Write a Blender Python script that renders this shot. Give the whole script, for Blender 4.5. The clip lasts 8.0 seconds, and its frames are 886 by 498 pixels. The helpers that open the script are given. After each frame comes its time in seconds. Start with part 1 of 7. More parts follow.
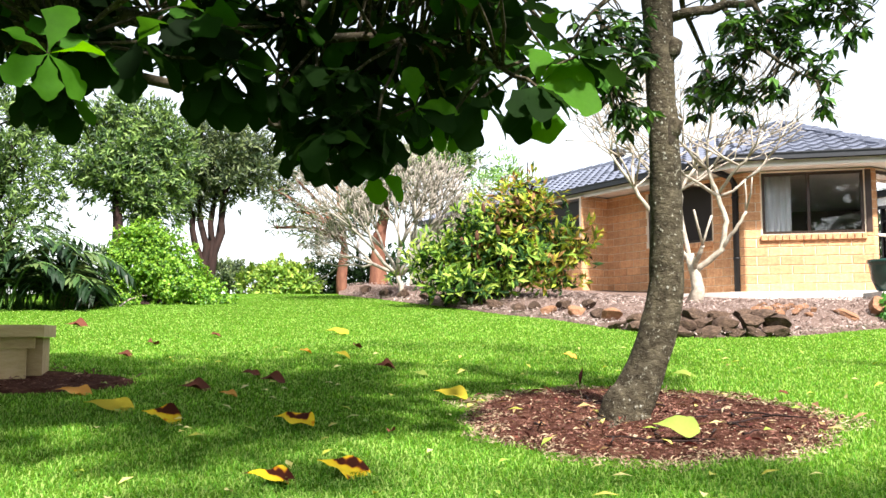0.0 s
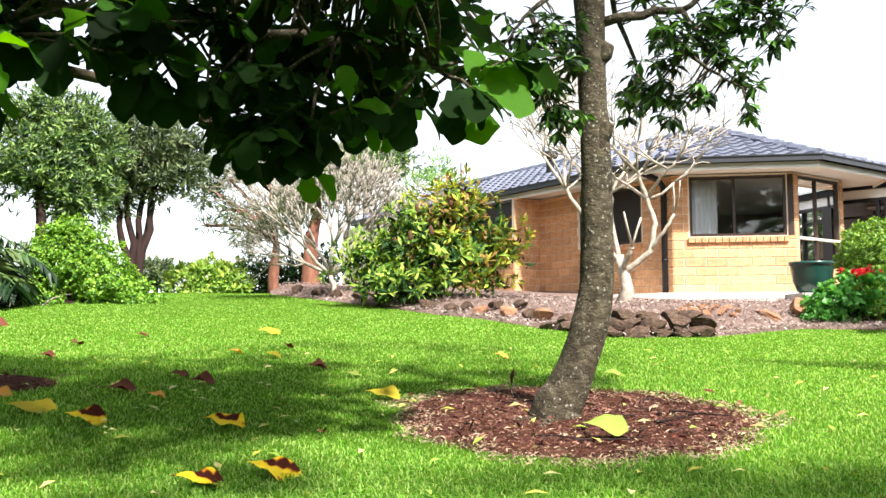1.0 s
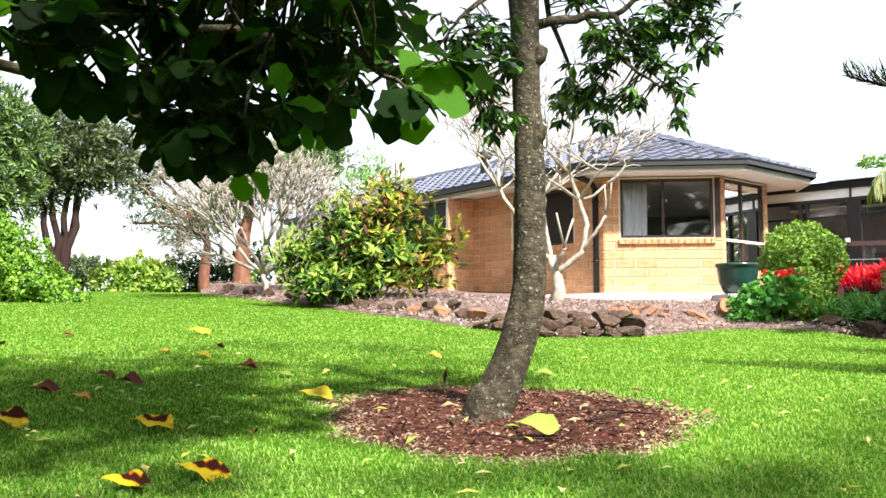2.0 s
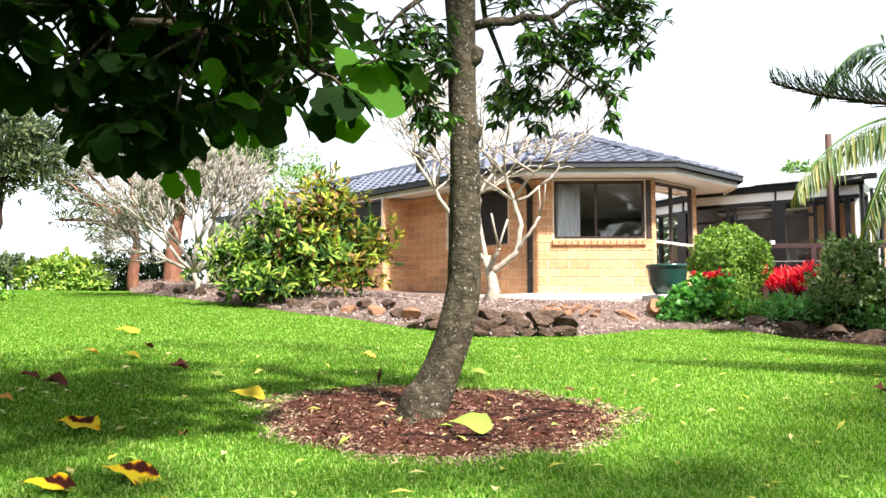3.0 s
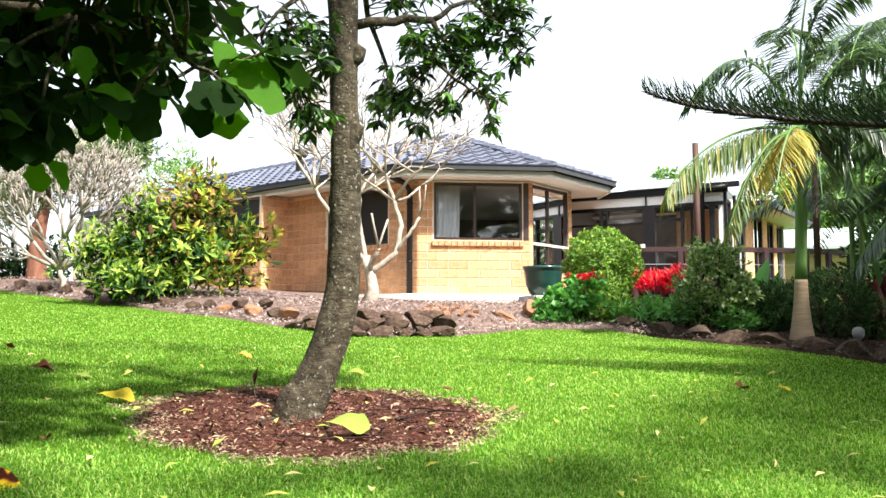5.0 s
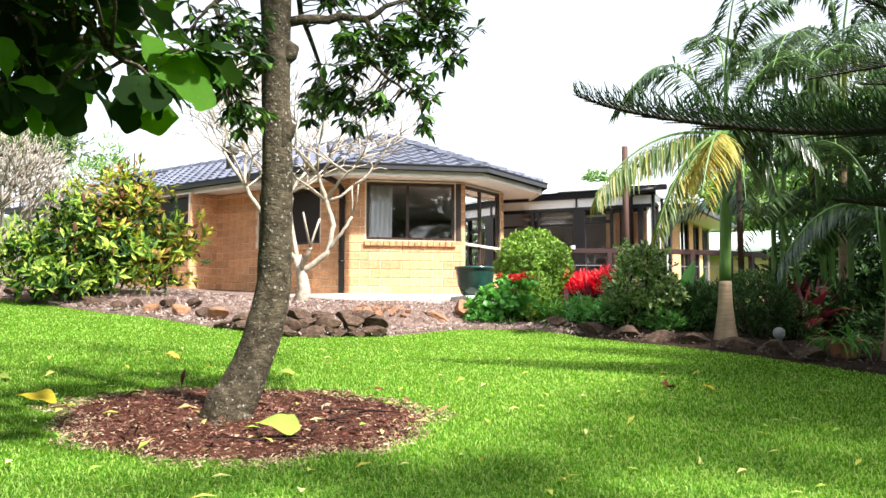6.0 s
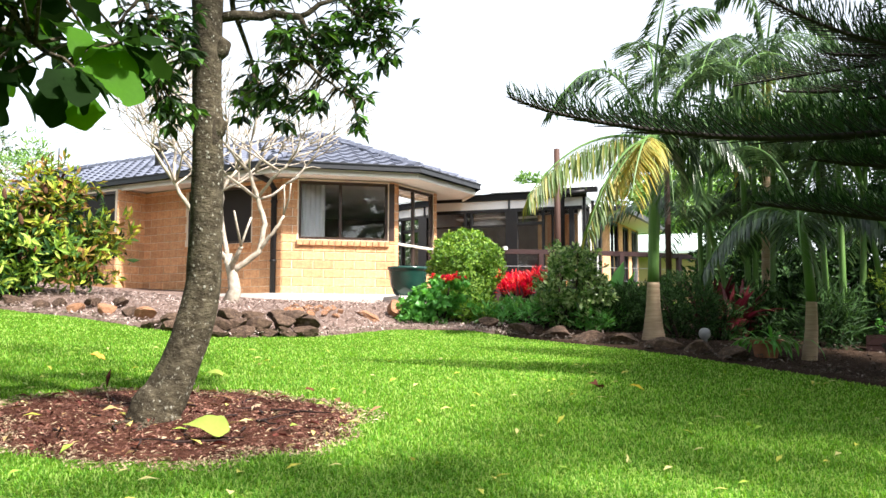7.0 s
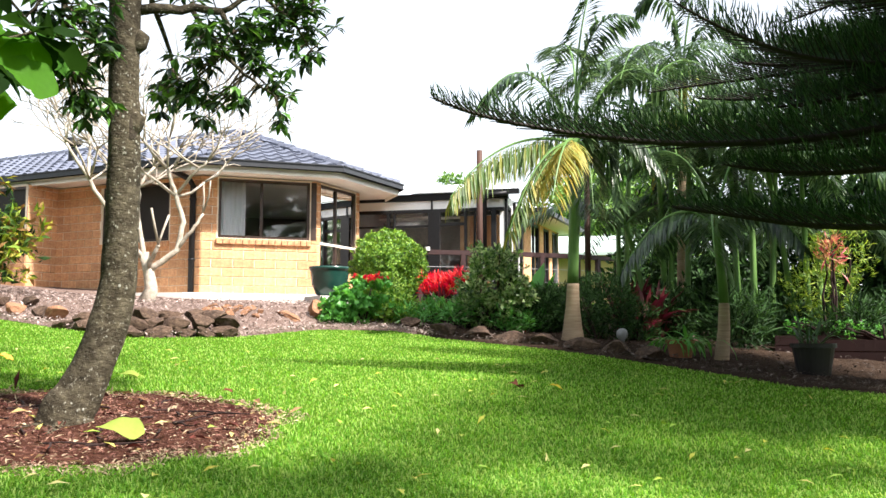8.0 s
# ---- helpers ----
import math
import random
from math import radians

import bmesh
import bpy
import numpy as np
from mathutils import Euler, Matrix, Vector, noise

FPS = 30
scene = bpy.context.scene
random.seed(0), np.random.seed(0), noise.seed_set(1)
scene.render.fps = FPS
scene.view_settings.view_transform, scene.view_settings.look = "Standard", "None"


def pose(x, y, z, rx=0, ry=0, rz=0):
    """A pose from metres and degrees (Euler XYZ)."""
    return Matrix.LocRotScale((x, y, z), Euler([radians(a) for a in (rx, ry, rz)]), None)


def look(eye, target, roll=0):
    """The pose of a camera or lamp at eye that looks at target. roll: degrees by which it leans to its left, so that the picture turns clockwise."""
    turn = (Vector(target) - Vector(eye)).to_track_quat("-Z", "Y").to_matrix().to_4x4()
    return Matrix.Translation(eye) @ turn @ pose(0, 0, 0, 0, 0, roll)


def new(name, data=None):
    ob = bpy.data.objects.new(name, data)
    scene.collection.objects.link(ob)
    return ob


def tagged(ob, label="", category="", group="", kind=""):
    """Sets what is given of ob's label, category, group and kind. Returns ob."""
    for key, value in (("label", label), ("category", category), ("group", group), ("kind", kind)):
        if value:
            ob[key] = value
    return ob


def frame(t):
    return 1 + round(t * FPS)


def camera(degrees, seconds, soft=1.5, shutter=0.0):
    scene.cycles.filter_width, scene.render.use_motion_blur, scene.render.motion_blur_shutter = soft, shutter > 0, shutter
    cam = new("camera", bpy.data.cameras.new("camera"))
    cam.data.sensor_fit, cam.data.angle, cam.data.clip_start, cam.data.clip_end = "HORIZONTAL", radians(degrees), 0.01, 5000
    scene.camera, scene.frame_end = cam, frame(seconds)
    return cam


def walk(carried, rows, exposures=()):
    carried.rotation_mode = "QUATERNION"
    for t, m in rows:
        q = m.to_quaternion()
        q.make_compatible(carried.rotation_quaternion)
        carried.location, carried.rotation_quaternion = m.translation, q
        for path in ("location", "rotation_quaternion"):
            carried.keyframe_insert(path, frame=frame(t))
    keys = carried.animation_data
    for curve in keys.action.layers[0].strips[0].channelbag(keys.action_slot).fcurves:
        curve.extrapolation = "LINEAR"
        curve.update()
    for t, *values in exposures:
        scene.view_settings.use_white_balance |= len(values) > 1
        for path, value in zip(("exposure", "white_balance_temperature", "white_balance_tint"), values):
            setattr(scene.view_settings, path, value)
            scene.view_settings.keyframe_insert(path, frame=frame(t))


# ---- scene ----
# camera: a tripod pan on the lawn
cam = camera(51.0, 8.0, soft=1.5)
EYE_Z = 0.8
PAN = [(0.0, 0.0, 5.58), (0.5, -1.984, 5.585), (1.0, -4.135, 5.58), (1.5, -6.121, 5.575), (3.0, -12.25, 5.55), (3.5, -13.899, 5.547),
       (4.0, -15.834, 5.553), (4.5, -17.689, 5.555), (6.0, -23.877, 5.565), (6.5, -25.866, 5.572), (7.0, -28.024, 5.58),
       (7.5, -30.268, 5.583), (8.0, -32.826, 5.6)]
walk(cam, [(t, pose(0, 0, EYE_Z, 90 + p, -0.04, y)) for t, y, p in PAN], exposures=[(0.0, 1.32), (8.0, 1.32)])

# light: hazy bright sky, sun behind the camera's right shoulder
SUN_AZ, SUN_EL = 157.0, 50.0
world = bpy.data.worlds.new("sky")
scene.world = world
world.use_nodes = True
wn = world.node_tree
sky = wn.nodes.new("ShaderNodeTexSky")
sky.sky_type, sky.sun_disc = "NISHITA", False
sky.sun_elevation, sky.sun_rotation = radians(SUN_EL), radians(SUN_AZ)
sky.dust_density, sky.air_density, sky.ozone_density = 1.6, 1.0, 0.6
haze = wn.nodes.new("ShaderNodeHueSaturation")
haze.inputs["Saturation"].default_value = 0.35
wn.links.new(sky.outputs[0], haze.inputs["Color"])
wn.links.new(haze.outputs[0], wn.nodes["Background"].inputs[0])
wn.nodes["Background"].inputs[1].default_value = 0.15
sun = new("sun", bpy.data.lights.new("sun", "SUN"))
sun.data.energy, sun.data.angle, sun.data.color = 6.0, radians(3.2), (1.0, 0.925, 0.87)
sa, se = radians(SUN_AZ), radians(SUN_EL)
sun.matrix_world = look((20 * math.sin(sa) * math.cos(se), 20 * math.cos(sa) * math.cos(se), 20 * math.sin(se)), (0, 0, 0))

rng = np.random.default_rng(7)


# ---------------------------------------------------------------- materials
def node_mat(name):
    m = bpy.data.materials.new(name)
    m.use_nodes = True
    return m, m.node_tree, m.node_tree.nodes["Principled BSDF"]


def ramp_node(nt, cols, fac):
    r = nt.nodes.new("ShaderNodeValToRGB")
    e = r.color_ramp.elements
    while len(e) < len(cols):
        e.new(0.5)
    for k, c in enumerate(cols):
        e[k].position = 0.2 + 0.6 * k / max(1, len(cols) - 1)
        e[k].color = (*c, 1)
    nt.links.new(fac, r.inputs[0])
    return r.outputs[0]


def noise_node(nt, scale, detail=5, stretch=None):
    tc = nt.nodes.new("ShaderNodeTexCoord")
    n = nt.nodes.new("ShaderNodeTexNoise")
    n.inputs["Scale"].default_value, n.inputs["Detail"].default_value = scale, detail
    n.inputs["Roughness"].default_value = 0.65
    if stretch:
        mp = nt.nodes.new("ShaderNodeMapping")
        mp.inputs["Scale"].default_value = stretch
        nt.links.new(tc.outputs["Object"], mp.inputs[0])
        nt.links.new(mp.outputs[0], n.inputs["Vector"])
    else:
        nt.links.new(tc.outputs["Object"], n.inputs["Vector"])
    return n.outputs["Fac"]


def vary(nt, col, fac, lo, hi):
    """Multiplies a colour's value by a range that a factor drives."""
    mr = nt.nodes.new("ShaderNodeMapRange")
    mr.inputs["To Min"].default_value, mr.inputs["To Max"].default_value = lo, hi
    nt.links.new(fac, mr.inputs["Value"])
    hs = nt.nodes.new("ShaderNodeHueSaturation")
    nt.links.new(mr.outputs[0], hs.inputs["Value"])
    nt.links.new(col, hs.inputs["Color"])
    return hs.outputs[0]


def surface(name, cols, scale=10.0, rough=0.8, bump=0.3, big=0.8, metal=0.0, stretch=None, rnd=None, spec=0.4, dist=0.01, contrast=0.25):
    m, nt, b = node_mat(name)
    col = ramp_node(nt, cols, noise_node(nt, scale, 6, stretch))
    col = vary(nt, col, noise_node(nt, big, 3), 1 - contrast, 1 + contrast)
    if rnd == "object":
        oi = nt.nodes.new("ShaderNodeObjectInfo")
        col = vary(nt, col, oi.outputs["Random"], 0.82, 1.16)
    if rnd == "island":
        ge = nt.nodes.new("ShaderNodeNewGeometry")
        col = vary(nt, col, ge.outputs["Random Per Island"], 0.65, 1.35)
    nt.links.new(col, b.inputs["Base Color"])
    b.inputs["Roughness"].default_value, b.inputs["Metallic"].default_value = rough, metal
    b.inputs["Specular IOR Level"].default_value = spec
    if bump:
        bp = nt.nodes.new("ShaderNodeBump")
        bp.inputs["Strength"].default_value, bp.inputs["Distance"].default_value = bump, dist
        nt.links.new(noise_node(nt, scale * 3, 6, stretch), bp.inputs["Height"])
        nt.links.new(bp.outputs[0], b.inputs["Normal"])
    return m


def leafy(name, cols, glow=0.35, rough=0.45, spec=0.4):
    """Leaf: colour by leaf, part of the light goes through."""
    m, nt, b = node_mat(name)
    ge = nt.nodes.new("ShaderNodeNewGeometry")
    col = ramp_node(nt, cols, ge.outputs["Random Per Island"])
    col = vary(nt, col, noise_node(nt, 1.3, 3), 0.75, 1.25)
    col = vary(nt, col, noise_node(nt, 60, 3), 0.85, 1.15)
    nt.links.new(col, b.inputs["Base Color"])
    b.inputs["Roughness"].default_value = rough
    b.inputs["Specular IOR Level"].default_value = spec
    tr = nt.nodes.new("ShaderNodeBsdfTranslucent")
    hs = nt.nodes.new("ShaderNodeHueSaturation")
    hs.inputs["Hue"].default_value, hs.inputs["Value"].default_value, hs.inputs["Saturation"].default_value = 0.485, 1.9, 1.1
    nt.links.new(col, hs.inputs["Color"])
    nt.links.new(hs.outputs[0], tr.inputs["Color"])
    mx = nt.nodes.new("ShaderNodeMixShader")
    mx.inputs[0].default_value = glow
    nt.links.new(b.outputs[0], mx.inputs[1])
    nt.links.new(tr.outputs[0], mx.inputs[2])
    nt.links.new(mx.outputs[0], nt.nodes["Material Output"].inputs["Surface"])
    return m


M = dict(
    lawn=surface("lawn_soil_and_thatch", [(0.03, 0.07, 0.008), (0.055, 0.12, 0.01), (0.085, 0.15, 0.02)], 25, 1.0, 0.3, 0.35, contrast=0.3, spec=0.0),
    blade=leafy("grass_blade", [(0.067, 0.18, 0.022), (0.12, 0.285, 0.034), (0.18, 0.37, 0.052), (0.29, 0.41, 0.11)], 0.4, 0.75, 0.08),
    earth=surface("red_earth", [(0.018, 0.008, 0.006), (0.075, 0.03, 0.02), (0.2, 0.105, 0.072)], 22, 1.0, 1.0, 2.2, contrast=0.5, dist=0.03, spec=0.05),
    mulch=surface("mulch_bed", [(0.065, 0.042, 0.035), (0.17, 0.12, 0.1), (0.36, 0.29, 0.26)], 30, 1.0, 0.8, 1.0, dist=0.03, spec=0.05),
    chip=surface("bark_chip", [(0.12, 0.07, 0.06), (0.33, 0.26, 0.23), (0.68, 0.62, 0.6)], 20, 0.9, 0.3, rnd="island"),
    rock=surface("basalt_rock", [(0.02, 0.013, 0.009), (0.075, 0.045, 0.029), (0.21, 0.145, 0.1)], 9, 0.9, 0.8, 2.0, rnd="object", dist=0.03),
    redrock=surface("rusty_rock", [(0.16, 0.07, 0.035), (0.3, 0.15, 0.08), (0.4, 0.25, 0.15)], 9, 0.9, 0.8, 2.0, rnd="object", dist=0.03),
    bark=surface("grey_bark", [(0.018, 0.013, 0.008), (0.052, 0.042, 0.026), (0.105, 0.086, 0.057), (0.25, 0.22, 0.165)], 14, 0.85, 0.9, 2.5, stretch=(1, 1, 0.55), dist=0.02, contrast=0.35),
    darkbark=surface("dark_red_bark", [(0.007, 0.004, 0.003), (0.02, 0.008, 0.006), (0.045, 0.018, 0.014)], 12, 0.9, 0.8, 2.0, stretch=(1, 1, 0.3)),
    orangebark=surface("orange_bark", [(0.07, 0.028, 0.018), (0.15, 0.06, 0.035), (0.28, 0.14, 0.08)], 9, 0.85, 0.6, 2.0, stretch=(1, 1, 0.25)),
    palebark=surface("pale_bark", [(0.17, 0.135, 0.105), (0.36, 0.315, 0.255), (0.58, 0.53, 0.45)], 14, 0.8, 0.6, 2.0, contrast=0.25),
    greybranch=surface("grey_branch", [(0.14, 0.12, 0.098), (0.28, 0.25, 0.21), (0.46, 0.43, 0.37)], 14, 0.8, 0.4, 1.5, contrast=0.25),
    brick=surface("tan_brick", [(0.36, 0.155, 0.078), (0.58, 0.31, 0.155), (0.74, 0.51, 0.29)], 16, 0.88, 0.6, 3.0, rnd="object", contrast=0.22),
    mortar=surface("mortar", [(0.64, 0.54, 0.41), (0.8, 0.72, 0.59)], 30, 0.95, 0.4),
    tile=surface("slate_blue_tile", [(0.075, 0.085, 0.12), (0.12, 0.135, 0.18), (0.19, 0.2, 0.25)], 12, 0.45, 0.3, 2.0, rnd="object", spec=0.5),
    gutter=surface("charcoal_gutter", [(0.02, 0.022, 0.026), (0.035, 0.037, 0.042)], 20, 0.4, 0.05),
    cream=surface("cream_paint", [(0.74, 0.71, 0.62), (0.82, 0.79, 0.72)], 6, 0.6, 0.08, contrast=0.06),
    white=surface("white_paint", [(0.76, 0.76, 0.74), (0.82, 0.82, 0.8)], 6, 0.55, 0.05, contrast=0.05),
    bronze=surface("dark_brown_frame", [(0.03, 0.018, 0.014), (0.055, 0.034, 0.026)], 20, 0.4, 0.05),
    black=surface("black_paint", [(0.007, 0.007, 0.008), (0.014, 0.014, 0.015)], 20, 0.5, 0.05, spec=0.25),
    slab=surface("pale_concrete", [(0.5, 0.48, 0.44), (0.66, 0.64, 0.6)], 12, 0.9, 0.3, 1.0),
    curtain=surface("white_curtain", [(0.82, 0.84, 0.88), (0.88, 0.9, 0.93)], 6, 0.9, 0.1),
    room=surface("room_wall", [(0.2, 0.17, 0.14), (0.26, 0.22, 0.18)], 3, 0.9, 0.05),
    # pale floor colour chosen to bounce light into the rooms
    bounce_floor=surface("beige_bounce_floor", [(0.36, 0.32, 0.26), (0.48, 0.43, 0.36)], 60, 0.95, 0.3, spec=0.1),
    timber=surface("weathered_timber", [(0.4, 0.27, 0.14), (0.54, 0.4, 0.22), (0.62, 0.48, 0.3)], 8, 0.8, 0.5, 1.2, stretch=(0.4, 3, 3)),
    redtimber=surface("red_stained_timber", [(0.018, 0.006, 0.006), (0.042, 0.013, 0.012)], 8, 0.6, 0.4, 1.2, stretch=(1, 1, 0.3)),
    brownpost=surface("brown_timber_post", [(0.035, 0.015, 0.01), (0.075, 0.034, 0.022)], 8, 0.7, 0.4, 1.2, stretch=(2, 2, 0.3)),
    door=surface("varnished_door", [(0.35, 0.16, 0.06), (0.45, 0.23, 0.1)], 8, 0.4, 0.1, stretch=(4, 4, 0.4)),
    pot=surface("green_glaze", [(0.008, 0.035, 0.028), (0.015, 0.06, 0.045)], 6, 0.18, 0.05, spec=0.6),
    blackpot=surface("black_pot", [(0.01, 0.009, 0.01), (0.025, 0.02, 0.022)], 8, 0.5, 0.1),
    terracotta=surface("terracotta", [(0.25, 0.1, 0.05), (0.36, 0.16, 0.09)], 12, 0.85, 0.3),
    metalroof=surface("pale_metal_roof", [(0.6, 0.64, 0.66), (0.7, 0.73, 0.74)], 5, 0.4, 0.05, contrast=0.06),
    palmgreen=surface("palm_crownshaft", [(0.06, 0.14, 0.035), (0.1, 0.2, 0.05), (0.16, 0.25, 0.09)], 6, 0.45, 0.1, stretch=(6, 6, 0.4)),
    palmtrunk=surface("ringed_palm_trunk", [(0.2, 0.135, 0.085), (0.36, 0.26, 0.17), (0.48, 0.38, 0.27)], 7, 0.85, 0.5, 2.0, stretch=(0.6, 0.6, 9)),
    grey=surface("grey_metal", [(0.25, 0.25, 0.26), (0.35, 0.35, 0.36)], 10, 0.5, 0.05),
    # near-black stops stand in for crown shade, the last one for sunlit leaves
    l_fig=leafy("broad_shade_toned_leaf", [(0.004, 0.011, 0.003), (0.007, 0.019, 0.0045), (0.011, 0.031, 0.006), (0.032, 0.1, 0.012)], 0.36, 0.7, 0.06),
    l_main=leafy("glossy_leaf", [(0.008, 0.02, 0.008), (0.014, 0.034, 0.011), (0.022, 0.055, 0.015), (0.07, 0.17, 0.03)], 0.2, 0.35, 0.35),
    l_bottle=leafy("olive_leaf", [(0.022, 0.05, 0.016), (0.05, 0.1, 0.027), (0.1, 0.185, 0.045), (0.2, 0.3, 0.08)], 0.3),
    l_grey=leafy("grey_green_leaf", [(0.028, 0.05, 0.022), (0.06, 0.09, 0.035), (0.13, 0.17, 0.065)], 0.3),
    l_ivy=leafy("ivy_leaf", [(0.05, 0.14, 0.015), (0.12, 0.27, 0.025), (0.25, 0.42, 0.05)], 0.3),
    l_strap=leafy("strap_leaf", [(0.01, 0.028, 0.01), (0.018, 0.05, 0.014), (0.035, 0.085, 0.022), (0.1, 0.15, 0.05)], 0.2),
    l_hedge=leafy("hedge_leaf", [(0.1, 0.2, 0.03), (0.2, 0.34, 0.05), (0.34, 0.44, 0.08)], 0.3),
    l_croton=leafy("yellowing_shrub_leaf", [(0.06, 0.12, 0.02), (0.16, 0.26, 0.03), (0.34, 0.42, 0.045), (0.52, 0.5, 0.08), (0.24, 0.14, 0.05)], 0.3, 0.6, 0.2),
    l_crotong=leafy("green_shrub_leaf", [(0.02, 0.06, 0.014), (0.08, 0.17, 0.025), (0.19, 0.33, 0.045), (0.36, 0.47, 0.09)], 0.3, 0.6, 0.2),
    # l_dark also colours in the shade inside shrubs and under the palms
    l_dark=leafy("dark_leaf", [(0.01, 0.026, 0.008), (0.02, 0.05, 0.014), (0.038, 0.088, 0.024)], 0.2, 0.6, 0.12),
    l_box=leafy("clipped_leaf", [(0.06, 0.15, 0.018), (0.13, 0.26, 0.035), (0.27, 0.42, 0.07)], 0.3),
    l_geran=leafy("geranium_leaf", [(0.05, 0.18, 0.03), (0.08, 0.27, 0.05), (0.12, 0.34, 0.07)], 0.3),
    l_red=leafy("red_leaf", [(0.35, 0.01, 0.012), (0.6, 0.02, 0.02), (0.75, 0.06, 0.04)], 0.3),
    l_maroon=leafy("maroon_leaf", [(0.05, 0.01, 0.012), (0.12, 0.02, 0.025)], 0.2),
    l_far=leafy("far_leaf", [(0.06, 0.14, 0.03), (0.12, 0.24, 0.05), (0.22, 0.36, 0.09)], 0.35),
    l_palm=leafy("palm_leaflet", [(0.022, 0.05, 0.02), (0.042, 0.085, 0.032), (0.085, 0.145, 0.055)], 0.25, 0.3, 0.6),
    l_palmgold=leafy("yellowing_leaflet", [(0.3, 0.26, 0.05), (0.42, 0.34, 0.07), (0.2, 0.24, 0.05)], 0.35),
    l_pine=leafy("pine_needle", [(0.009, 0.025, 0.01), (0.018, 0.048, 0.016), (0.045, 0.1, 0.03)], 0.2),
    d_yellow=leafy("fallen_yellow_leaf", [(0.55, 0.35, 0.03), (0.65, 0.45, 0.05)], 0.15, 0.6),
    d_brown=leafy("fallen_brown_leaf", [(0.04, 0.014, 0.01), (0.09, 0.028, 0.018), (0.16, 0.06, 0.035)], 0.05, 0.8, 0.1),
    d_green=leafy("fallen_pale_leaf", [(0.15, 0.215, 0.035), (0.22, 0.28, 0.06)], 0.1, 0.85, 0.08),
    d_orange=leafy("fallen_orange_leaf", [(0.5, 0.2, 0.02), (0.6, 0.3, 0.04)], 0.15, 0.6),
)
LPM = leafy("half_yellowed_leaflet", [(0.07, 0.13, 0.03), (0.16, 0.21, 0.045), (0.34, 0.3, 0.07), (0.1, 0.17, 0.04)], 0.4)


def mottled_bark():
    """Grey-brown bark: dark olive blotches, fine pale flecks, faint rings round the stem."""
    m, nt, b = node_mat("mottled_bark")
    col = ramp_node(nt, [(0.013, 0.01, 0.006), (0.036, 0.029, 0.018), (0.078, 0.066, 0.043), (0.15, 0.13, 0.09)], noise_node(nt, 24, 9))
    col = vary(nt, col, noise_node(nt, 3.6, 5), 0.15, 1.85)
    col = vary(nt, col, noise_node(nt, 9, 5, (0.5, 0.5, 5)), 0.7, 1.3)
    mr = nt.nodes.new("ShaderNodeMapRange")
    mr.inputs["From Min"].default_value, mr.inputs["From Max"].default_value = 0.60, 0.70
    nt.links.new(noise_node(nt, 62, 3), mr.inputs["Value"])
    mx = nt.nodes.new("ShaderNodeMix")
    mx.data_type = "RGBA"
    nt.links.new(mr.outputs[0], mx.inputs["Factor"])
    nt.links.new(col, mx.inputs[6])
    mx.inputs[7].default_value = (0.27, 0.26, 0.21, 1)
    nt.links.new(mx.outputs[2], b.inputs["Base Color"])
    b.inputs["Roughness"].default_value, b.inputs["Specular IOR Level"].default_value = 0.9, 0.2
    bp = nt.nodes.new("ShaderNodeBump")
    bp.inputs["Strength"].default_value, bp.inputs["Distance"].default_value = 0.9, 0.02
    nt.links.new(noise_node(nt, 34, 8, (1, 1, 1.6)), bp.inputs["Height"])
    nt.links.new(bp.outputs[0], b.inputs["Normal"])
    return m


M["bark"] = mottled_bark()
M["flyscreen"] = surface("dark_insect_screen", [(0.014, 0.012, 0.012), (0.026, 0.022, 0.02)], 300, 0.6, 0.1, spec=0.3)
gm, gnt, gb = node_mat("window_glass")
gb.inputs["Roughness"].default_value = 0.02
gb.inputs["Transmission Weight"].default_value = 1.0
gb.inputs["Base Color"].default_value = (0.98, 0.99, 0.99, 1)
gb.inputs["IOR"].default_value = 1.5
M["glass"] = gm


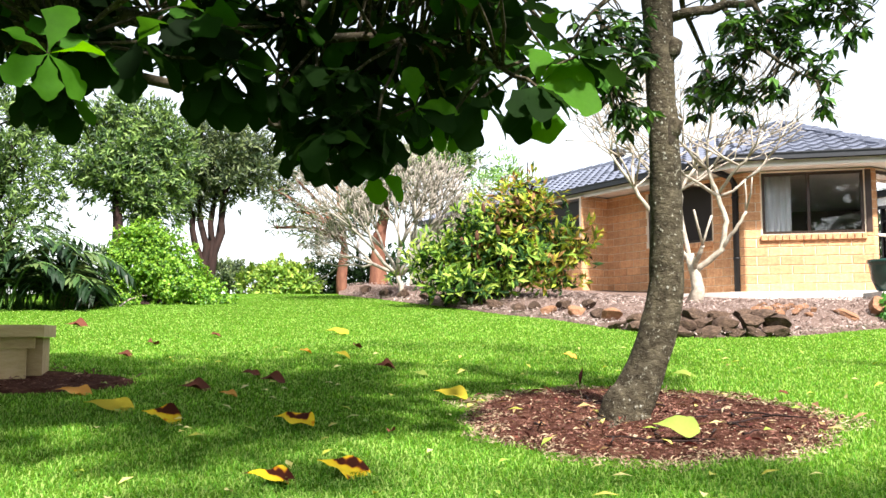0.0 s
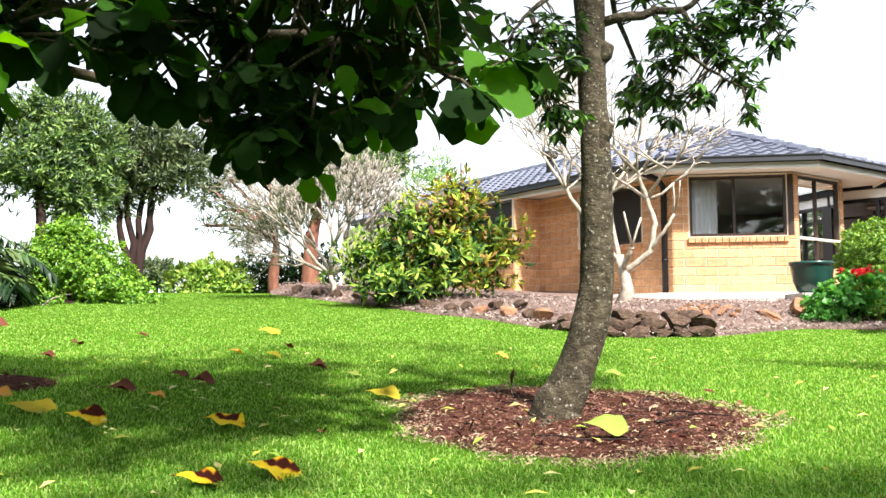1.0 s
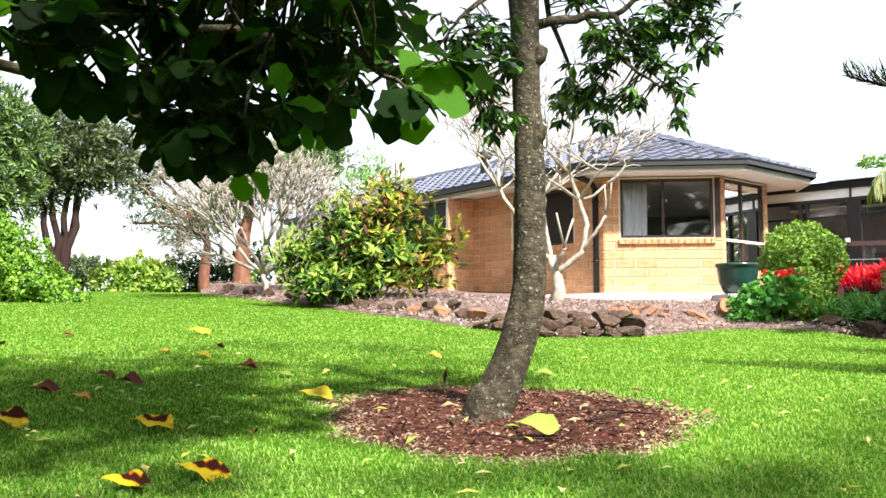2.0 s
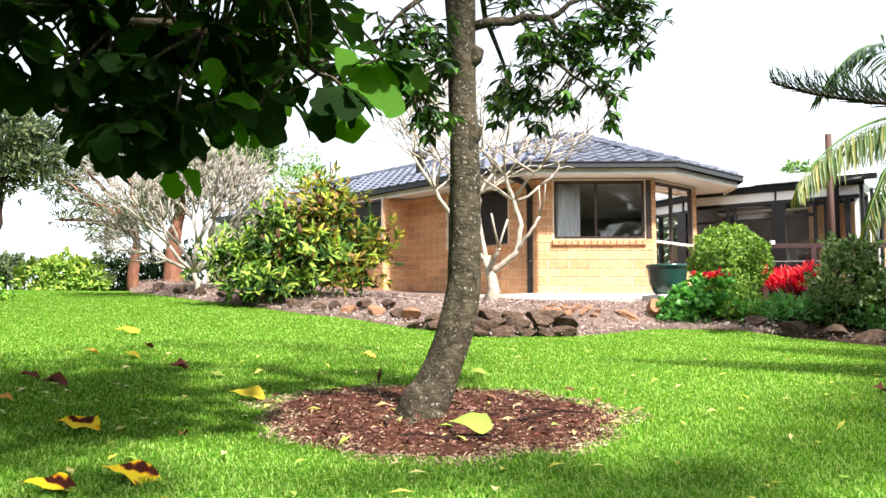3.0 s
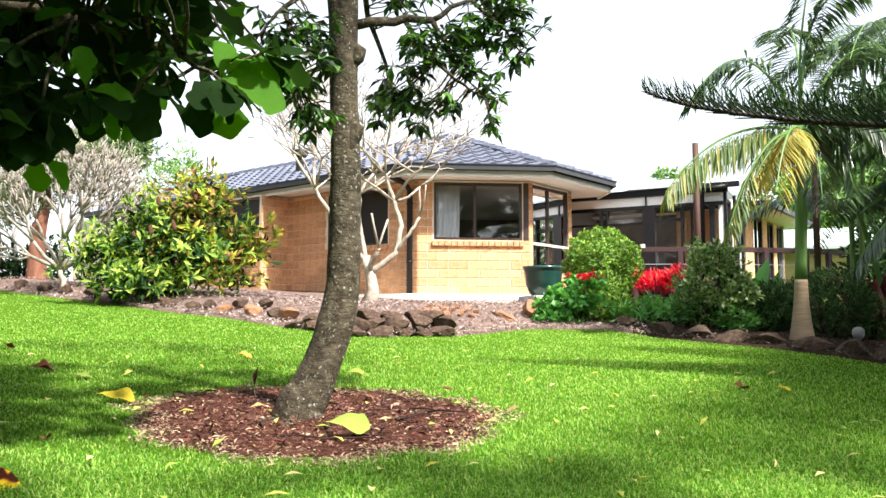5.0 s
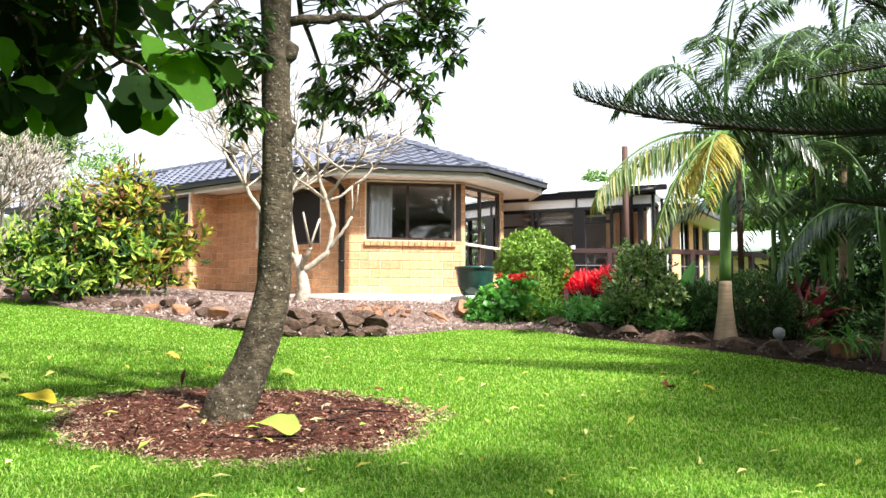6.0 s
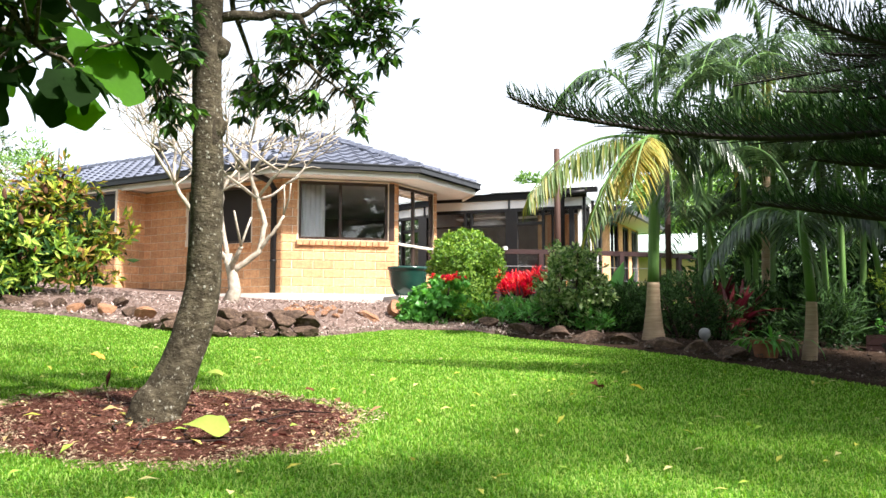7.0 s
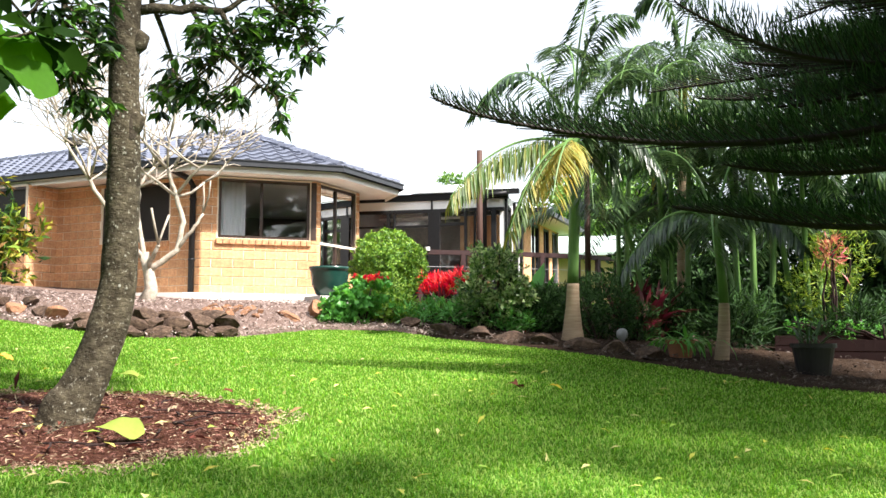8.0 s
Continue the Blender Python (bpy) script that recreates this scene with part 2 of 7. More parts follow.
# ---------------------------------------------------------------- geometry helpers
class Build:
    """Collects vertices and faces in world coordinates."""

    def __init__(self):
        self.v, self.f = [], []

    def add(self, verts, faces):
        o = len(self.v)
        self.v.extend([tuple(p) for p in verts])
        self.f.extend([tuple(o + i for i in q) for q in faces])

    def box(self, p, ux, uy, uz):
        """A box from corner p with edge vectors."""
        p, ux, uy, uz = Vector(p), Vector(ux), Vector(uy), Vector(uz)
        c = [p, p + ux, p + ux + uy, p + uy]
        c += [q + uz for q in c]
        self.add(c, [(0, 3, 2, 1), (4, 5, 6, 7), (0, 1, 5, 4), (1, 2, 6, 5), (2, 3, 7, 6), (3, 0, 4, 7)])

    def tube(self, pts, radii, sides=8, lump=0.0):
        pts = [Vector(p) for p in pts]
        rings, ref = [], Vector((0.31, 0.95, 0.1))
        for i, p in enumerate(pts):
            d = (pts[min(i + 1, len(pts) - 1)] - pts[max(i - 1, 0)]).normalized()
            a = d.cross(ref)
            a = a.normalized() if a.length > 1e-4 else Vector((1, 0, 0))
            b = d.cross(a)
            ring = []
            for k in range(sides):
                t = 2 * math.pi * k / sides
                r = radii[i] * (1 + (lump * noise.noise(p * 5 + Vector((math.cos(t), math.sin(t), 0)) * 1.3) if lump else 0))
                ring.append(p + (a * math.cos(t) + b * math.sin(t)) * r)
            rings.append(ring)
        vs = [q for r in rings for q in r]
        fs = []
        for i in range(len(rings) - 1):
            for k in range(sides):
                k2 = (k + 1) % sides
                fs.append((i * sides + k, i * sides + k2, (i + 1) * sides + k2, (i + 1) * sides + k))
        fs.append(tuple(range(sides - 1, -1, -1)))
        fs.append(tuple((len(rings) - 1) * sides + k for k in range(sides)))
        self.add(vs, fs)

    def leaves(self, P, D, U, L, W, fold=0.15):
        """Many leaves at once: base P, direction D, upward U, length L, width W (arrays)."""
        n = len(P)
        L, W = np.broadcast_to(L, n)[:, None], np.broadcast_to(W, n)[:, None]
        D = D / (np.linalg.norm(D, axis=1, keepdims=True) + 1e-9)
        S = np.cross(D, U)
        S = S / (np.linalg.norm(S, axis=1, keepdims=True) + 1e-9)
        N = np.cross(S, D)
        mid = P + D * L * 0.55
        tip = P + D * L - N * L * 0.12
        q = np.stack([P, mid + S * W / 2 + N * W * fold, tip, mid - S * W / 2 + N * W * fold, mid], 1)
        o = len(self.v)
        self.v.extend(map(tuple, q.reshape(-1, 3).tolist()))
        base = (np.arange(n) * 5 + o)[:, None, None]
        tri = np.array([[0, 1, 4], [1, 2, 4], [2, 3, 4], [3, 0, 4]])[None]
        self.f.extend(map(tuple, (base + tri).reshape(-1, 3).tolist()))


def origin_of(ob):
    p = Vector((0, 0, 0))
    while ob is not None:
        p += ob.location
        ob = ob.parent
    return p


def mesh_of(name, b, material, at0, smooth=False):
    me = bpy.data.meshes.new(name)
    v = np.array(b.v, dtype=float) - np.array(at0)
    me.from_pydata(v.tolist(), [], b.f)
    me.materials.append(material)
    if smooth:
        me.shade_smooth()
    return me


def part(name, b, material, parent, label="", smooth=False):
    ob = new(name, mesh_of(name, b, material, origin_of(parent), smooth))
    ob.parent = parent
    return tagged(ob, label)


def thing(name, place, label, category, group="", kind=""):
    ob = new(name)
    ob.empty_display_size = 0.2
    ob.location = place
    return tagged(ob, label, category, group, kind)


def solo(name, b, material, place, label, category, group="", kind="", smooth=False):
    ob = new(name, mesh_of(name, b, material, place, smooth))
    ob.location = place
    return tagged(ob, label, category, group, kind)


# ---------------------------------------------------------------- ground
def sstep(a, b, x):
    t = min(1.0, max(0.0, (x - a) / (b - a)))
    return t * t * (3 - 2 * t)


def ground(x, y):
    """The lawn rises ahead; past its crest the land falls away."""
    crest = 18.6 + 12.0 * sstep(-2.5, 3.0, x)
    lo = max(min(y, crest), -40.0)
    z = 0.092 * lo
    if y > crest:
        z = max(z - 0.10 * (y - crest) * sstep(0, 6, y - crest), -4.0)
    return z + 0.02 * noise.noise(Vector((x * 0.5, y * 0.5, 0)))


def at(az, dist, up=0.0):
    """A place by bearing from the tripod, distance, and height over the ground."""
    a = radians(az)
    x, y = dist * math.sin(a), dist * math.cos(a)
    return Vector((x, y, ground(x, y) + up))


def sight(az, dist, slope):
    a = radians(az)
    return Vector((dist * math.sin(a), dist * math.cos(a), EYE_Z + dist * slope))


def axis_steps(a, b, fine, far):
    out = list(np.arange(a, b + 1e-6, fine))
    s, step = b, fine
    while s < far:
        step *= 1.5
        s += step
        out.append(s)
    s, step = a, fine
    while s > -far:
        step *= 1.5
        s -= step
        out.insert(0, s)
    return out


xs, ys = axis_steps(-12, 14, 0.4, 3000), axis_steps(-3, 32, 0.4, 3000)
b = Build()
b.v = [(x, y, ground(x, y)) for y in ys for x in xs]
nx = len(xs)
b.f = [(j * nx + i, j * nx + i + 1, (j + 1) * nx + i + 1, (j + 1) * nx + i) for j in range(len(ys) - 1) for i in range(nx - 1)]
lawn = solo("ground", b, M["lawn"], (0, 0, 0), "sloping green lawn on red soil", "lawn", kind="structure", smooth=True)

# edge of the planting bed: bearing, distance
EDGE = [(-6.4, 18.3), (-2.9, 15.4), (0.6, 13.8), (4.0, 12.3), (7.5, 11.0), (10.2, 10.1), (14.1, 9.2), (20.2, 9.6), (22.0, 10.0),
        (25.2, 11.1), (29.9, 11.4), (32.7, 10.7), (36.8, 10.1), (42.0, 9.4), (48.5, 8.4), (53.2, 7.8), (58.1, 7.9), (66, 8.2)]
EA, ED = [e[0] for e in EDGE], [e[1] for e in EDGE]


def edge(az):
    return float(np.interp(az, EA, ED))


def bed_rise(s, az):
    """Height of the bed over the lawn, s metres behind its edge; lower towards the palms."""
    return 0.015 + (0.16 - 0.13 * sstep(29, 36, az)) * sstep(0.1, 1.6, s) * (1 - 0.8 * sstep(3.0, 6.5, s))


def bed(az, dist):
    return ground(dist * math.sin(radians(az)), dist * math.cos(radians(az))) + bed_rise(dist - edge(az), az)


def on_bed(az, dist, up=0.0):
    p = at(az, dist)
    p.z = bed(az, dist) + up
    return p


b = Build()
azs = np.arange(-6.4, 66.1, 0.8)
offs = [0, 0.1, 0.25, 0.5, 0.8, 1.2, 1.6, 2.2, 3, 4, 5.5, 7, 9, 11, 14]
for a in azs:
    for s in offs:
        d = edge(a) + s + (0.07 * noise.noise(Vector((a * 1.5, 3, 0))) if s == 0 else 0)
        p = at(a, d)
        z = bed(a, d) + (0.025 * noise.noise(p * 2.5) if s > 0 else -0.03)
        b.v.append((p.x, p.y, z))
no = len(offs)
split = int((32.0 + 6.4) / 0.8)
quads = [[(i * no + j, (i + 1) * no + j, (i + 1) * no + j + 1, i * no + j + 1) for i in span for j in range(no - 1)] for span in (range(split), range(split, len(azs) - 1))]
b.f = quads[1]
# dark soil and litter, toned darker still for the deep shade here
M["litter"] = surface("shade_toned_litter", [(0.014, 0.009, 0.006), (0.04, 0.026, 0.018), (0.09, 0.062, 0.045)], 24, 1.0, 0.8, 1.0, dist=0.03, spec=0.05)
solo("palm_bed", b, M["litter"], (0, 0, 0), "dark soil and leaf litter, darkened further for the shade under the palms", "garden bed", kind="structure", smooth=True)
b.f = quads[0]
bed_ob = solo("mulch_bed", b, M["mulch"], (0, 0, 0), "planting bed covered in brown bark mulch", "garden bed", kind="structure", smooth=True)

# ring of mulch round the tree
RING, RX, RY = Vector((0.97, 4.56, 0)), 1.0, 1.07
b = Build()
for i in range(48):
    t = 2 * math.pi * i / 48
    for k, r in enumerate((0, 0.3, 0.6, 0.85, 1.0)):
        rr = r * (0.98 + 0.09 * noise.noise(Vector((math.cos(t) * 2, math.sin(t) * 2, 5))))
        x, y = RING.x + RX * rr * math.cos(t), RING.y + RY * rr * math.sin(t)
        b.v.append((x, y, ground(x, y) + (0.01 * (1 - r) + 0.012 * noise.noise(Vector((x * 6, y * 6, 0))) + 0.006 if r < 1 else -0.02)))
b.f = [(i * 5 + k, ((i + 1) % 48) * 5 + k, ((i + 1) % 48) * 5 + k + 1, i * 5 + k + 1) for i in range(48) for k in range(4)]
ring = solo("mulch_ring", b, M["earth"], (0, 0, 0), "ring of bare red soil and mulch round the tree", "soil", kind="structure", smooth=True)


# ---------------------------------------------------------------- house
HA = radians(13.9)
HR, HF = Vector((math.cos(HA), -math.sin(HA), 0)), Vector((math.sin(HA), math.cos(HA), 0))
FLOOR_Z = EYE_Z + 0.82
EAVE = EYE_Z + 2.98


def hp(lat, d, z=0.0):
    """House plan: metres across, metres away, absolute height."""
    p = HR * lat + HF * d
    return Vector((p.x, p.y, z))


house = thing("house", hp(0.5, 21, FLOOR_Z), "single-storey tan brick house with a slate-blue tiled hip roof", "house")


def wall(name, p, q, z0, z1, openings, parent, thick=0.22, material=None, label=""):
    """A wall from p to q, outside on the right of the way, with openings (u0, u1, z0, z1) that go through."""
    p, q = Vector(p), Vector(q)
    u = (q - p).normalized()
    n = Vector((u.y, -u.x, 0))
    length = (q - p).length
    us = sorted({0.0, length, *[o[0] for o in openings], *[o[1] for o in openings]})
    zs = sorted({z0, z1, *[o[2] for o in openings], *[o[3] for o in openings]})
    b = Build()
    for i in range(len(us) - 1):
        for j in range(len(zs) - 1):
            cu, cz = (us[i] + us[i + 1]) / 2, (zs[j] + zs[j + 1]) / 2
            if any(o[0] < cu < o[1] and o[2] < cz < o[3] for o in openings):
                continue
            a = p + u * us[i]
            a.z = zs[j]
            b.box(a, u * (us[i + 1] - us[i]), -n * thick, Vector((0, 0, zs[j + 1] - zs[j])))
    return part(name, b, material or M["mortar"], parent, label), u, n


brick_meshes = {}


def brick_mesh(length, height):
    key = (round(length, 2), round(height, 2))
    if key not in brick_meshes:
        L, H = key
        c = 0.008
        b = Build()
        v = [(0, 0.006, 0), (L, 0.006, 0), (L, 0.006, H), (0, 0.006, H),
             (0, -0.004, 0), (L, -0.004, 0), (L, -0.004, H), (0, -0.004, H),
             (c, -0.012, c), (L - c, -0.012, c), (L - c, -0.012, H - c), (c, -0.012, H - c)]
        f = [(8, 9, 10, 11)]
        for k in range(4):
            k2 = (k + 1) % 4
            f += [(4 + k, 4 + k2, 8 + k2, 8 + k), (k, k2, 4 + k2, 4 + k)]
        b.add(v, f)
        brick_meshes[key] = mesh_of("brick", b, M["brick"], (0, 0, 0))
    return brick_meshes[key]


def lay(wall_ob, p, q, z0, z1, openings, L=0.39, H=0.160, joint=0.012):
    """Bricks in running bond on a wall's face, each an object on a shared mesh."""
    p, q = Vector(p), Vector(q)
    u = (q - p).normalized()
    n = Vector((u.y, -u.x, 0))
    length = (q - p).length
    turn = Matrix((( u.x, -n.x, 0), (u.y, -n.y, 0), (0, 0, 1))).to_4x4()
    off = origin_of(wall_ob)
    row, z = 0, z0
    while z < z1 - 0.03:
        h = min(H, z1 - z)
        spans = [(0.0, length)]
        for o in openings:
            if o[2] < z + h * 0.5 < o[3]:
                spans = [s for a, c in spans for s in ((a, min(c, o[0])), (max(a, o[1]), c)) if s[1] - s[0] > 0.04]
        for a, c in spans:
            s = math.floor(a / L) * L - (L / 2 if row % 2 else 0)
            while s < c:
                x0, x1 = max(s, a), min(s + L - joint, c)
                if x1 - x0 > 0.04:
                    ob = new("brick", brick_mesh(x1 - x0, h - joint))
                    ob.parent = wall_ob
                    w = p + u * x0
                    ob.matrix_basis = Matrix.Translation(Vector((w.x, w.y, z)) - off) @ turn
                s += L
        z += H
        row += 1


def window(p, u, n, u0, u1, z0, z1, mullions, parent, frame_mat=None, sill=True, name="window", pane_mat=None):
    """A framed window set in an opening: frame, mullions, panes, brick sill."""
    fm = frame_mat or M["bronze"]
    p = Vector(p)
    b = Build()
    t, dep = 0.05, 0.07
    back = -n * 0.09

    def bar(a0, a1, c0, c1, depth=dep):
        o = p + u * a0 + back
        o.z = c0
        b.box(o, u * (a1 - a0), n * depth, Vector((0, 0, c1 - c0)))
    bar(u0, u1, z0, z0 + t)
    bar(u0, u1, z1 - t, z1)
    bar(u0, u0 + t, z0 + t, z1 - t)
    bar(u1 - t, u1, z0 + t, z1 - t)
    for m in mullions:
        bar(m - 0.025, m + 0.025, z0 + t, z1 - t, 0.06)
    win = part(name, b, fm, parent, "dark brown aluminium window")
    edges = [u0, *mullions, u1]
    for k in range(len(edges) - 1):
        g = Build()
        o = p + u * (edges[k] + 0.02) + back + n * 0.025
        o.z = z0 + 0.02
        g.box(o, u * (edges[k + 1] - edges[k] - 0.04), n * 0.006, Vector((0, 0, z1 - z0 - 0.04)))
        pane = part("pane", g, pane_mat or M["glass"], win)
        pane.visible_shadow = False
    if sill:
        g = Build()
        o = p + u * (u0 - 0.03) - n * 0.05
        o.z = z0 - 0.11
        s = u0 - 0.03
        while s < u1:
            w = min(0.11, u1 + 0.03 - s)
            o = p + u * s - n * 0.05
            o.z = z0 - 0.11
            g.box(o, u * (w - 0.008), n * 0.11, Vector((0, 0, 0.095)) + n * -0.0)
            s += 0.118
        part("window_sill", g, M["brick"], win, "brick-on-edge sill")
    return win


# plan corners of the outer walls
W_S1, W_S2, W_C, W_A, W_B = hp(-1.81, 19.28), hp(-1.31, 19.78), hp(1.27, 17.2), hp(3.38, 17.2), hp(4.46, 18.28)
W_FAR = hp(-1.81 - 5.2, 19.28 + 5.2)
W_E, W_K, W_L = hp(4.46, 23.0), hp(0.8, 26.66), hp(-2.6, 28.9)
TOP = EAVE
wz0 = FLOOR_Z - 0.35
zwin0, zwin1 = EYE_Z + 1.855, EYE_Z + 2.95

oa = [(0.30, 1.98, zwin0, zwin1)]
w, u, n = wall("brick_wall", W_C, W_A, wz0, TOP, oa, house)
window(W_C, u, n, *oa[0], [1.08], w)
lay_jobs = [(w, W_C, W_A, FLOOR_Z + 0.01, TOP, [(0.27, 2.01, zwin0 - 0.11, zwin1 + 0.01)])]
ob_ = [(0.12, 1.42, EYE_Z + 1.30, zwin1)]
w, u, n = wall("brick_wall", W_A, W_B, wz0, TOP, ob_, house)
bw = window(W_A, u, n, *ob_[0], [0.72], w, sill=False)
b = Build()
b.box(W_A + u * 0.13 - n * 0.075 + Vector((0, 0, zwin0 - 0.05)), u * 1.28, n * 0.075, Vector((0, 0, 0.035)))
part("transom", b, M["cream"], bw, "pale transom bar across the tall window")
# cushioned chair behind the low panes
chair = thing("armchair", W_A + u * 0.75 - n * 0.75 + Vector((0, 0, FLOOR_Z)), "white cushioned armchair inside the bay window", "chair")
cp = W_A + u * 0.75 - n * 0.75 + Vector((0, 0, FLOOR_Z))


def pad(name, a0, a1, d0, d1, z0, z1, material, label=""):
    bm = bmesh.new()
    bmesh.ops.create_cube(bm, size=1.0)
    bmesh.ops.bevel(bm, geom=bm.edges[:], offset=0.16, segments=3, affect="EDGES")
    k = Build()
    pts_ = [cp + u * (a0 + (a1 - a0) * (v.co.x + 0.5)) + n * (d0 + (d1 - d0) * (v.co.y + 0.5)) + Vector((0, 0, z0 + (z1 - z0) * (v.co.z + 0.5))) for v in bm.verts]
    k.add(pts_, [tuple(v.index for v in f.verts) for f in bm.faces])
    bm.free()
    return part(name, k, material, chair, label, smooth=True)


pad("seat", -0.3, 0.3, -0.3, 0.3, 0.3, 0.48, M["curtain"])
pad("backrest", -0.3, 0.3, 0.2, 0.36, 0.42, 0.98, M["curtain"])
for sg in (-1, 1):
    pad("armrest", sg * 0.36 - 0.07, sg * 0.36 + 0.07, -0.3, 0.34, 0.1, 0.62, M["curtain"])
    for dd in (-0.24, 0.24):
        b = Build()
        o = cp + u * sg * 0.3 + n * dd
        b.tube([o, o + Vector((0, 0, 0.32))], [0.02, 0.025], 8)
        part("leg", b, M["bronze"], chair)
lay_jobs.append((w, W_A, W_B, FLOOR_Z + 0.01, TOP, ob_))
oc = [(1.22, 2.89, zwin0 - 0.03, zwin1 - 0.03)]
w, u, n = wall("brick_wall", W_S2, W_C, wz0, TOP, oc, house)
window(W_S2, u, n, *oc[0], [2.05], w, pane_mat=M["flyscreen"])
lay_jobs.append((w, W_S2, W_C, FLOOR_Z + 0.01, TOP, [(oc[0][0] - 0.03, oc[0][1] + 0.03, oc[0][2] - 0.11, oc[0][3])]))
w, u, n = wall("brick_wall", W_S1, W_S2, wz0, TOP, [], house, thick=0.06)
lay_jobs.append((w, W_S1, W_S2, FLOOR_Z + 0.01, TOP, []))
LF = (W_S1 - W_FAR).length
of = [(LF - 2.0, LF - 0.065, zwin0 - 0.05, zwin1)]
w, u, n = wall("brick_wall", W_FAR, W_S1, wz0, TOP, of, house)
window(W_FAR, u, n, *of[0], [LF - 1.05], w, pane_mat=M["flyscreen"])
lay_jobs.append((w, W_FAR + u * (LF - 4.0), W_S1, FLOOR_Z + 0.01, TOP, [(4.0 - 2.03, 4.0, of[0][2] - 0.11, of[0][3])]))
for p, q in ((W_B, W_E), (W_E, W_K), (W_K, W_L), (W_L, W_FAR)):
    wall("rear_wall", p, q, wz0, TOP, [], house, material=M["brick"])

# floor and ceiling inside, a partition that darkens the rooms
plan = [W_FAR, W_S1, W_S2, W_C, W_A, W_B, W_E, W_K, W_L]


def slab_of(points, z0, z1):
    b = Build()
    k = len(points)
    b.add([(p.x, p.y, z0) for p in points] + [(p.x, p.y, z1) for p in points],
          [tuple(range(k - 1, -1, -1)), tuple(range(k, 2 * k))] + [(i, (i + 1) % k, k + (i + 1) % k, k + i) for i in range(k)])
    return b


inner = [p + (hp(0, 22) - p).normalized() * 0.24 for p in plan]
# unseen floor kept pale, added to bounce light up to the ceiling
part("floor_slab", slab_of(inner, FLOOR_Z - 0.1, FLOOR_Z), M["bounce_floor"], house)
part("room_ceiling", slab_of(inner, TOP - 0.06, TOP - 0.02), M["white"], house)
b = Build()
b.box(hp(-1.0, 22.4, FLOOR_Z), HR * 5.2, HF * 0.1, Vector((0, 0, 2.1)))
part("partition", b, M["room"], house)

# curtain in the corner window
u = (W_A - W_C).normalized()
n = Vector((u.y, -u.x, 0))


def curtain(p, u, n, u0, u1, z0, z1, waves):
    b = Build()
    k = 40
    for i in range(k + 1):
        s = u0 + (u1 - u0) * i / k
        o = Vector(p) + u * s - n * (0.125 + 0.018 * math.sin(i / k * waves * 6.28))
        b.v += [(o.x, o.y, z0), (o.x, o.y, z1), (o.x - n.x * 0.006, o.y - n.y * 0.006, z1), (o.x - n.x * 0.006, o.y - n.y * 0.006, z0)]
    for i in range(k):
        for j in range(4):
            b.f.append((i * 4 + j, i * 4 + (j + 1) % 4, i * 4 + 4 + (j + 1) % 4, i * 4 + 4 + j))
    return b


solo("curtain", curtain(W_C, u, n, 0.34, 0.80, FLOOR_Z + 0.02, zwin1 - 0.03, 5), M["curtain"], hp(1.8, 17.4, FLOOR_Z), "sheer white curtain hanging inside the window", "curtain", smooth=True)
u2 = (W_B - W_A).normalized()
n2 = Vector((u2.y, -u2.x, 0))
solo("curtain", curtain(W_A, u2, n2, 0.16, 0.52, FLOOR_Z + 0.02, zwin1 - 0.03, 5), M["curtain"], hp(3.6, 17.6, FLOOR_Z), "sheer white curtain hanging inside the window", "curtain", smooth=True)

# brown corner post between the two windows
b = Build()
b.box(W_A - u * 0.11 + n * 0.016 + Vector((0, 0, zwin0)), u * 0.10, -n * 0.08, Vector((0, 0, zwin1 - zwin0)))
part("corner_post", b, M["bronze"], house)

# concrete apron
b = slab_of([hp(-2.3, 18.6), hp(0.95, 16.75), hp(3.6, 16.75), hp(5.0, 18.1), hp(5, 19), hp(0, 20)], FLOOR_Z - 0.25, FLOOR_Z + 0.005)
part("footpath_slab", b, M["slab"], house, "pale concrete edge strip")

# eaves
G = [hp(1.02 - 7.6, 16.55 + 7.6), hp(1.02, 16.55), hp(3.68, 16.55), hp(5.24, 18.11), hp(5.24, 23.3), hp(1.0, 27.5), hp(-4.4, 29.5)]
GZ = EAVE + 0.02
b = slab_of([p for p in G], GZ, GZ + 0.03)
part("soffit", b, M["cream"], house, "cream painted soffit lining")
bb = Build()
for p, q in zip(G, G[1:] + G[:1]):
    b = Build()
    d = (q - p).normalized()
    nn = Vector((d.y, -d.x, 0))
    # cream fascia foot and dark gutter with a rolled lip
    bb.box(p - nn * 0.03 + Vector((0, 0, GZ - 0.05)), (q - p), nn * 0.03, Vector((0, 0, 0.11)))
    for z, dz, ww in ((GZ + 0.06, 0.10, 0.10), (GZ + 0.155, 0.02, 0.12), (GZ + 0.06, 0.02, 0.11)):
        b.box(p + Vector((0, 0, z)) - d * 0.04, (q - p) + d * 0.08, nn * ww, Vector((0, 0, dz)))
    part("gutter", b, M["gutter"], house, "charcoal metal gutter")
part("fascia", bb, M["cream"], house)

# roof: planes, tiles, hips
R1, R2 = hp(2.2, 19.6, EYE_Z + 4.33), hp(2.2 - 6.6, 19.6 + 6.6, EYE_Z + 4.33)
gz = GZ + 0.15
gp = [Vector((p.x, p.y, gz)) for p in G]
planes = [(gp[0], gp[1], R1, R2), (gp[1], gp[2], R1), (gp[2], gp[3], R1), (gp[3], gp[4], R1), (gp[4], gp[5], R2, R1), (gp[5], gp[6], R2), (gp[6], gp[0], R2)]
b = Build()
for pl in planes:
    b.add(pl, [tuple(range(len(pl)))])
roof = part("roof", b, M["gutter"], house, "slate-blue concrete tiled hip roof")


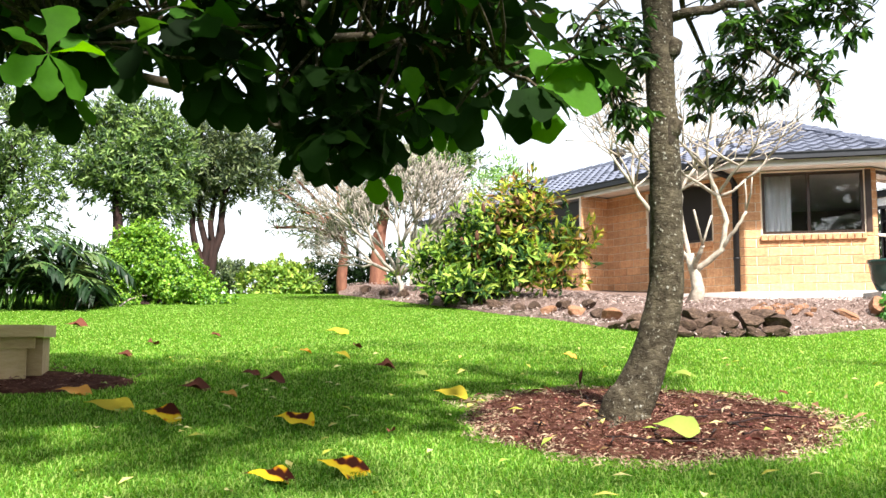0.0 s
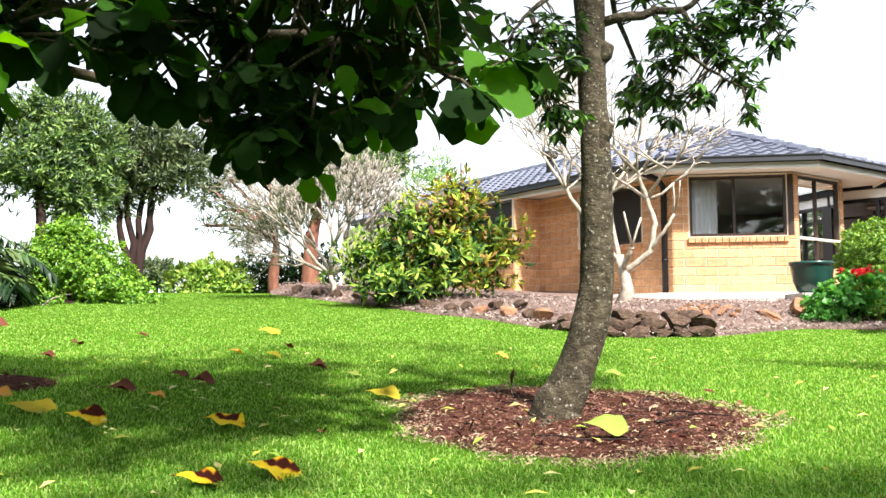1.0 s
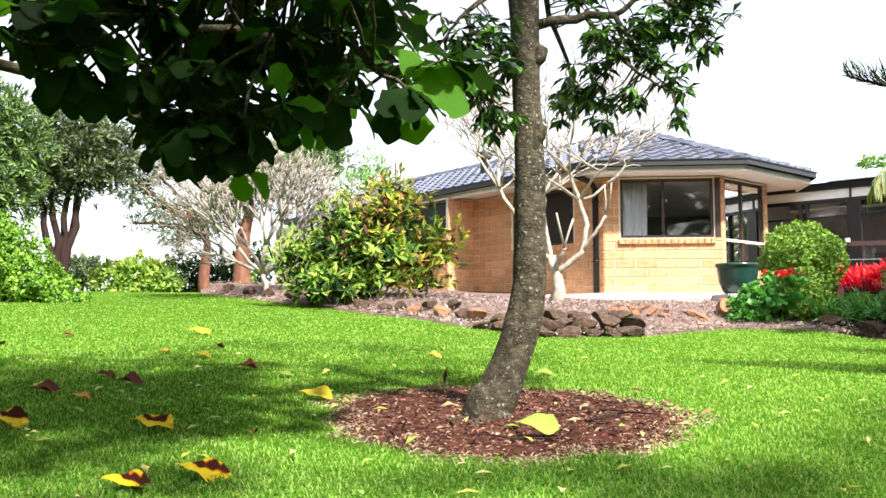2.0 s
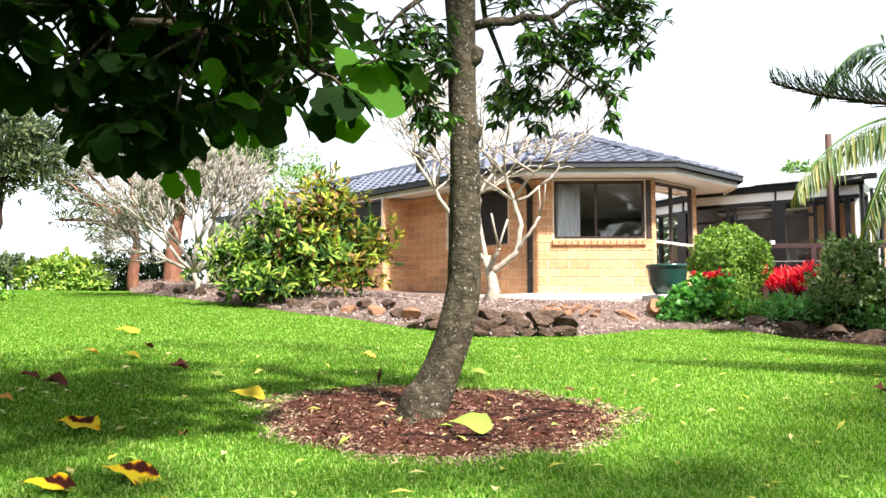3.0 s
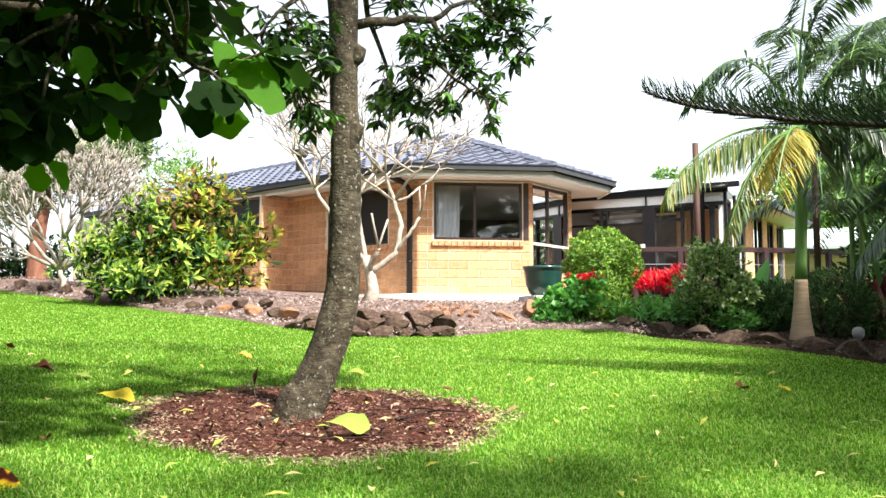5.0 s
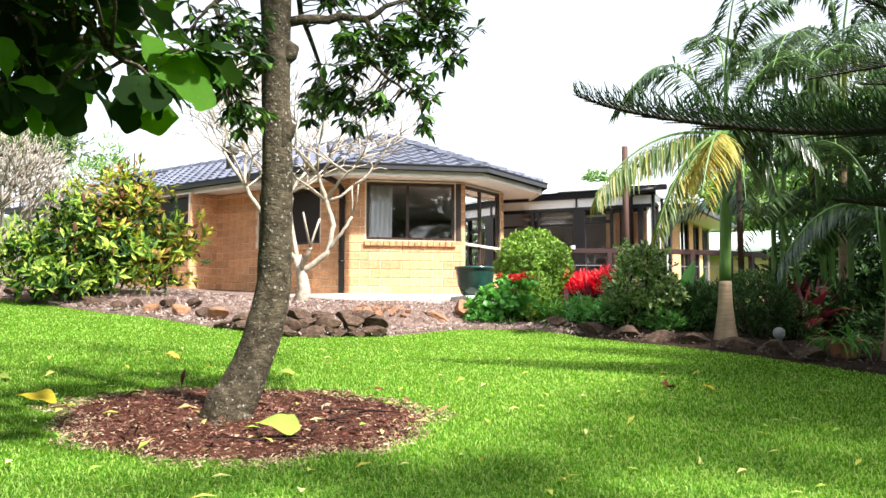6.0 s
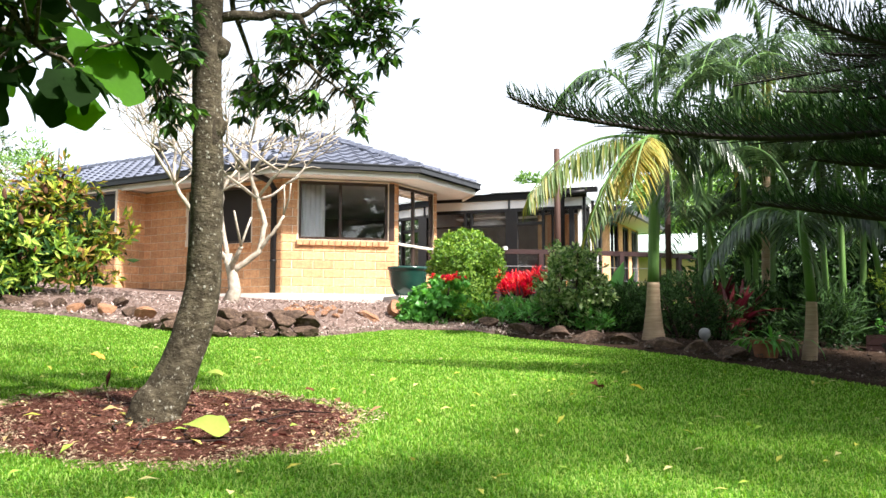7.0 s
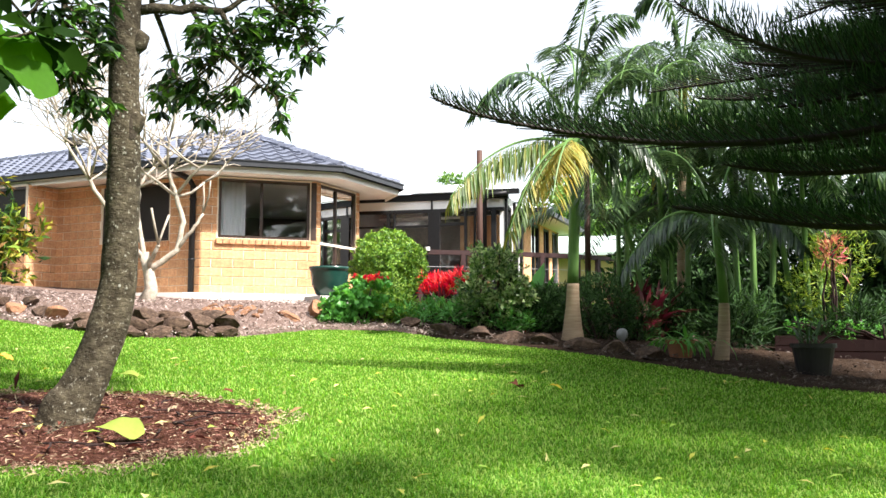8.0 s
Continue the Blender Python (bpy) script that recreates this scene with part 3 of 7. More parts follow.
def tile_piece(wd, ln):
    b = Build()
    k = 8
    for row, (y, lift) in enumerate(((0.0, 0.045), (ln, 0.008))):
        for i in range(k + 1):
            s = i / k
            b.v.append((s * wd, y, lift + 0.028 * math.sin(s * 2 * math.pi) * (1 if s < 0.5 else 0.5)))
    for i in range(k + 1):
        x, y, z = b.v[i]
        b.v.append((x, y, z - 0.025))
    for i in range(k):
        b.f += [(i, i + 1, k + 2 + i, k + 1 + i), (i + 1, i, 2 * (k + 1) + i, 2 * (k + 1) + i + 1)]
    return mesh_of("roof_tile", b, M["tile"], (0, 0, 0))


TW, TL = 0.30, 0.345
tmesh = tile_piece(TW, TL + 0.05)


def tiles(pl, umin=0.0, umax=99.0):
    a, c = pl[0], pl[1]
    u = (c - a).normalized()
    up = (pl[2] - a) - u * (pl[2] - a).dot(u)
    v = up.normalized()
    nrm = u.cross(v)
    height = up.length
    poly = [((p - a).dot(u), (p - a).dot(v)) for p in pl]

    def span(y):
        xs_ = []
        for (x0, y0), (x1, y1) in zip(poly, poly[1:] + poly[:1]):
            if (y0 <= y) != (y1 <= y):
                xs_.append(x0 + (x1 - x0) * (y - y0) / (y1 - y0))
        return (min(xs_), max(xs_)) if len(xs_) >= 2 else None
    rot = Matrix(((u.x, v.x, nrm.x), (u.y, v.y, nrm.y), (u.z, v.z, nrm.z))).to_4x4()
    off = origin_of(roof)
    y = -0.04
    while y < height - 0.1:
        sp = span(max(0.01, y + TL * 0.5))
        if sp:
            k = math.floor(sp[0] / TW)
            while k * TW < sp[1] - 0.1:
                x = k * TW
                if x > sp[0] - 0.12 and x + TW < sp[1] + 0.12 and umin <= x <= umax:
                    ob = new("roof_tile", tmesh)
                    ob.parent = roof
                    ob.matrix_basis = Matrix.Translation(a + u * x + v * y + nrm * 0.012 - off) @ rot
                k += 1
        y += TL


for p, q in ((gp[1], R1), (gp[2], R1), (gp[3], R1), (R1, R2), (gp[4], R1), (gp[0], R2)):
    k = max(2, int((q - p).length / 0.38))
    for i in range(k):
        s, e = p + (q - p) * (i / k), p + (q - p) * ((i + 1.08) / k)
        b = Build()
        b.tube([s + Vector((0, 0, 0.03)), e + Vector((0, 0, 0.015))], [0.10, 0.085], 8)
        part("ridge_cap", b, M["tile"], roof)

# flue with a cowl, and a slim mast
fl = hp(-1.1, 20.3)
b = Build()
b.tube([(fl.x, fl.y, EYE_Z + 3.55), (fl.x, fl.y, EYE_Z + 4.02)], [0.09, 0.09], 12)
b.tube([(fl.x, fl.y, EYE_Z + 3.98), (fl.x, fl.y, EYE_Z + 4.05), (fl.x, fl.y, EYE_Z + 4.12), (fl.x, fl.y, EYE_Z + 4.16)], [0.15, 0.19, 0.17, 0.05], 14)
m_ = Build()
m0 = sight(5.25, 24.0, 0.14)
m_.tube([m0, m0 + Vector((0, 0, 1.25))], [0.022, 0.016], 6)
part("mast", m_, M["black"], house, "slim dark antenna mast")
part("flue", b, M["black"], house, "black flue with a round cowl")

# downpipe from the eave to the wall corner
b = Build()
c0 = W_C + (W_S2 - W_C).normalized() * 0.14
nC = Vector(((W_C - W_S2).normalized().y, -(W_C - W_S2).normalized().x, 0))
pp = [c0 + nC * 0.72 + Vector((0, 0, GZ + 0.06)), c0 + nC * 0.6 + Vector((0, 0, GZ - 0.02)), c0 + nC * 0.2 + Vector((0, 0, GZ - 0.10)), c0 + nC * 0.075 + Vector((0, 0, GZ - 0.22)), c0 + nC * 0.075 + Vector((0, 0, FLOOR_Z))]
b.tube(pp, [0.054] * 5, 10)
for z in (FLOOR_Z + 0.6, FLOOR_Z + 1.7):
    b.tube([c0 + nC * 0.075 + Vector((0, 0, z)), c0 + nC * 0.075 + Vector((0, 0, z + 0.04))], [0.063, 0.063], 10)
part("downpipe", b, M["black"], house, "black round downpipe", smooth=True)

# ---------------------------------------------------------------- the tree on the lawn (stem)
tree = thing("shade_tree", at(11.4, 4.62), "leaning tree with a smooth grey trunk and sparse glossy leaves", "tree")
DT = 4.62
stem = [(10.6, -0.1, 0.135), (10.92, -0.0799, 0.122), (11.1, -0.0683, 0.117), (11.48, -0.0594, 0.109), (12.25, -0.0296, 0.097), (12.85, 0.0006, 0.092), (13.29, 0.0307, 0.085),
        (13.55, 0.061, 0.080), (13.61, 0.0915, 0.081), (13.63, 0.1223, 0.079), (13.59, 0.1847, 0.076), (13.57, 0.2284, 0.075), (13.46, 0.2473, 0.070), (13.46, 0.2788, 0.071),
        (13.42, 0.3108, 0.073), (13.36, 0.3432, 0.077), (13.30, 0.376, 0.079), (13.1, 0.46, 0.075), (13.4, 0.56, 0.06)]
stem_pts = [sight(a, DT, s) for a, s, r in stem]
b = Build()
fine, rad = [], []
for i in range(len(stem_pts) - 1):
    for k in range(4):
        t = k / 4
        fine.append(stem_pts[i].lerp(stem_pts[i + 1], t))
        rad.append(stem[i][2] * (1 - t) + stem[i + 1][2] * t)
b.tube(fine, rad, 24, 0.10)
for t in (2.3, 2.9, 3.5, 4.3):
    d = Vector((math.cos(t), math.sin(t), 0))
    e = stem_pts[0] + d * (0.4 if d.x < -0.3 else 0.22)
    e.z = ground(e.x, e.y) - 0.01
    b.tube([stem_pts[1] + Vector((0, 0, 0.02)) + d * 0.05, stem_pts[1] + d * 0.13 + Vector((0, 0, -0.03)), e], [0.045, 0.032, 0.01], 8, 0.2)
trunk = part("trunk", b, M["bark"], tree, "smooth grey bark with pale lichen spots", smooth=True)
# healed branch scars
for (a, sl, r, dn) in ((14.1, 0.224, 0.046, 0.05), (14.25, 0.312, 0.034, 0.045)):
    b = Build()
    c = sight(a, DT - 0.03, sl)
    b.tube([c + Vector((-0.03, 0.05, -0.07)), c + Vector((0, 0, -0.02)), c + Vector((0.012, -0.012, 0.02)), c + Vector((0.0, 0.03, 0.06))], [r * 0.6, r, r * 0.9, r * 0.4], 12, 0.3)
    part("branch_scar", b, M["bark"], trunk, smooth=True)
b = Build()
c = sight(13.95, DT - 0.073, 0.2215)
cu, cn = Vector((math.cos(radians(14)), -math.sin(radians(14)), 0)), Vector((-math.sin(radians(14)), -math.cos(radians(14)), 0))
hole = [c + cu * (0.034 * math.cos(q * 0.5236)) + Vector((0, 0, 0.052 * math.sin(q * 0.5236) * (1.0 if q < 7 else 1.3))) - cn * (0.016 * abs(math.cos(q * 0.5236))) for q in range(12)]
b.add(hole + [c + cn * 0.006], [(q, (q + 1) % 12, 12) for q in range(12)])
part("scar_hollow", b, surface("dark_scar_wood", [(0.012, 0.009, 0.006), (0.035, 0.027, 0.018), (0.06, 0.045, 0.03)], 30, 0.95, 0.8), trunk, "dark hollow of a healed branch scar", smooth=True)
# lichen
b = Build()
for k in range(70):
    i = int(rng.integers(2, len(fine) - 12))
    t = rng.uniform(3.4, 6.0)
    dn = Vector((math.cos(t), math.sin(t), 0))
    c = fine[i].lerp(fine[i + 1], rng.random()) + dn * (rad[i] * 1.015)
    r = rng.uniform(0.002, 0.0065)
    tx = Vector((-dn.y, dn.x, 0))
    b.add([c + tx * r * math.cos(q * 1.047) * rng.uniform(0.7, 1.2) + Vector((0, 0, r * 1.3 * math.sin(q * 1.047))) for q in range(6)] + [c + dn * 0.002], [(q, (q + 1) % 6, 6) for q in range(6)])
tagged(part("lichen", b, surface("pale_lichen", [(0.16, 0.155, 0.13), (0.32, 0.32, 0.27)], 40, 0.95, 0.2), trunk, "small pale lichen spots"), kind="stuff")


# ---------------------------------------------------------------- foliage helpers
def unit(n):
    d = rng.normal(size=(n, 3))
    return d / np.linalg.norm(d, axis=1, keepdims=True)


def foliage(blobs, n, k, L, W, up=0.5, shell=0.55, spread=0.8, lump=0.25):
    """Leaf rosettes spread through lumpy blobs (centre, rx, ry, rz): n rosettes of k leaves."""
    b = Build()
    vol = np.array([(r[1] * r[2] * r[3]) ** (2 / 3) for r in blobs])
    cnt = np.maximum(1, (n * vol / vol.sum()).astype(int))
    for (c, rx, ry, rz), m in zip(blobs, cnt):
        d = unit(m)
        r = shell + (1 - shell) * rng.random(m) ** 0.6
        ph = rng.random(3) * 6
        r = r * (1 + lump * np.sin(d[:, 0] * 5 + ph[0]) * np.sin(d[:, 1] * 5 + ph[1]) + lump * 0.6 * np.sin(d[:, 2] * 7 + ph[2]))
        cen = np.array(c)[None] + d * r[:, None] * np.array([rx, ry, rz])[None]
        tw = d + np.array([0, 0, up])[None]
        tw /= np.linalg.norm(tw, axis=1, keepdims=True)
        P = np.repeat(cen, k, 0) + rng.normal(size=(m * k, 3)) * L * 0.22
        D = np.repeat(tw, k, 0) * 0.7 + unit(m * k) * spread
        U = np.repeat(tw, k, 0) + unit(m * k) * 0.4
        sc = 0.65 + 0.6 * rng.random(m * k)
        b.leaves(P, D, U, L * sc, W * sc)
    return b


def fork(b, tips, p, d, length, r, depth, split=(2, 3), angle=0.6, shrink=0.78, lift=0.15, sides=6, wob=0.12, thin=0.74):
    """A forking branch: tapering tubes, each dividing into stubby ones."""
    p, d = Vector(p), Vector(d).normalized()
    mid = p + d * length * 0.5 + Vector(rng.normal(size=3)) * length * wob * 0.5
    d2 = (d + Vector(rng.normal(size=3)) * wob + Vector((0, 0, lift * 0.5))).normalized()
    e = mid + d2 * length * 0.5
    b.tube([p, mid, e], [r, r * 0.92, r * 0.84], sides)
    if depth == 0:
        tips.append((e, d2))
        return
    k = int(rng.integers(split[0], split[1] + 1))
    a = Vector((0, 0, 1)).cross(d2)
    a = a.normalized() if a.length > 0.05 else Vector((1, 0, 0))
    c = d2.cross(a)
    ph = rng.random() * 6.28
    for i in range(k):
        t = ph + 6.283 * i / k + rng.normal() * 0.3
        an = angle * (0.75 + 0.5 * rng.random())
        nd = d2 * math.cos(an) + (a * math.cos(t) + c * math.sin(t)) * math.sin(an) + Vector((0, 0, lift))
        fork(b, tips, e, nd, length * shrink * (0.8 + 0.4 * rng.random()), r * thin, depth - 1, split, angle, shrink, lift, sides, wob, thin)


def limb(b, p, q, r0, r1, sag=0.1, sides=8, wob=0.06, n=7):
    p, q = Vector(p), Vector(q)
    pts, rr = [], []
    ln = (q - p).length
    for i in range(n):
        t = i / (n - 1)
        w = p.lerp(q, t) + Vector((0, 0, sag * math.sin(math.pi * t) * ln))
        if 0 < i < n - 1:
            w += Vector(rng.normal(size=3)) * wob * ln * 0.3
        pts.append(w)
        rr.append(r0 + (r1 - r0) * t)
    b.tube(pts, rr, sides, 0.12)
    return pts


def bushy_tree(name, base, stems, blobs, n, k, L, W, bark, leaf, label, category="tree", group="", shell=0.45, up=0.3, r=0.12):
    """A tree: stems from the base to given points, limbs into the crown's blobs, leaves."""
    t = thing(name, base, label, category, group)
    b = Build()
    ends = []
    for q in stems:
        limb(b, Vector(base) + Vector((0, 0, -0.1)), q, r, r * 0.55, 0.05)
        ends.append(Vector(q))
    part("trunk", b, bark, t, smooth=True)
    b = Build()
    for c, rx, ry, rz in blobs:
        c = Vector(c)
        e = min(ends, key=lambda q: (q - c).length)
        limb(b, e, c + Vector((0, 0, rz * 0.2)), r * 0.5, r * 0.15, 0.06, 6)
        for _ in range(4):
            d = Vector(unit(1)[0])
            limb(b, c, c + Vector((d.x * rx, d.y * ry, abs(d.z) * rz)) * 0.8, r * 0.16, r * 0.05, 0.05, 5, n=5)
    part("branchwork", b, bark, t, smooth=True)
    part("crown", foliage(blobs, n, k, L, W, up, shell), leaf, t)
    return t


def shrub(name, base, blobs, n, k, L, W, leaf, label, category="shrub", group="", shell=0.6, up=0.6, lump=0.2, stem=None, spread=0.8):
    t = thing(name, base, label, category, group)
    b = Build()
    for c, rx, ry, rz in blobs:
        for _ in range(5):
            d = Vector(unit(1)[0])
            limb(b, Vector(base) + Vector((d.x * 0.08, d.y * 0.08, -0.05)), Vector(c) + Vector((d.x * rx, d.y * ry, d.z * rz)) * 0.7, 0.022, 0.008, 0.05, 5, n=5)
    part("woody_base", b, stem or M["darkbark"], t, smooth=True)
    part("foliage", foliage(blobs, n, k, L, W, up, shell, spread, lump), leaf, t)
    return t


def blob(az, dist, slope, r, ry=None, rz=None):
    return (sight(az, dist, slope), r, ry or r, rz or r)


# crown of the tree on the lawn
b = Build()
tree_ways = []


def bough_of(*args):
    w = limb(b, *args)
    tree_ways.extend([w[i].lerp(w[i + 1], t) for i in range(1, len(w) - 1) for t in (0, 0.5)])
    return w


side = bough_of(sight(14.2, DT, 0.345), sight(19.0, 4.7, 0.352), 0.028, 0.02, 0.02)
bough_of(side[-1], sight(21.5, 4.7, 0.375), 0.016, 0.01, 0.05, 6)
bough_of(side[-1], sight(21.0, 4.75, 0.285), 0.016, 0.008, 0.03, 6)
bough_of(sight(17.3, 4.68, 0.35), sight(19.5, 4.6, 0.30), 0.014, 0.007, -0.03, 6)
bough_of(sight(19.5, 4.6, 0.30), sight(22.6, 4.7, 0.26), 0.01, 0.004, -0.02, 5)
bough_of(sight(21.5, 4.7, 0.375), sight(24.8, 4.8, 0.31), 0.012, 0.004, 0.08, 5)
bough_of(sight(13.5, DT, 0.40), sight(9.6, 4.4, 0.36), 0.026, 0.012, 0.05)
bough_of(sight(9.6, 4.4, 0.36), sight(10.4, 4.3, 0.27), 0.012, 0.005, -0.05, 6)
bough_of(sight(9.6, 4.4, 0.36), sight(7.9, 4.3, 0.32), 0.01, 0.005, 0.02, 6)
bough_of(sight(13.4, DT, 0.42), sight(16.4, 5.2, 0.27), 0.02, 0.008, 0.1)
twig_from = list(tree_ways)
for k in range(7):
    t = k * 0.9
    limb(b, stem_pts[-1 - k % 2], stem_pts[-1] + Vector((math.cos(t) * 1.3, math.sin(t) * 1.3, 0.4 + 0.2 * (k % 3))), 0.035, 0.012, 0.1)
part("branchwork", b, M["bark"], tree, smooth=True)
lb = [blob(10.6, 4.35, 0.285, 0.20, 0.28, 0.17), blob(9.2, 4.4, 0.335, 0.2, 0.3, 0.14), blob(11.3, 4.4, 0.245, 0.12, 0.2, 0.10), blob(12.0, 4.5, 0.32, 0.14, 0.2, 0.14),
      blob(15.9, 5.2, 0.262, 0.2, 0.25, 0.12), blob(17.6, 4.8, 0.265, 0.2, 0.24, 0.13), blob(18.5, 4.6, 0.315, 0.24, 0.24, 0.15), blob(19.4, 4.7, 0.25, 0.15, 0.2, 0.09),
      blob(21.6, 4.7, 0.345, 0.24, 0.26, 0.16), blob(23.6, 4.8, 0.335, 0.22, 0.26, 0.14), blob(22.4, 4.75, 0.275, 0.14, 0.2, 0.13), blob(24.9, 4.8, 0.305, 0.1, 0.12, 0.07),
      blob(22.7, 4.7, 0.235, 0.07, 0.1, 0.07), blob(20.6, 4.7, 0.31, 0.14, 0.18, 0.12), blob(16.8, 4.8, 0.39, 0.3, 0.3, 0.1), blob(24.6, 4.8, 0.375, 0.3, 0.3, 0.1)]
lb += [(stem_pts[-1] + Vector((math.cos(k * 0.9) * 1.2, math.sin(k * 0.9) * 1.2, 0.5)), 0.7, 0.7, 0.45) for k in range(7)]
def sprays(blobs, n, ways, L, W):
    """Twigs from the branches to rosettes of drooping leaves at their tips."""
    tw, lf = Build(), Build()
    vol = np.array([(q[1] * q[2] * q[3]) ** (2 / 3) for q in blobs])
    P, D, U, S = [], [], [], []
    for (c, rx, ry, rz), m in zip(blobs, np.maximum(2, (n * vol / vol.sum()).astype(int))):
        for d in unit(m):
            q = Vector(c) + Vector((d[0] * rx, d[1] * ry, d[2] * rz)) * float(rng.uniform(0.25, 1.1))
            near = min(ways, key=lambda w: (w - q).length)
            limb(tw, near, q, 0.0045, 0.002, -0.06, 4, 0.1, 5)
            out = (q - near).normalized()
            k = int(rng.integers(6, 10))
            ph = rng.random() * 6.28
            for i in range(k):
                t = ph + 6.283 * i / k
                P.append(tuple(q - out * (0.02 * rng.random())))
                D.append((math.cos(t) + 0.5 * out.x, math.sin(t) + 0.5 * out.y, float(rng.normal(-0.35, 0.4)) + 0.4 * out.z))
                U.append((0.3 * rng.normal(), 0.3 * rng.normal(), 1.0))
                S.append(0.65 + 0.6 * rng.random())
    S = np.array(S)
    lf.leaves(np.array(P), np.array(D), np.array(U), L * S, W * S, 0.2)
    return tw, lf


tw, lf = sprays(lb[:16], 265, twig_from, 0.088, 0.031)
tagged(part("twigwork", tw, M["bark"], tree, "thin dark twigs"), kind="stuff")
part("crown", lf, M["l_main"], tree, "sparse clusters of glossy green leaves")
part("upper_crown", foliage(lb[16:], 420, 7, 0.10, 0.036, 0.1, 0.25, 0.9), M["l_main"], tree)


# ---------------------------------------------------------------- broad-leaved tree overhead
def broad_leaves(P, D, U, L, curl=0.0, lobes=0.16):
    """Large obovate leaves with a folded midrib, wavy edge and drooping tip."""
    b = Build()
    st = np.array([0, 0.1, 0.2, 0.3, 0.39, 0.48, 0.56, 0.64, 0.72, 0.8, 0.87, 0.93, 0.97, 1.0])
    wd = np.array([0.02, 0.04, 0.13, 0.24, 0.32, 0.40, 0.48, 0.55, 0.59, 0.58, 0.51, 0.38, 0.25, 0.06])
    for p, d, u, l in zip(P, D, U, L):
        d = d / np.linalg.norm(d)
        s = np.cross(d, u)
        s /= np.linalg.norm(s) + 1e-9
        nn = np.cross(s, d)
        ph = rng.random(2) * 6
        droop = 0.15 + 0.4 * rng.random()
        o = len(b.v)
        for t, w in zip(st, wd):
            c = p + d * l * t - nn * l * droop * t * t
            wl = w * l * 0.5 * (1 + lobes * math.sin(t * 19 + ph[0]) + 0.3 * lobes * math.sin(t * 33 + ph[1]))
            wr = w * l * 0.5 * (1 + lobes * math.sin(t * 19 + ph[1]) + 0.3 * lobes * math.sin(t * 35 + ph[0]))
            lift = 0.22 + curl + (0.16 + 0.5 * curl) * math.sin(t * 9 + ph[0])
            b.v += [tuple(c + s * wl + nn * wl * lift), tuple(c), tuple(c - s * wr + nn * wr * lift)]
        for i in range(len(st) - 1):
            a = o + i * 3
            b.f += [(a, a + 1, a + 4, a + 3), (a + 1, a + 2, a + 5, a + 4)]
    return b


LOW = [(-34, 0.2), (-26, 0.234), (-22.9, 0.193), (-20.5, 0.205), (-19.9, 0.245), (-16.6, 0.235), (-11.2, 0.224), (-10.0, 0.205), (-8.9, 0.165), (-7.4, 0.146), (-5.0, 0.146), (-3.6, 0.168),
       (-2.3, 0.195), (0.6, 0.212), (3.5, 0.212), (6.2, 0.225), (8.5, 0.25), (9.4, 0.30)]
fig = thing("broad_leaf_tree", at(-33.0, 5.4), "tree with large dark green leathery leaves overhanging the lawn", "tree")
b = Build()
fig_top = at(-33, 5.4, 1.9)
limb(b, at(-33, 5.4, -0.1), fig_top, 0.16, 0.13, 0.0, 14)
part("trunk", b, M["bark"], fig, smooth=True)
b = Build()
arms = [limb(b, fig_top, sight(-14, 4.0, 0.33), 0.07, 0.03, 0.06), limb(b, fig_top, sight(-22, 3.6, 0.30), 0.06, 0.02, 0.06), limb(b, fig_top, sight(-12, 4.4, 0.24), 0.045, 0.02, 0.04),
        limb(b, fig_top, sight(-20, 4.6, 0.45), 0.06, 0.03, 0.1)]
arms += [limb(b, sight(-14, 4.0, 0.33), sight(0, 3.8, 0.32), 0.03, 0.014, 0.03), limb(b, sight(-12, 4.4, 0.24), sight(-5.5, 4.0, 0.20), 0.02, 0.01, 0.02), limb(b, sight(-14, 4.0, 0.33), sight(4.5, 4.2, 0.40), 0.03, 0.012, 0.05),
         limb(b, sight(0, 3.8, 0.32), sight(6.8, 3.7, 0.265), 0.014, 0.008, 0.03)]
limb_pts = [a[i].lerp(a[i + 1], t) for a in arms for i in range(1, len(a) - 1) for t in (0, 0.25, 0.5, 0.75)]
b2 = Build()
P, D, U, L = [], [], [], []
la, ls = [q[0] for q in LOW], [q[1] for q in LOW]
for k in range(370):
    az = float(rng.uniform(-33, 8.6))
    lo = float(np.interp(az, la, ls)) + 0.05
    if az > 7:
        slope = float(rng.uniform(lo, 0.45))
    else:
        slope = lo + 0.36 * float(rng.random()) ** 1.25
    if k < 12:
        az, slope = float(rng.uniform(-8.4, -4.8)), float(rng.uniform(0.2, 0.29))
    if az > 4.4 and slope > 0.33:
        continue
    dist = float(rng.uniform(3.4, 4.9)) if slope < 0.4 else float(rng.uniform(2.8, 5.2))
    c = sight(az, dist, slope)
    near = min(limb_pts, key=lambda q: (q - c).length + 0.25 * rng.random())
    limb(b, near, c, 0.009, 0.006, 0.02, 5, n=4)
    out = np.array((c - near).normalized()) * 0.5 + np.array([0.2, -0.1, 0.05])
    m = int(rng.integers(5, 9))
    ph = rng.random() * 6
    for i in range(m):
        t = ph + 6.283 * i / m
        d = out + np.array([math.cos(t), math.sin(t), -0.4 + 0.4 * rng.normal()])
        P.append(np.array(c))
        D.append(d)
        U.append(np.array([0, 0, 1.0]) + rng.normal(size=3) * 0.35)
        L.append(0.12 + 0.1 * rng.random())
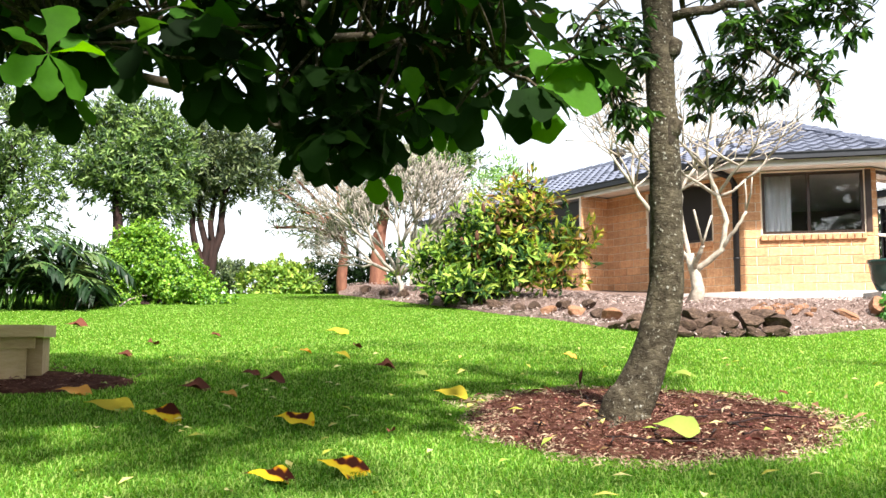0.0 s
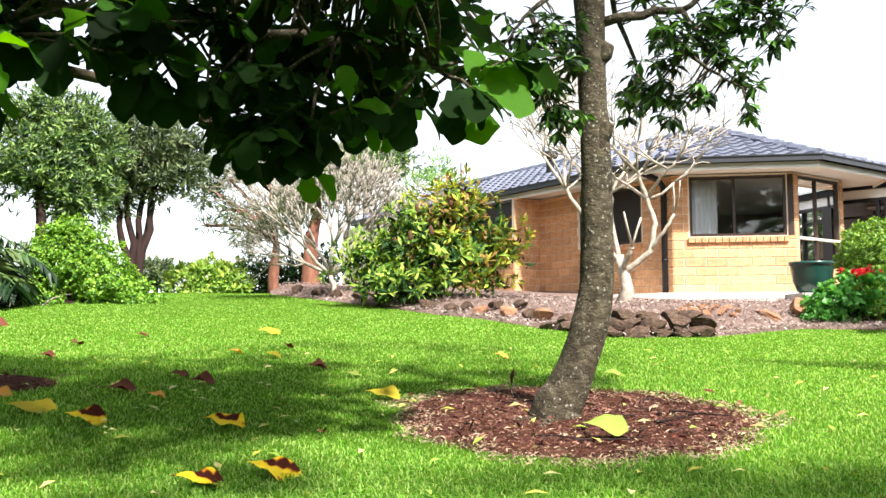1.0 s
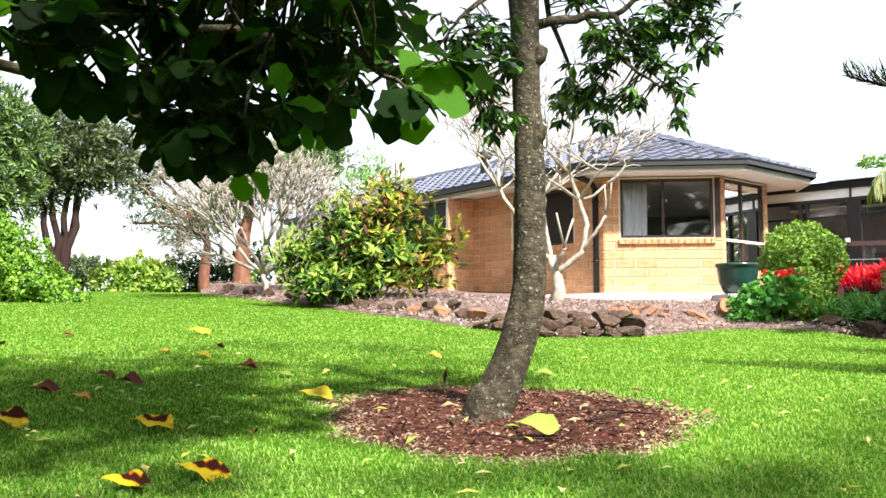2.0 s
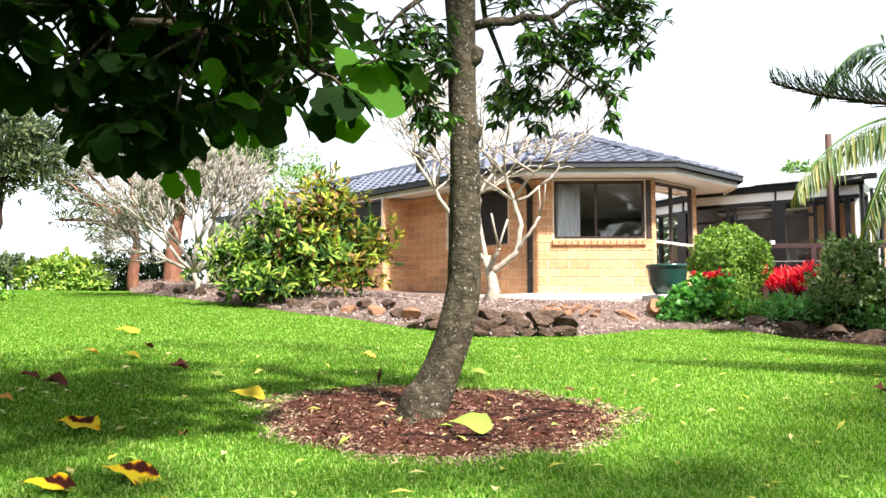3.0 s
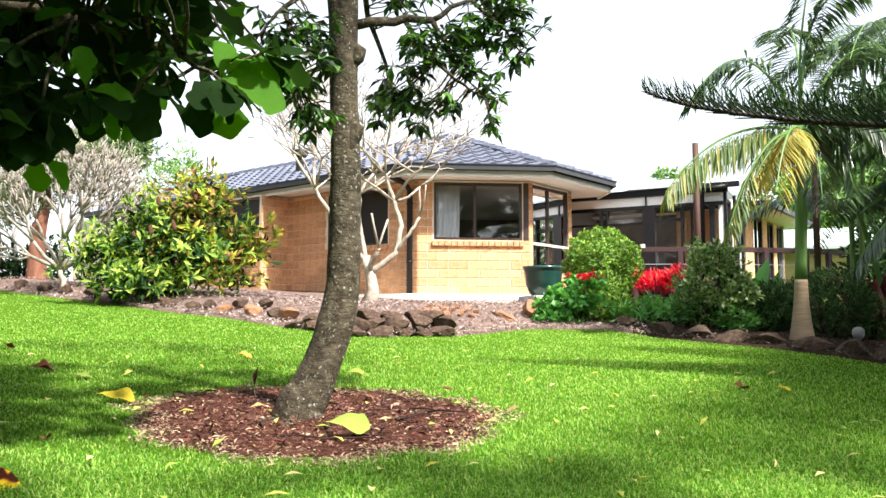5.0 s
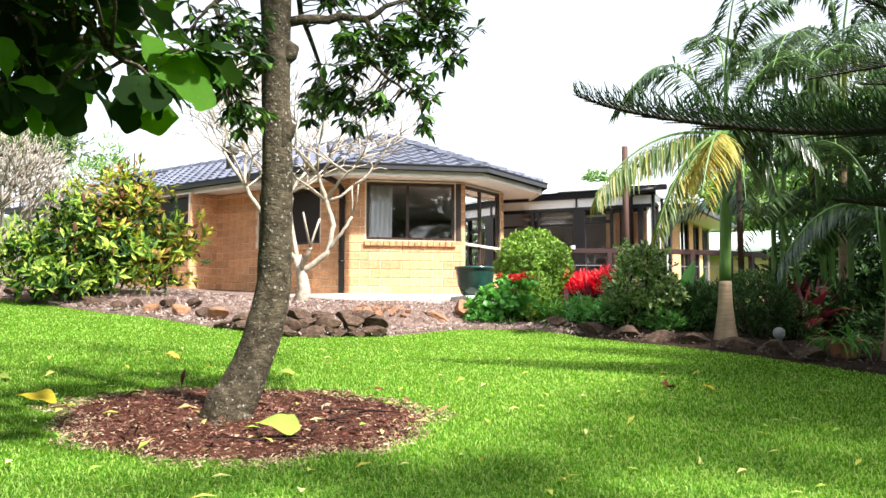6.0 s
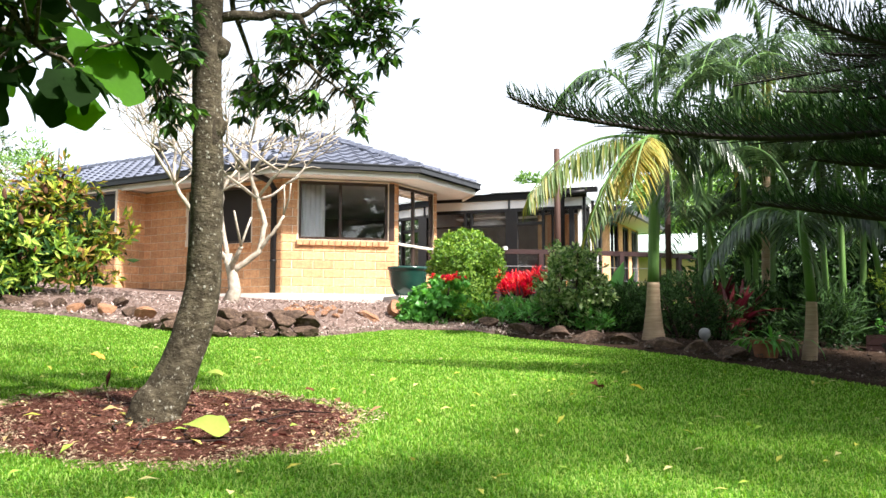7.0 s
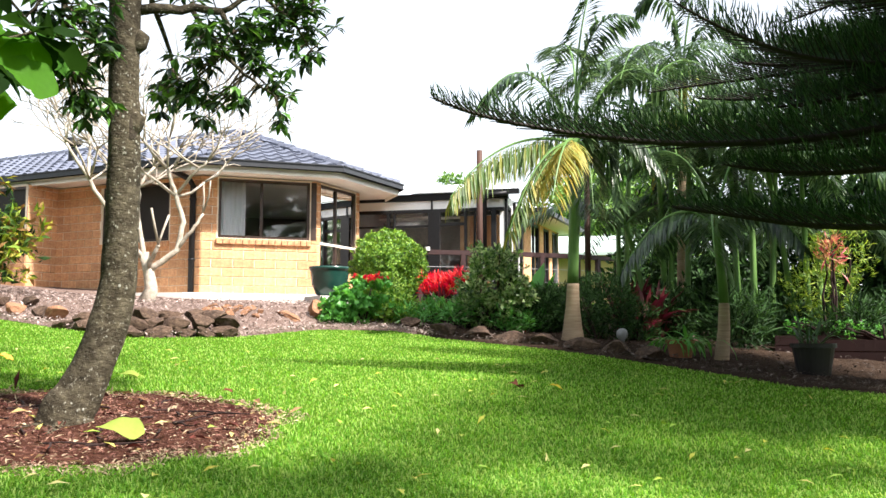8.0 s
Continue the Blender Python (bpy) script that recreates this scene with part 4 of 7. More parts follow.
# unseen upper layers of the same crown, over the tripod, added to cast shade
high = at(-33, 5.4, 3.2)
limb(b2, fig_top, high, 0.11, 0.08, 0.0, 10)
up_pts = []
for e in ((-3.2, 1.6, 3.9), (-1.6, 3.6, 4.0), (-0.6, 1.2, 4.2), (-2.8, 4.8, 4.4), (1.6, 0.0, 4.3), (3.0, -0.2, 4.4)):
    w = limb(b2, high, e, 0.07, 0.02, 0.06)
    up_pts += [w[i].lerp(w[i + 1], t) for i in range(1, 6) for t in (0, 0.5)]
for k in range(75):
    c = Vector((float(rng.uniform(-3.8, 0.7)), float(rng.uniform(0.3, 4.2)), float(rng.uniform(2.7, 4.6))))
    if c.z < EYE_Z + 0.53 * math.hypot(c.x, c.y):
        continue
    near = min(up_pts, key=lambda q: (q - c).length)
    limb(b2, near, c, 0.012, 0.006, 0.05, 5, n=4)
    for i in range(6):
        t = i * 1.047 + k
        P.append(np.array(c))
        D.append(np.array([math.cos(t), math.sin(t), 0.1 * rng.normal()]))
        U.append(np.array([0, 0, 1.0]) + rng.normal(size=3) * 0.2)
        L.append(0.22 + 0.12 * rng.random())
# more unseen clusters, placed so that their shadows reach the lawn
for k in range(46):
    if k < 14:
        c = Vector((float(rng.uniform(1.7, 3.4)), float(rng.uniform(-0.9, 0.6)), float(rng.uniform(3.7, 4.6))))
    else:
        c = Vector((float(rng.uniform(-3.7, -0.9)), float(rng.uniform(3.0, 5.2)), float(rng.uniform(3.3, 4.5))))
    if c.z < EYE_Z + 0.5 * math.hypot(c.x, c.y):
        continue
    near = min(up_pts, key=lambda q: (q - c).length)
    limb(b2, near, c, 0.012, 0.006, 0.05, 5, n=4)
    for i in range(6):
        t = i * 1.047 + k
        P.append(np.array(c))
        D.append(np.array([math.cos(t), math.sin(t), 0.1 * rng.normal()]))
        U.append(np.array([0, 0, 1.0]) + rng.normal(size=3) * 0.2)
        L.append(0.22 + 0.12 * rng.random())
# lighter leaf copy, its colour standing in for sun through the leaves
sunny = leafy("sunlit_tinted_leaf", [(0.035, 0.115, 0.01), (0.06, 0.18, 0.016), (0.095, 0.24, 0.024)], 0.6, 0.6, 0.08)


def sprig(az, dd, sl, tips):
    """A twig end whose sunlit-tinted leaves reach towards the given bearings."""
    c = sight(az, dd, sl)
    near = min(limb_pts, key=lambda q: (q - c).length)
    limb(b, near, c, 0.009, 0.006, 0.02, 5, n=4)
    for ta, ts in tips:
        dv = sight(ta, dd + float(rng.uniform(-0.06, 0.06)), ts) - c
        a = radians(ta)
        up = np.array([-math.sin(a) * 0.8, -math.cos(a) * 0.8, 0.55]) + rng.normal(size=3) * 0.3
        part("leaf", broad_leaves([np.array(c)], [np.array(dv)], [up], [dv.length * 1.08], 0.05, 0.15), sunny, fig, "leaf coloured light green to look sunlit", smooth=True)


sprig(5.9, 3.55, 0.278, [(9.34, 0.295), (9.5, 0.266), (6.5, 0.221), (5.3, 0.226), (4.3, 0.257), (6.1, 0.322), (7.9, 0.312)])
sprig(-1.74, 3.5, 0.254, [(0.75, 0.259), (-2.0, 0.295), (0.4, 0.222), (-1.0, 0.216)])
sprig(0.3, 3.6, 0.24, [(1.6, 0.226), (0.9, 0.208), (2.0, 0.25)])
sprig(-4.55, 3.6, 0.188, [(-2.4, 0.17), (-2.9, 0.194), (-4.2, 0.155)])
sprig(-23.57, 2.9, 0.288, [(-22.9, 0.343), (-21.0, 0.306), (-21.4, 0.257), (-23.5, 0.25), (-25.6, 0.264), (-25.7, 0.312)])
part("branchwork", b, M["bark"], fig, smooth=True)
part("upper_branchwork", b2, M["bark"], fig, smooth=True)
order = sorted(range(len(P)), key=lambda i: P[i][2] + 0.3 * abs(P[i][1] - 3.7))
crown = part("crown", broad_leaves([P[i] for i in order[280:]], [D[i] for i in order[280:]], [U[i] for i in order[280:]], [L[i] for i in order[280:]]), M["l_fig"], fig, "large leathery leaves coloured dark for shade, some light green for sunlit glow", smooth=True)
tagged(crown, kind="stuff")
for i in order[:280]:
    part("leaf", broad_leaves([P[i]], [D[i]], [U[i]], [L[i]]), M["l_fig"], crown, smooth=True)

# ---------------------------------------------------------------- garden at the back of the lawn
# strappy clump
def strap_clump(name, base, n, L, W, leaf, label, spread=1.0, category="plant"):
    base = Vector(base)
    t_ = thing(name, base, label, category)
    for k in range(n):
        b = Build()
        a, lean = rng.random() * 6.283, (0.25 + 0.75 * rng.random()) * spread
        d = Vector((math.cos(a) * lean, math.sin(a) * lean, 1)).normalized()
        l, w = L * (0.6 + 0.6 * rng.random()), W * (0.7 + 0.6 * rng.random())
        p = base + Vector((rng.normal() * 0.12 * spread * L, rng.normal() * 0.12 * spread * L, -0.02))
        s = d.cross(Vector((0, 0, 1))).normalized()
        o = len(b.v)
        for i in range(6):
            t = i / 5
            ww = w * (0.5 + 1.2 * t) * (1 - t ** 3) + 0.002
            nn = s.cross(d)
            b.v += [tuple(p + s * ww * 0.5), tuple(p - nn * ww * 0.12), tuple(p - s * ww * 0.5)]
            p = p + d * l / 5
            d = (d + Vector((0, 0, -0.32 - 0.2 * t)) * lean).normalized()
        for i in range(5):
            q = o + i * 3
            b.f += [(q, q + 1, q + 4, q + 3), (q + 1, q + 2, q + 5, q + 4)]
        part("leaf", b, leaf, t_)
    return t_


def ginger_clump(base, n, length, label):
    """Arching canes, each with two ranks of long pointed leaves."""
    t_ = thing("ginger_clump", base, label, "plant")
    for k in range(n):
        a = rng.random() * 6.283
        o = Vector((math.cos(a), math.sin(a), 0))
        l = length * (0.7 + 0.5 * rng.random())
        f = Vector(base) + o * (0.25 * rng.random())
        f.z -= 0.03
        reach = 0.35 + 0.6 * rng.random()
        way = [f * (1 - t) ** 2 + (f + o * l * 0.3 * reach + Vector((0, 0, l * 0.95))) * 2 * t * (1 - t) + (f + o * l * reach + Vector((0, 0, l * (0.95 - 0.6 * reach)))) * t * t for t in [i / 15 for i in range(16)]]
        b = Build()
        b.tube(way, [0.012 - 0.0005 * i for i in range(16)], 5)
        cane = part("cane", b, M["palmgreen"], t_, smooth=True)
        P, D, U = [], [], []
        for i in range(3, 16):
            d = (way[i] - way[i - 1]).normalized()
            s = d.cross(Vector((0, 0, 1))).normalized()
            for sg in (-1, 1):
                P.append(tuple(way[i]))
                D.append(tuple(d * 0.6 + s * sg * (0.8 + 0.2 * rng.random()) + Vector((0, 0, -0.25 - 0.35 * rng.random()))))
                U.append((0.2 * rng.normal(), 0.2 * rng.normal(), 1.0))
        b = Build()
        b.leaves(np.array(P), np.array(D), np.array(U), 0.34 + 0.14 * rng.random(len(P)), 0.085, 0.12)
        tagged(part("leaf_spray", b, M["l_strap"], cane), kind="stuff")


for az, d, L in ((-25.8, 14.4, 1.45), (-24.4, 14.9, 1.35), (-23.2, 14.6, 0.95), (-22.4, 14.9, 0.7), (-27.2, 14.6, 1.5), (-25.0, 15.6, 1.6)):
    ginger_clump(at(az, d), 15, L, "arching clump of long pointed dark green leaves")

bushy_tree("bottlebrush_tree", at(-25.5, 18.5), [sight(-25.0, 18.5, 0.12), sight(-26, 18.5, 0.13)],
           [blob(-24.6, 18.5, 0.165, 1.0), blob(-26, 18.5, 0.21, 1.1), blob(-27, 18, 0.14, 1.2), blob(-24.4, 18.8, 0.225, 0.5)], 1250, 12, 0.14, 0.034, M["darkbark"], M["l_bottle"], "olive-green bottlebrush tree with a dense crown")
bushy_tree("bottlebrush_tree", at(-19.4, 16.4), [sight(-19.6, 16.4, 0.15), sight(-18.4, 16.6, 0.13)],
           [blob(-19.2, 16.6, 0.215, 0.75), blob(-20.6, 16.6, 0.18, 0.7), blob(-17.6, 16.6, 0.20, 0.75), blob(-19.0, 16.4, 0.172, 0.62), blob(-17.2, 16.6, 0.15, 0.6),
            blob(-16.4, 16.7, 0.185, 0.45), blob(-17.9, 16.3, 0.138, 0.4)], 1600, 12, 0.14, 0.034, M["darkbark"], M["l_bottle"], "bottlebrush tree with a lumpy olive crown above ivy")
bushy_tree("red_stemmed_tree", at(-14.2, 18.0), [sight(-15.5, 18, 0.145), sight(-15.0, 18, 0.15), sight(-13.9, 18, 0.155), sight(-13.0, 18, 0.17), sight(-13.3, 18.3, 0.17)],
           [blob(-15.4, 18, 0.18, 0.65), blob(-14.0, 18, 0.205, 0.7), blob(-12.4, 18, 0.20, 0.65), blob(-13.2, 18, 0.17, 0.5), blob(-11.6, 18, 0.185, 0.42), blob(-15.2, 18, 0.15, 0.4)], 1300, 9, 0.16, 0.038, M["darkbark"], M["l_grey"], "tree with several curving dark red stems", r=0.085)

# ivy mound
shrub("ivy_mound", at(-17.0, 15.7), [blob(-18.6, 15.9, 0.075, 0.45, 0.5, 0.55), blob(-17.5, 15.8, 0.078, 0.5, 0.55, 0.6), blob(-16.5, 15.8, 0.064, 0.5, 0.55, 0.52), blob(-15.5, 15.7, 0.052, 0.45, 0.5, 0.42), blob(-14.5, 15.7, 0.041, 0.42, 0.4, 0.28), blob(-13.6, 15.7, 0.034, 0.35, 0.4, 0.16),
      blob(-18.4, 15.9, 0.096, 0.24, 0.3, 0.26), blob(-17.6, 15.9, 0.098, 0.26, 0.3, 0.28), blob(-19.6, 15.6, 0.04, 0.4, 0.4, 0.22), blob(-20.6, 15.5, 0.034, 0.26, 0.3, 0.13)],
      7400, 5, 0.05, 0.042, M["l_ivy"], "mound of bright green ivy round the tree", "ivy", shell=0.72, up=0.3, lump=0.3)
b = Build()
for k in range(60):
    az = rng.uniform(-22.5, -19.0)
    p = at(az, rng.uniform(14.9, 16.2))
    d = unit(1)[0] * 0.4
    limb(b, p, p + Vector((d[0], d[1], 0.1 + 0.3 * abs(d[2]))), 0.014, 0.006, 0.1, 5, n=4)
solo("brush_pile", b, M["chip"], at(-21, 15.5), "low pile of dry twigs and pruned branches", "twigs", kind="stuff")
shrub("leafy_weeds", at(-21, 15.6), [blob(-21.6, 15.8, 0.055, 0.4, 0.4, 0.35), blob(-20.4, 15.8, 0.07, 0.3, 0.4, 0.45)], 160, 6, 0.13, 0.04, M["l_strap"], "straggly green weeds beside the brush pile", "weeds")

# hedges and far trees
shrub("yellow_green_hedge", at(-10.0, 19.4), [blob(-11.1, 19.4, 0.058, 0.5, 0.5, 0.42), blob(-9.9, 19.4, 0.062, 0.55, 0.5, 0.45), blob(-8.8, 19.4, 0.058, 0.45, 0.5, 0.4)], 800, 7, 0.12, 0.05, M["l_hedge"], "rounded yellow-green hedge shrub", "hedge")
shrub("dark_hedge", at(-6.6, 20.6), [blob(-7.6, 20.6, 0.06, 0.5, 0.5, 0.6), blob(-6.3, 20.6, 0.06, 0.5, 0.5, 0.6), blob(-5.0, 20.6, 0.06, 0.5, 0.5, 0.55), blob(-3.6, 20.8, 0.07, 0.5, 0.5, 0.6)], 800, 7, 0.12, 0.05, M["l_dark"], "dark green hedge behind the trunks", "hedge")
bushy_tree("distant_tree", at(-13.0, 62), [sight(-13, 62, 0.06)], [blob(-13.2, 62, 0.07, 1.2, 1.2, 0.9), blob(-12.6, 62, 0.065, 1.0, 1.0, 0.7)], 500, 6, 0.3, 0.12, M["darkbark"], M["l_grey"], "small rounded tree far beyond the lawn", r=0.2)
bushy_tree("gum_tree", at(-6.2, 18.9), [sight(-6.15, 18.9, 0.105)], [blob(-7.6, 18.9, 0.115, 0.5, 0.6, 0.3), blob(-6.2, 18.9, 0.13, 0.6, 0.6, 0.35), blob(-8.6, 19.2, 0.135, 0.35, 0.5, 0.25), blob(-10.4, 19.6, 0.155, 0.45, 0.6, 0.35), blob(-9.6, 19.8, 0.175, 0.6, 0.6, 0.4), blob(-10.2, 19.6, 0.118, 0.18, 0.3, 0.14), blob(-7, 19.6, 0.19, 1.0, 0.8, 0.6)],
           750, 7, 0.17, 0.03, M["orangebark"], M["l_grey"], "gum tree with a smooth orange trunk", shell=0.3, r=0.13)
bushy_tree("gum_tree", at(-4.1, 19.3), [sight(-4.05, 19.3, 0.115), sight(-3.7, 19.3, 0.15)], [blob(-4.6, 19.3, 0.145, 0.6, 0.6, 0.4), blob(-3.2, 19.3, 0.16, 0.6, 0.6, 0.4)], 350, 7, 0.16, 0.03, M["orangebark"], M["l_grey"], "gum tree with a peeling brown trunk", shell=0.3, r=0.18)
bushy_tree("slim_tree", at(-5.0, 21.0), [sight(-5.0, 21, 0.15)], [blob(-5.0, 21, 0.15, 0.5, 0.5, 0.4)], 150, 7, 0.15, 0.03, M["grey"], M["l_grey"], "slim grey-trunked sapling among gums", r=0.07)
bushy_tree("gum_tree", at(-0.5, 27), [sight(-0.6, 27, 0.16)], [blob(-2.2, 27, 0.19, 1.0, 1, 0.5), blob(-0.8, 27, 0.205, 1.1, 1, 0.55), blob(0.8, 27, 0.195, 0.9, 1, 0.5)], 650, 7, 0.24, 0.045, M["greybranch"], M["l_bottle"], "tall gum tree rising behind the garden", shell=0.3, r=0.15)
bushy_tree("gum_tree", at(3.5, 34), [sight(3.4, 34, 0.15)], [blob(2.6, 34, 0.165, 0.8, 1, 0.8), blob(3.9, 34, 0.175, 0.6, 1, 0.9), blob(5.0, 34, 0.155, 0.5, 1, 0.6)], 260, 6, 0.26, 0.06, M["greybranch"], M["l_far"], "slender light green tree behind the house", shell=0.3, r=0.12)


# bare frangipanis
def frangipani(base, starts, depth, bark, label, split, angle, shrink, length, r, lift, thin):
    t = thing("frangipani_tree", base, label, "tree")
    b, tips = Build(), []
    base = Vector(base)
    trunk_top = base + Vector(starts[0])
    limb(b, base - Vector((0, 0, 0.1)), trunk_top, r * 1.5, r * 1.15, 0.0, 10)
    part("trunk", b, bark, t, smooth=True)
    b = Build()
    for s in starts[1:]:
        fork(b, tips, trunk_top, Vector(s[:3]), length * s[3], r, depth, split, angle, shrink, lift, 6, 0.14, thin)
    part("branchwork", b, bark, t, "bare stubby forked branches", smooth=True)
    return t, tips


frangipani(on_bed(-2.4, 15.9), [(-0.1, 0, 0.35), (-1.3, -0.2, 0.9, 1.25), (-0.7, 0.5, 1.1, 1.1), (0.1, -0.5, 1.3, 1.2), (0.8, 0.2, 1.2, 1.15), (-0.2, 0.6, 1.4, 1.1), (1.1, -0.3, 1.2, 1.15), (-1.3, 0.3, 0.6, 1.15), (1.3, 0.3, 0.8, 1.0)], 5, M["greybranch"],
           "leafless frangipani with a dense dome of grey branches", (3, 3), 0.42, 0.8, 0.48, 0.034, 0.08, 0.70)


def pale_frangipani(base, d, trunk_way, limbs_):
    """Thick pale stem and hand-placed elbows; twigs fork off their ends."""
    t = thing("frangipani_tree", base, "leafless frangipani with thick pale forked branches", "tree")
    b = Build()
    pts = [Vector(base) - Vector((0, 0, 0.08))] + [sight(a, d, q) for a, q in trunk_way]
    b.tube(pts, [0.12, 0.085, 0.072, 0.062][:len(pts)], 14, 0.14)
    part("trunk", b, M["palebark"], t, smooth=True)
    tw, tips = Build(), []
    for way, r0, r1, depth in limbs_:
        b = Build()
        q = [sight(a, d + off, sl) for a, sl, off in way]
        fine_ = [q[i].lerp(q[i + 1], k / 4) for i in range(len(q) - 1) for k in range(4)] + [q[-1]]
        m = len(fine_)
        b.tube([p + Vector(rng.normal(size=3)) * 0.006 for p in fine_], [(r0 + (r1 - r0) * i / (m - 1)) * 0.82 for i in range(m)], 9, 0.16)
        part("limb", b, M["palebark"], t, smooth=True)
        end = (q[-1] - q[-2]).normalized()
        for k in range(4 if depth > 1 else 2):
            a = rng.random() * 6.28
            fork(tw, tips, q[-1], end + Vector((math.cos(a), math.sin(a), 0.25)) * 0.6, 0.44, r1 * 0.6, depth + (1 if depth > 2 else 0), (2, 3), 0.42, 0.82, 0.07, 5, 0.14, 0.72)
        if depth > 2:
            mid = fine_[m * 2 // 3]
            for k in range(3):
                a = rng.random() * 6.28
                fork(tw, tips, mid, Vector((math.cos(a), math.sin(a), 0.7)), 0.5, r1 * 0.65, depth, (2, 2), 0.44, 0.84, 0.06, 6, 0.14, 0.72)
    tagged(part("twigwork", tw, M["palebark"], t, "bare stubby forked branches", smooth=True), kind="stuff")


pale_frangipani(on_bed(15.0, 12.6), 12.6, [(15.4, 0.052), (15.2, 0.069), (14.9, 0.089)], [
    ([(15.2, 0.069, 0), (16.8, 0.093, -0.1), (17.1, 0.123, -0.1), (16.5, 0.157, 0), (16.1, 0.178, 0)], 0.052, 0.030, 3),
    ([(16.8, 0.095, -0.1), (17.6, 0.113, -0.2), (18.2, 0.132, -0.2)], 0.036, 0.022, 0),
    ([(16.7, 0.152, 0), (17.5, 0.172, -0.2), (18.4, 0.188, -0.3)], 0.028, 0.02, 3),
    ([(14.9, 0.083, 0), (13.6, 0.110, -0.1), (12.6, 0.138, -0.2), (11.5, 0.169, -0.2), (10.4, 0.198, -0.2)], 0.048, 0.022, 3),
    ([(11.7, 0.163, -0.2), (11.7, 0.191, 0.1), (11.6, 0.212, 0.2)], 0.028, 0.02, 3),
    ([(14.9, 0.086, 0), (14.5, 0.123, 0.2), (14.5, 0.157, 0.4), (15.3, 0.179, 0.5)], 0.042, 0.024, 3),
    ([(14.5, 0.14, 0.3), (13.6, 0.17, 0.5), (13.2, 0.195, 0.7)], 0.034, 0.022, 3),
    ([(15.1, 0.071, 0), (15.5, 0.089, -0.2), (15.7, 0.099, -0.25)], 0.04, 0.03, 0)])
# mottled shrub
GREEN_SIDE = [blob(1.0, 13.9, 0.098, 0.5, 0.6, 0.42), blob(3.2, 13.9, 0.09, 0.7, 0.6, 0.55), blob(2.2, 13.9, 0.122, 0.35, 0.5, 0.32), blob(-0.6, 14.0, 0.082, 0.4, 0.4, 0.4), blob(2.0, 13.6, 0.058, 0.42, 0.4, 0.24), blob(5.0, 13.7, 0.085, 0.5, 0.45, 0.35), blob(0.2, 13.8, 0.06, 0.35, 0.4, 0.24)]
GOLD_SIDE = [blob(4.2, 13.9, 0.135, 0.6, 0.6, 0.46), blob(6.4, 13.8, 0.105, 0.6, 0.6, 0.46), blob(8.1, 13.8, 0.10, 0.3, 0.5, 0.26), blob(5.2, 13.9, 0.155, 0.33, 0.4, 0.3), blob(7.1, 13.7, 0.075, 0.3, 0.4, 0.24)]
mottled = shrub("mottled_shrub", on_bed(3.6, 13.9), GREEN_SIDE, 290, 13, 0.17, 0.046, M["l_crotong"], "large green and yellow shrub with brown seed heads", shell=0.5, up=0.5, spread=1.3, lump=0.6)
part("foliage", foliage(GOLD_SIDE, 185, 13, 0.16, 0.05, 0.5, 0.5, 1.3, 0.6), M["l_croton"], mottled, "yellowing leaves tinged with rust")
# dark leaf copies inside, colouring in the shade between the rosettes
part("foliage", foliage([(q[0] + Vector((0, 0.1, -0.06)), q[1] * 0.85, q[2] * 0.8, q[3] * 0.8) for q in GREEN_SIDE + GOLD_SIDE], 260, 8, 0.16, 0.055, 0.3, 0.15, 1.0, 0.4), M["l_dark"], mottled, "inner leaves coloured dark for the shade between rosettes")
part("foliage", foliage([(q[0] + Vector((0, -0.1, -0.02)), q[1], q[2], q[3] * 0.9) for q in GREEN_SIDE[1:4] + GOLD_SIDE], 26, 7, 0.13, 0.045, -0.3, 0.6, 1.0, 0.4), M["d_brown"], mottled, "withered rust-brown leaves")
M["seed"] = surface("brown_seed_head", [(0.025, 0.012, 0.008), (0.08, 0.035, 0.018), (0.17, 0.085, 0.04)], 60, 0.95, 0.8)
for az, sl, dd in ((1.6, 0.138, 13.5), (2.5, 0.142, 13.4), (2.1, 0.112, 13.4), (3.4, 0.118, 13.3), (4.6, 0.15, 13.5), (5.3, 0.158, 13.6), (1.2, 0.105, 13.5)):
    p = sight(az, dd, sl)
    b = Build()
    tilt = Vector((0.25 * math.sin(az * 9), 0.2 * math.cos(az * 7), 1)).normalized()
    b.tube([p + tilt * (0.16 * q - 0.08) for q in (0, 0.12, 0.35, 0.65, 0.88, 1.0)], [0.01, 0.028, 0.034, 0.032, 0.022, 0.008], 9, 0.25)
    part("seed_head", b, M["seed"], mottled, "brown bristly seed head", smooth=True)



# ---------------------------------------------------------------- verandah wing
V0, V1 = sight(28.3, 19.9, 0), sight(36.6, 19.2, 0)
vu = Vector((V1.x - V0.x, V1.y - V0.y, 0)).normalized()
vn = Vector((vu.y, -vu.x, 0))
vl = Vector((V1.x - V0.x, V1.y - V0.y, 0)).length


def vp(s, out, z):
    """Verandah plan: metres along, metres outwards, absolute height."""
    return Vector((V0.x, V0.y, 0)) + vu * s + vn * out + Vector((0, 0, z))


def along(az):
    """Metres along the verandah front at which a bearing from the tripod meets it."""
    a = radians(az)
    return (math.cos(a) * V0.x - math.sin(a) * V0.y) / (math.sin(a) * vu.y - math.cos(a) * vu.x)


def vbox(b, s0, s1, o0, o1, z0, z1):
    b.box(vp(s0, o0, z0), vu * (s1 - s0), vn * (o1 - o0), Vector((0, 0, z1 - z0)))


def sealed(name, boxes, material, parent, label=""):
    b = Build()
    for q in boxes:
        vbox(b, *q)
    return part(name, b, material, parent, label)


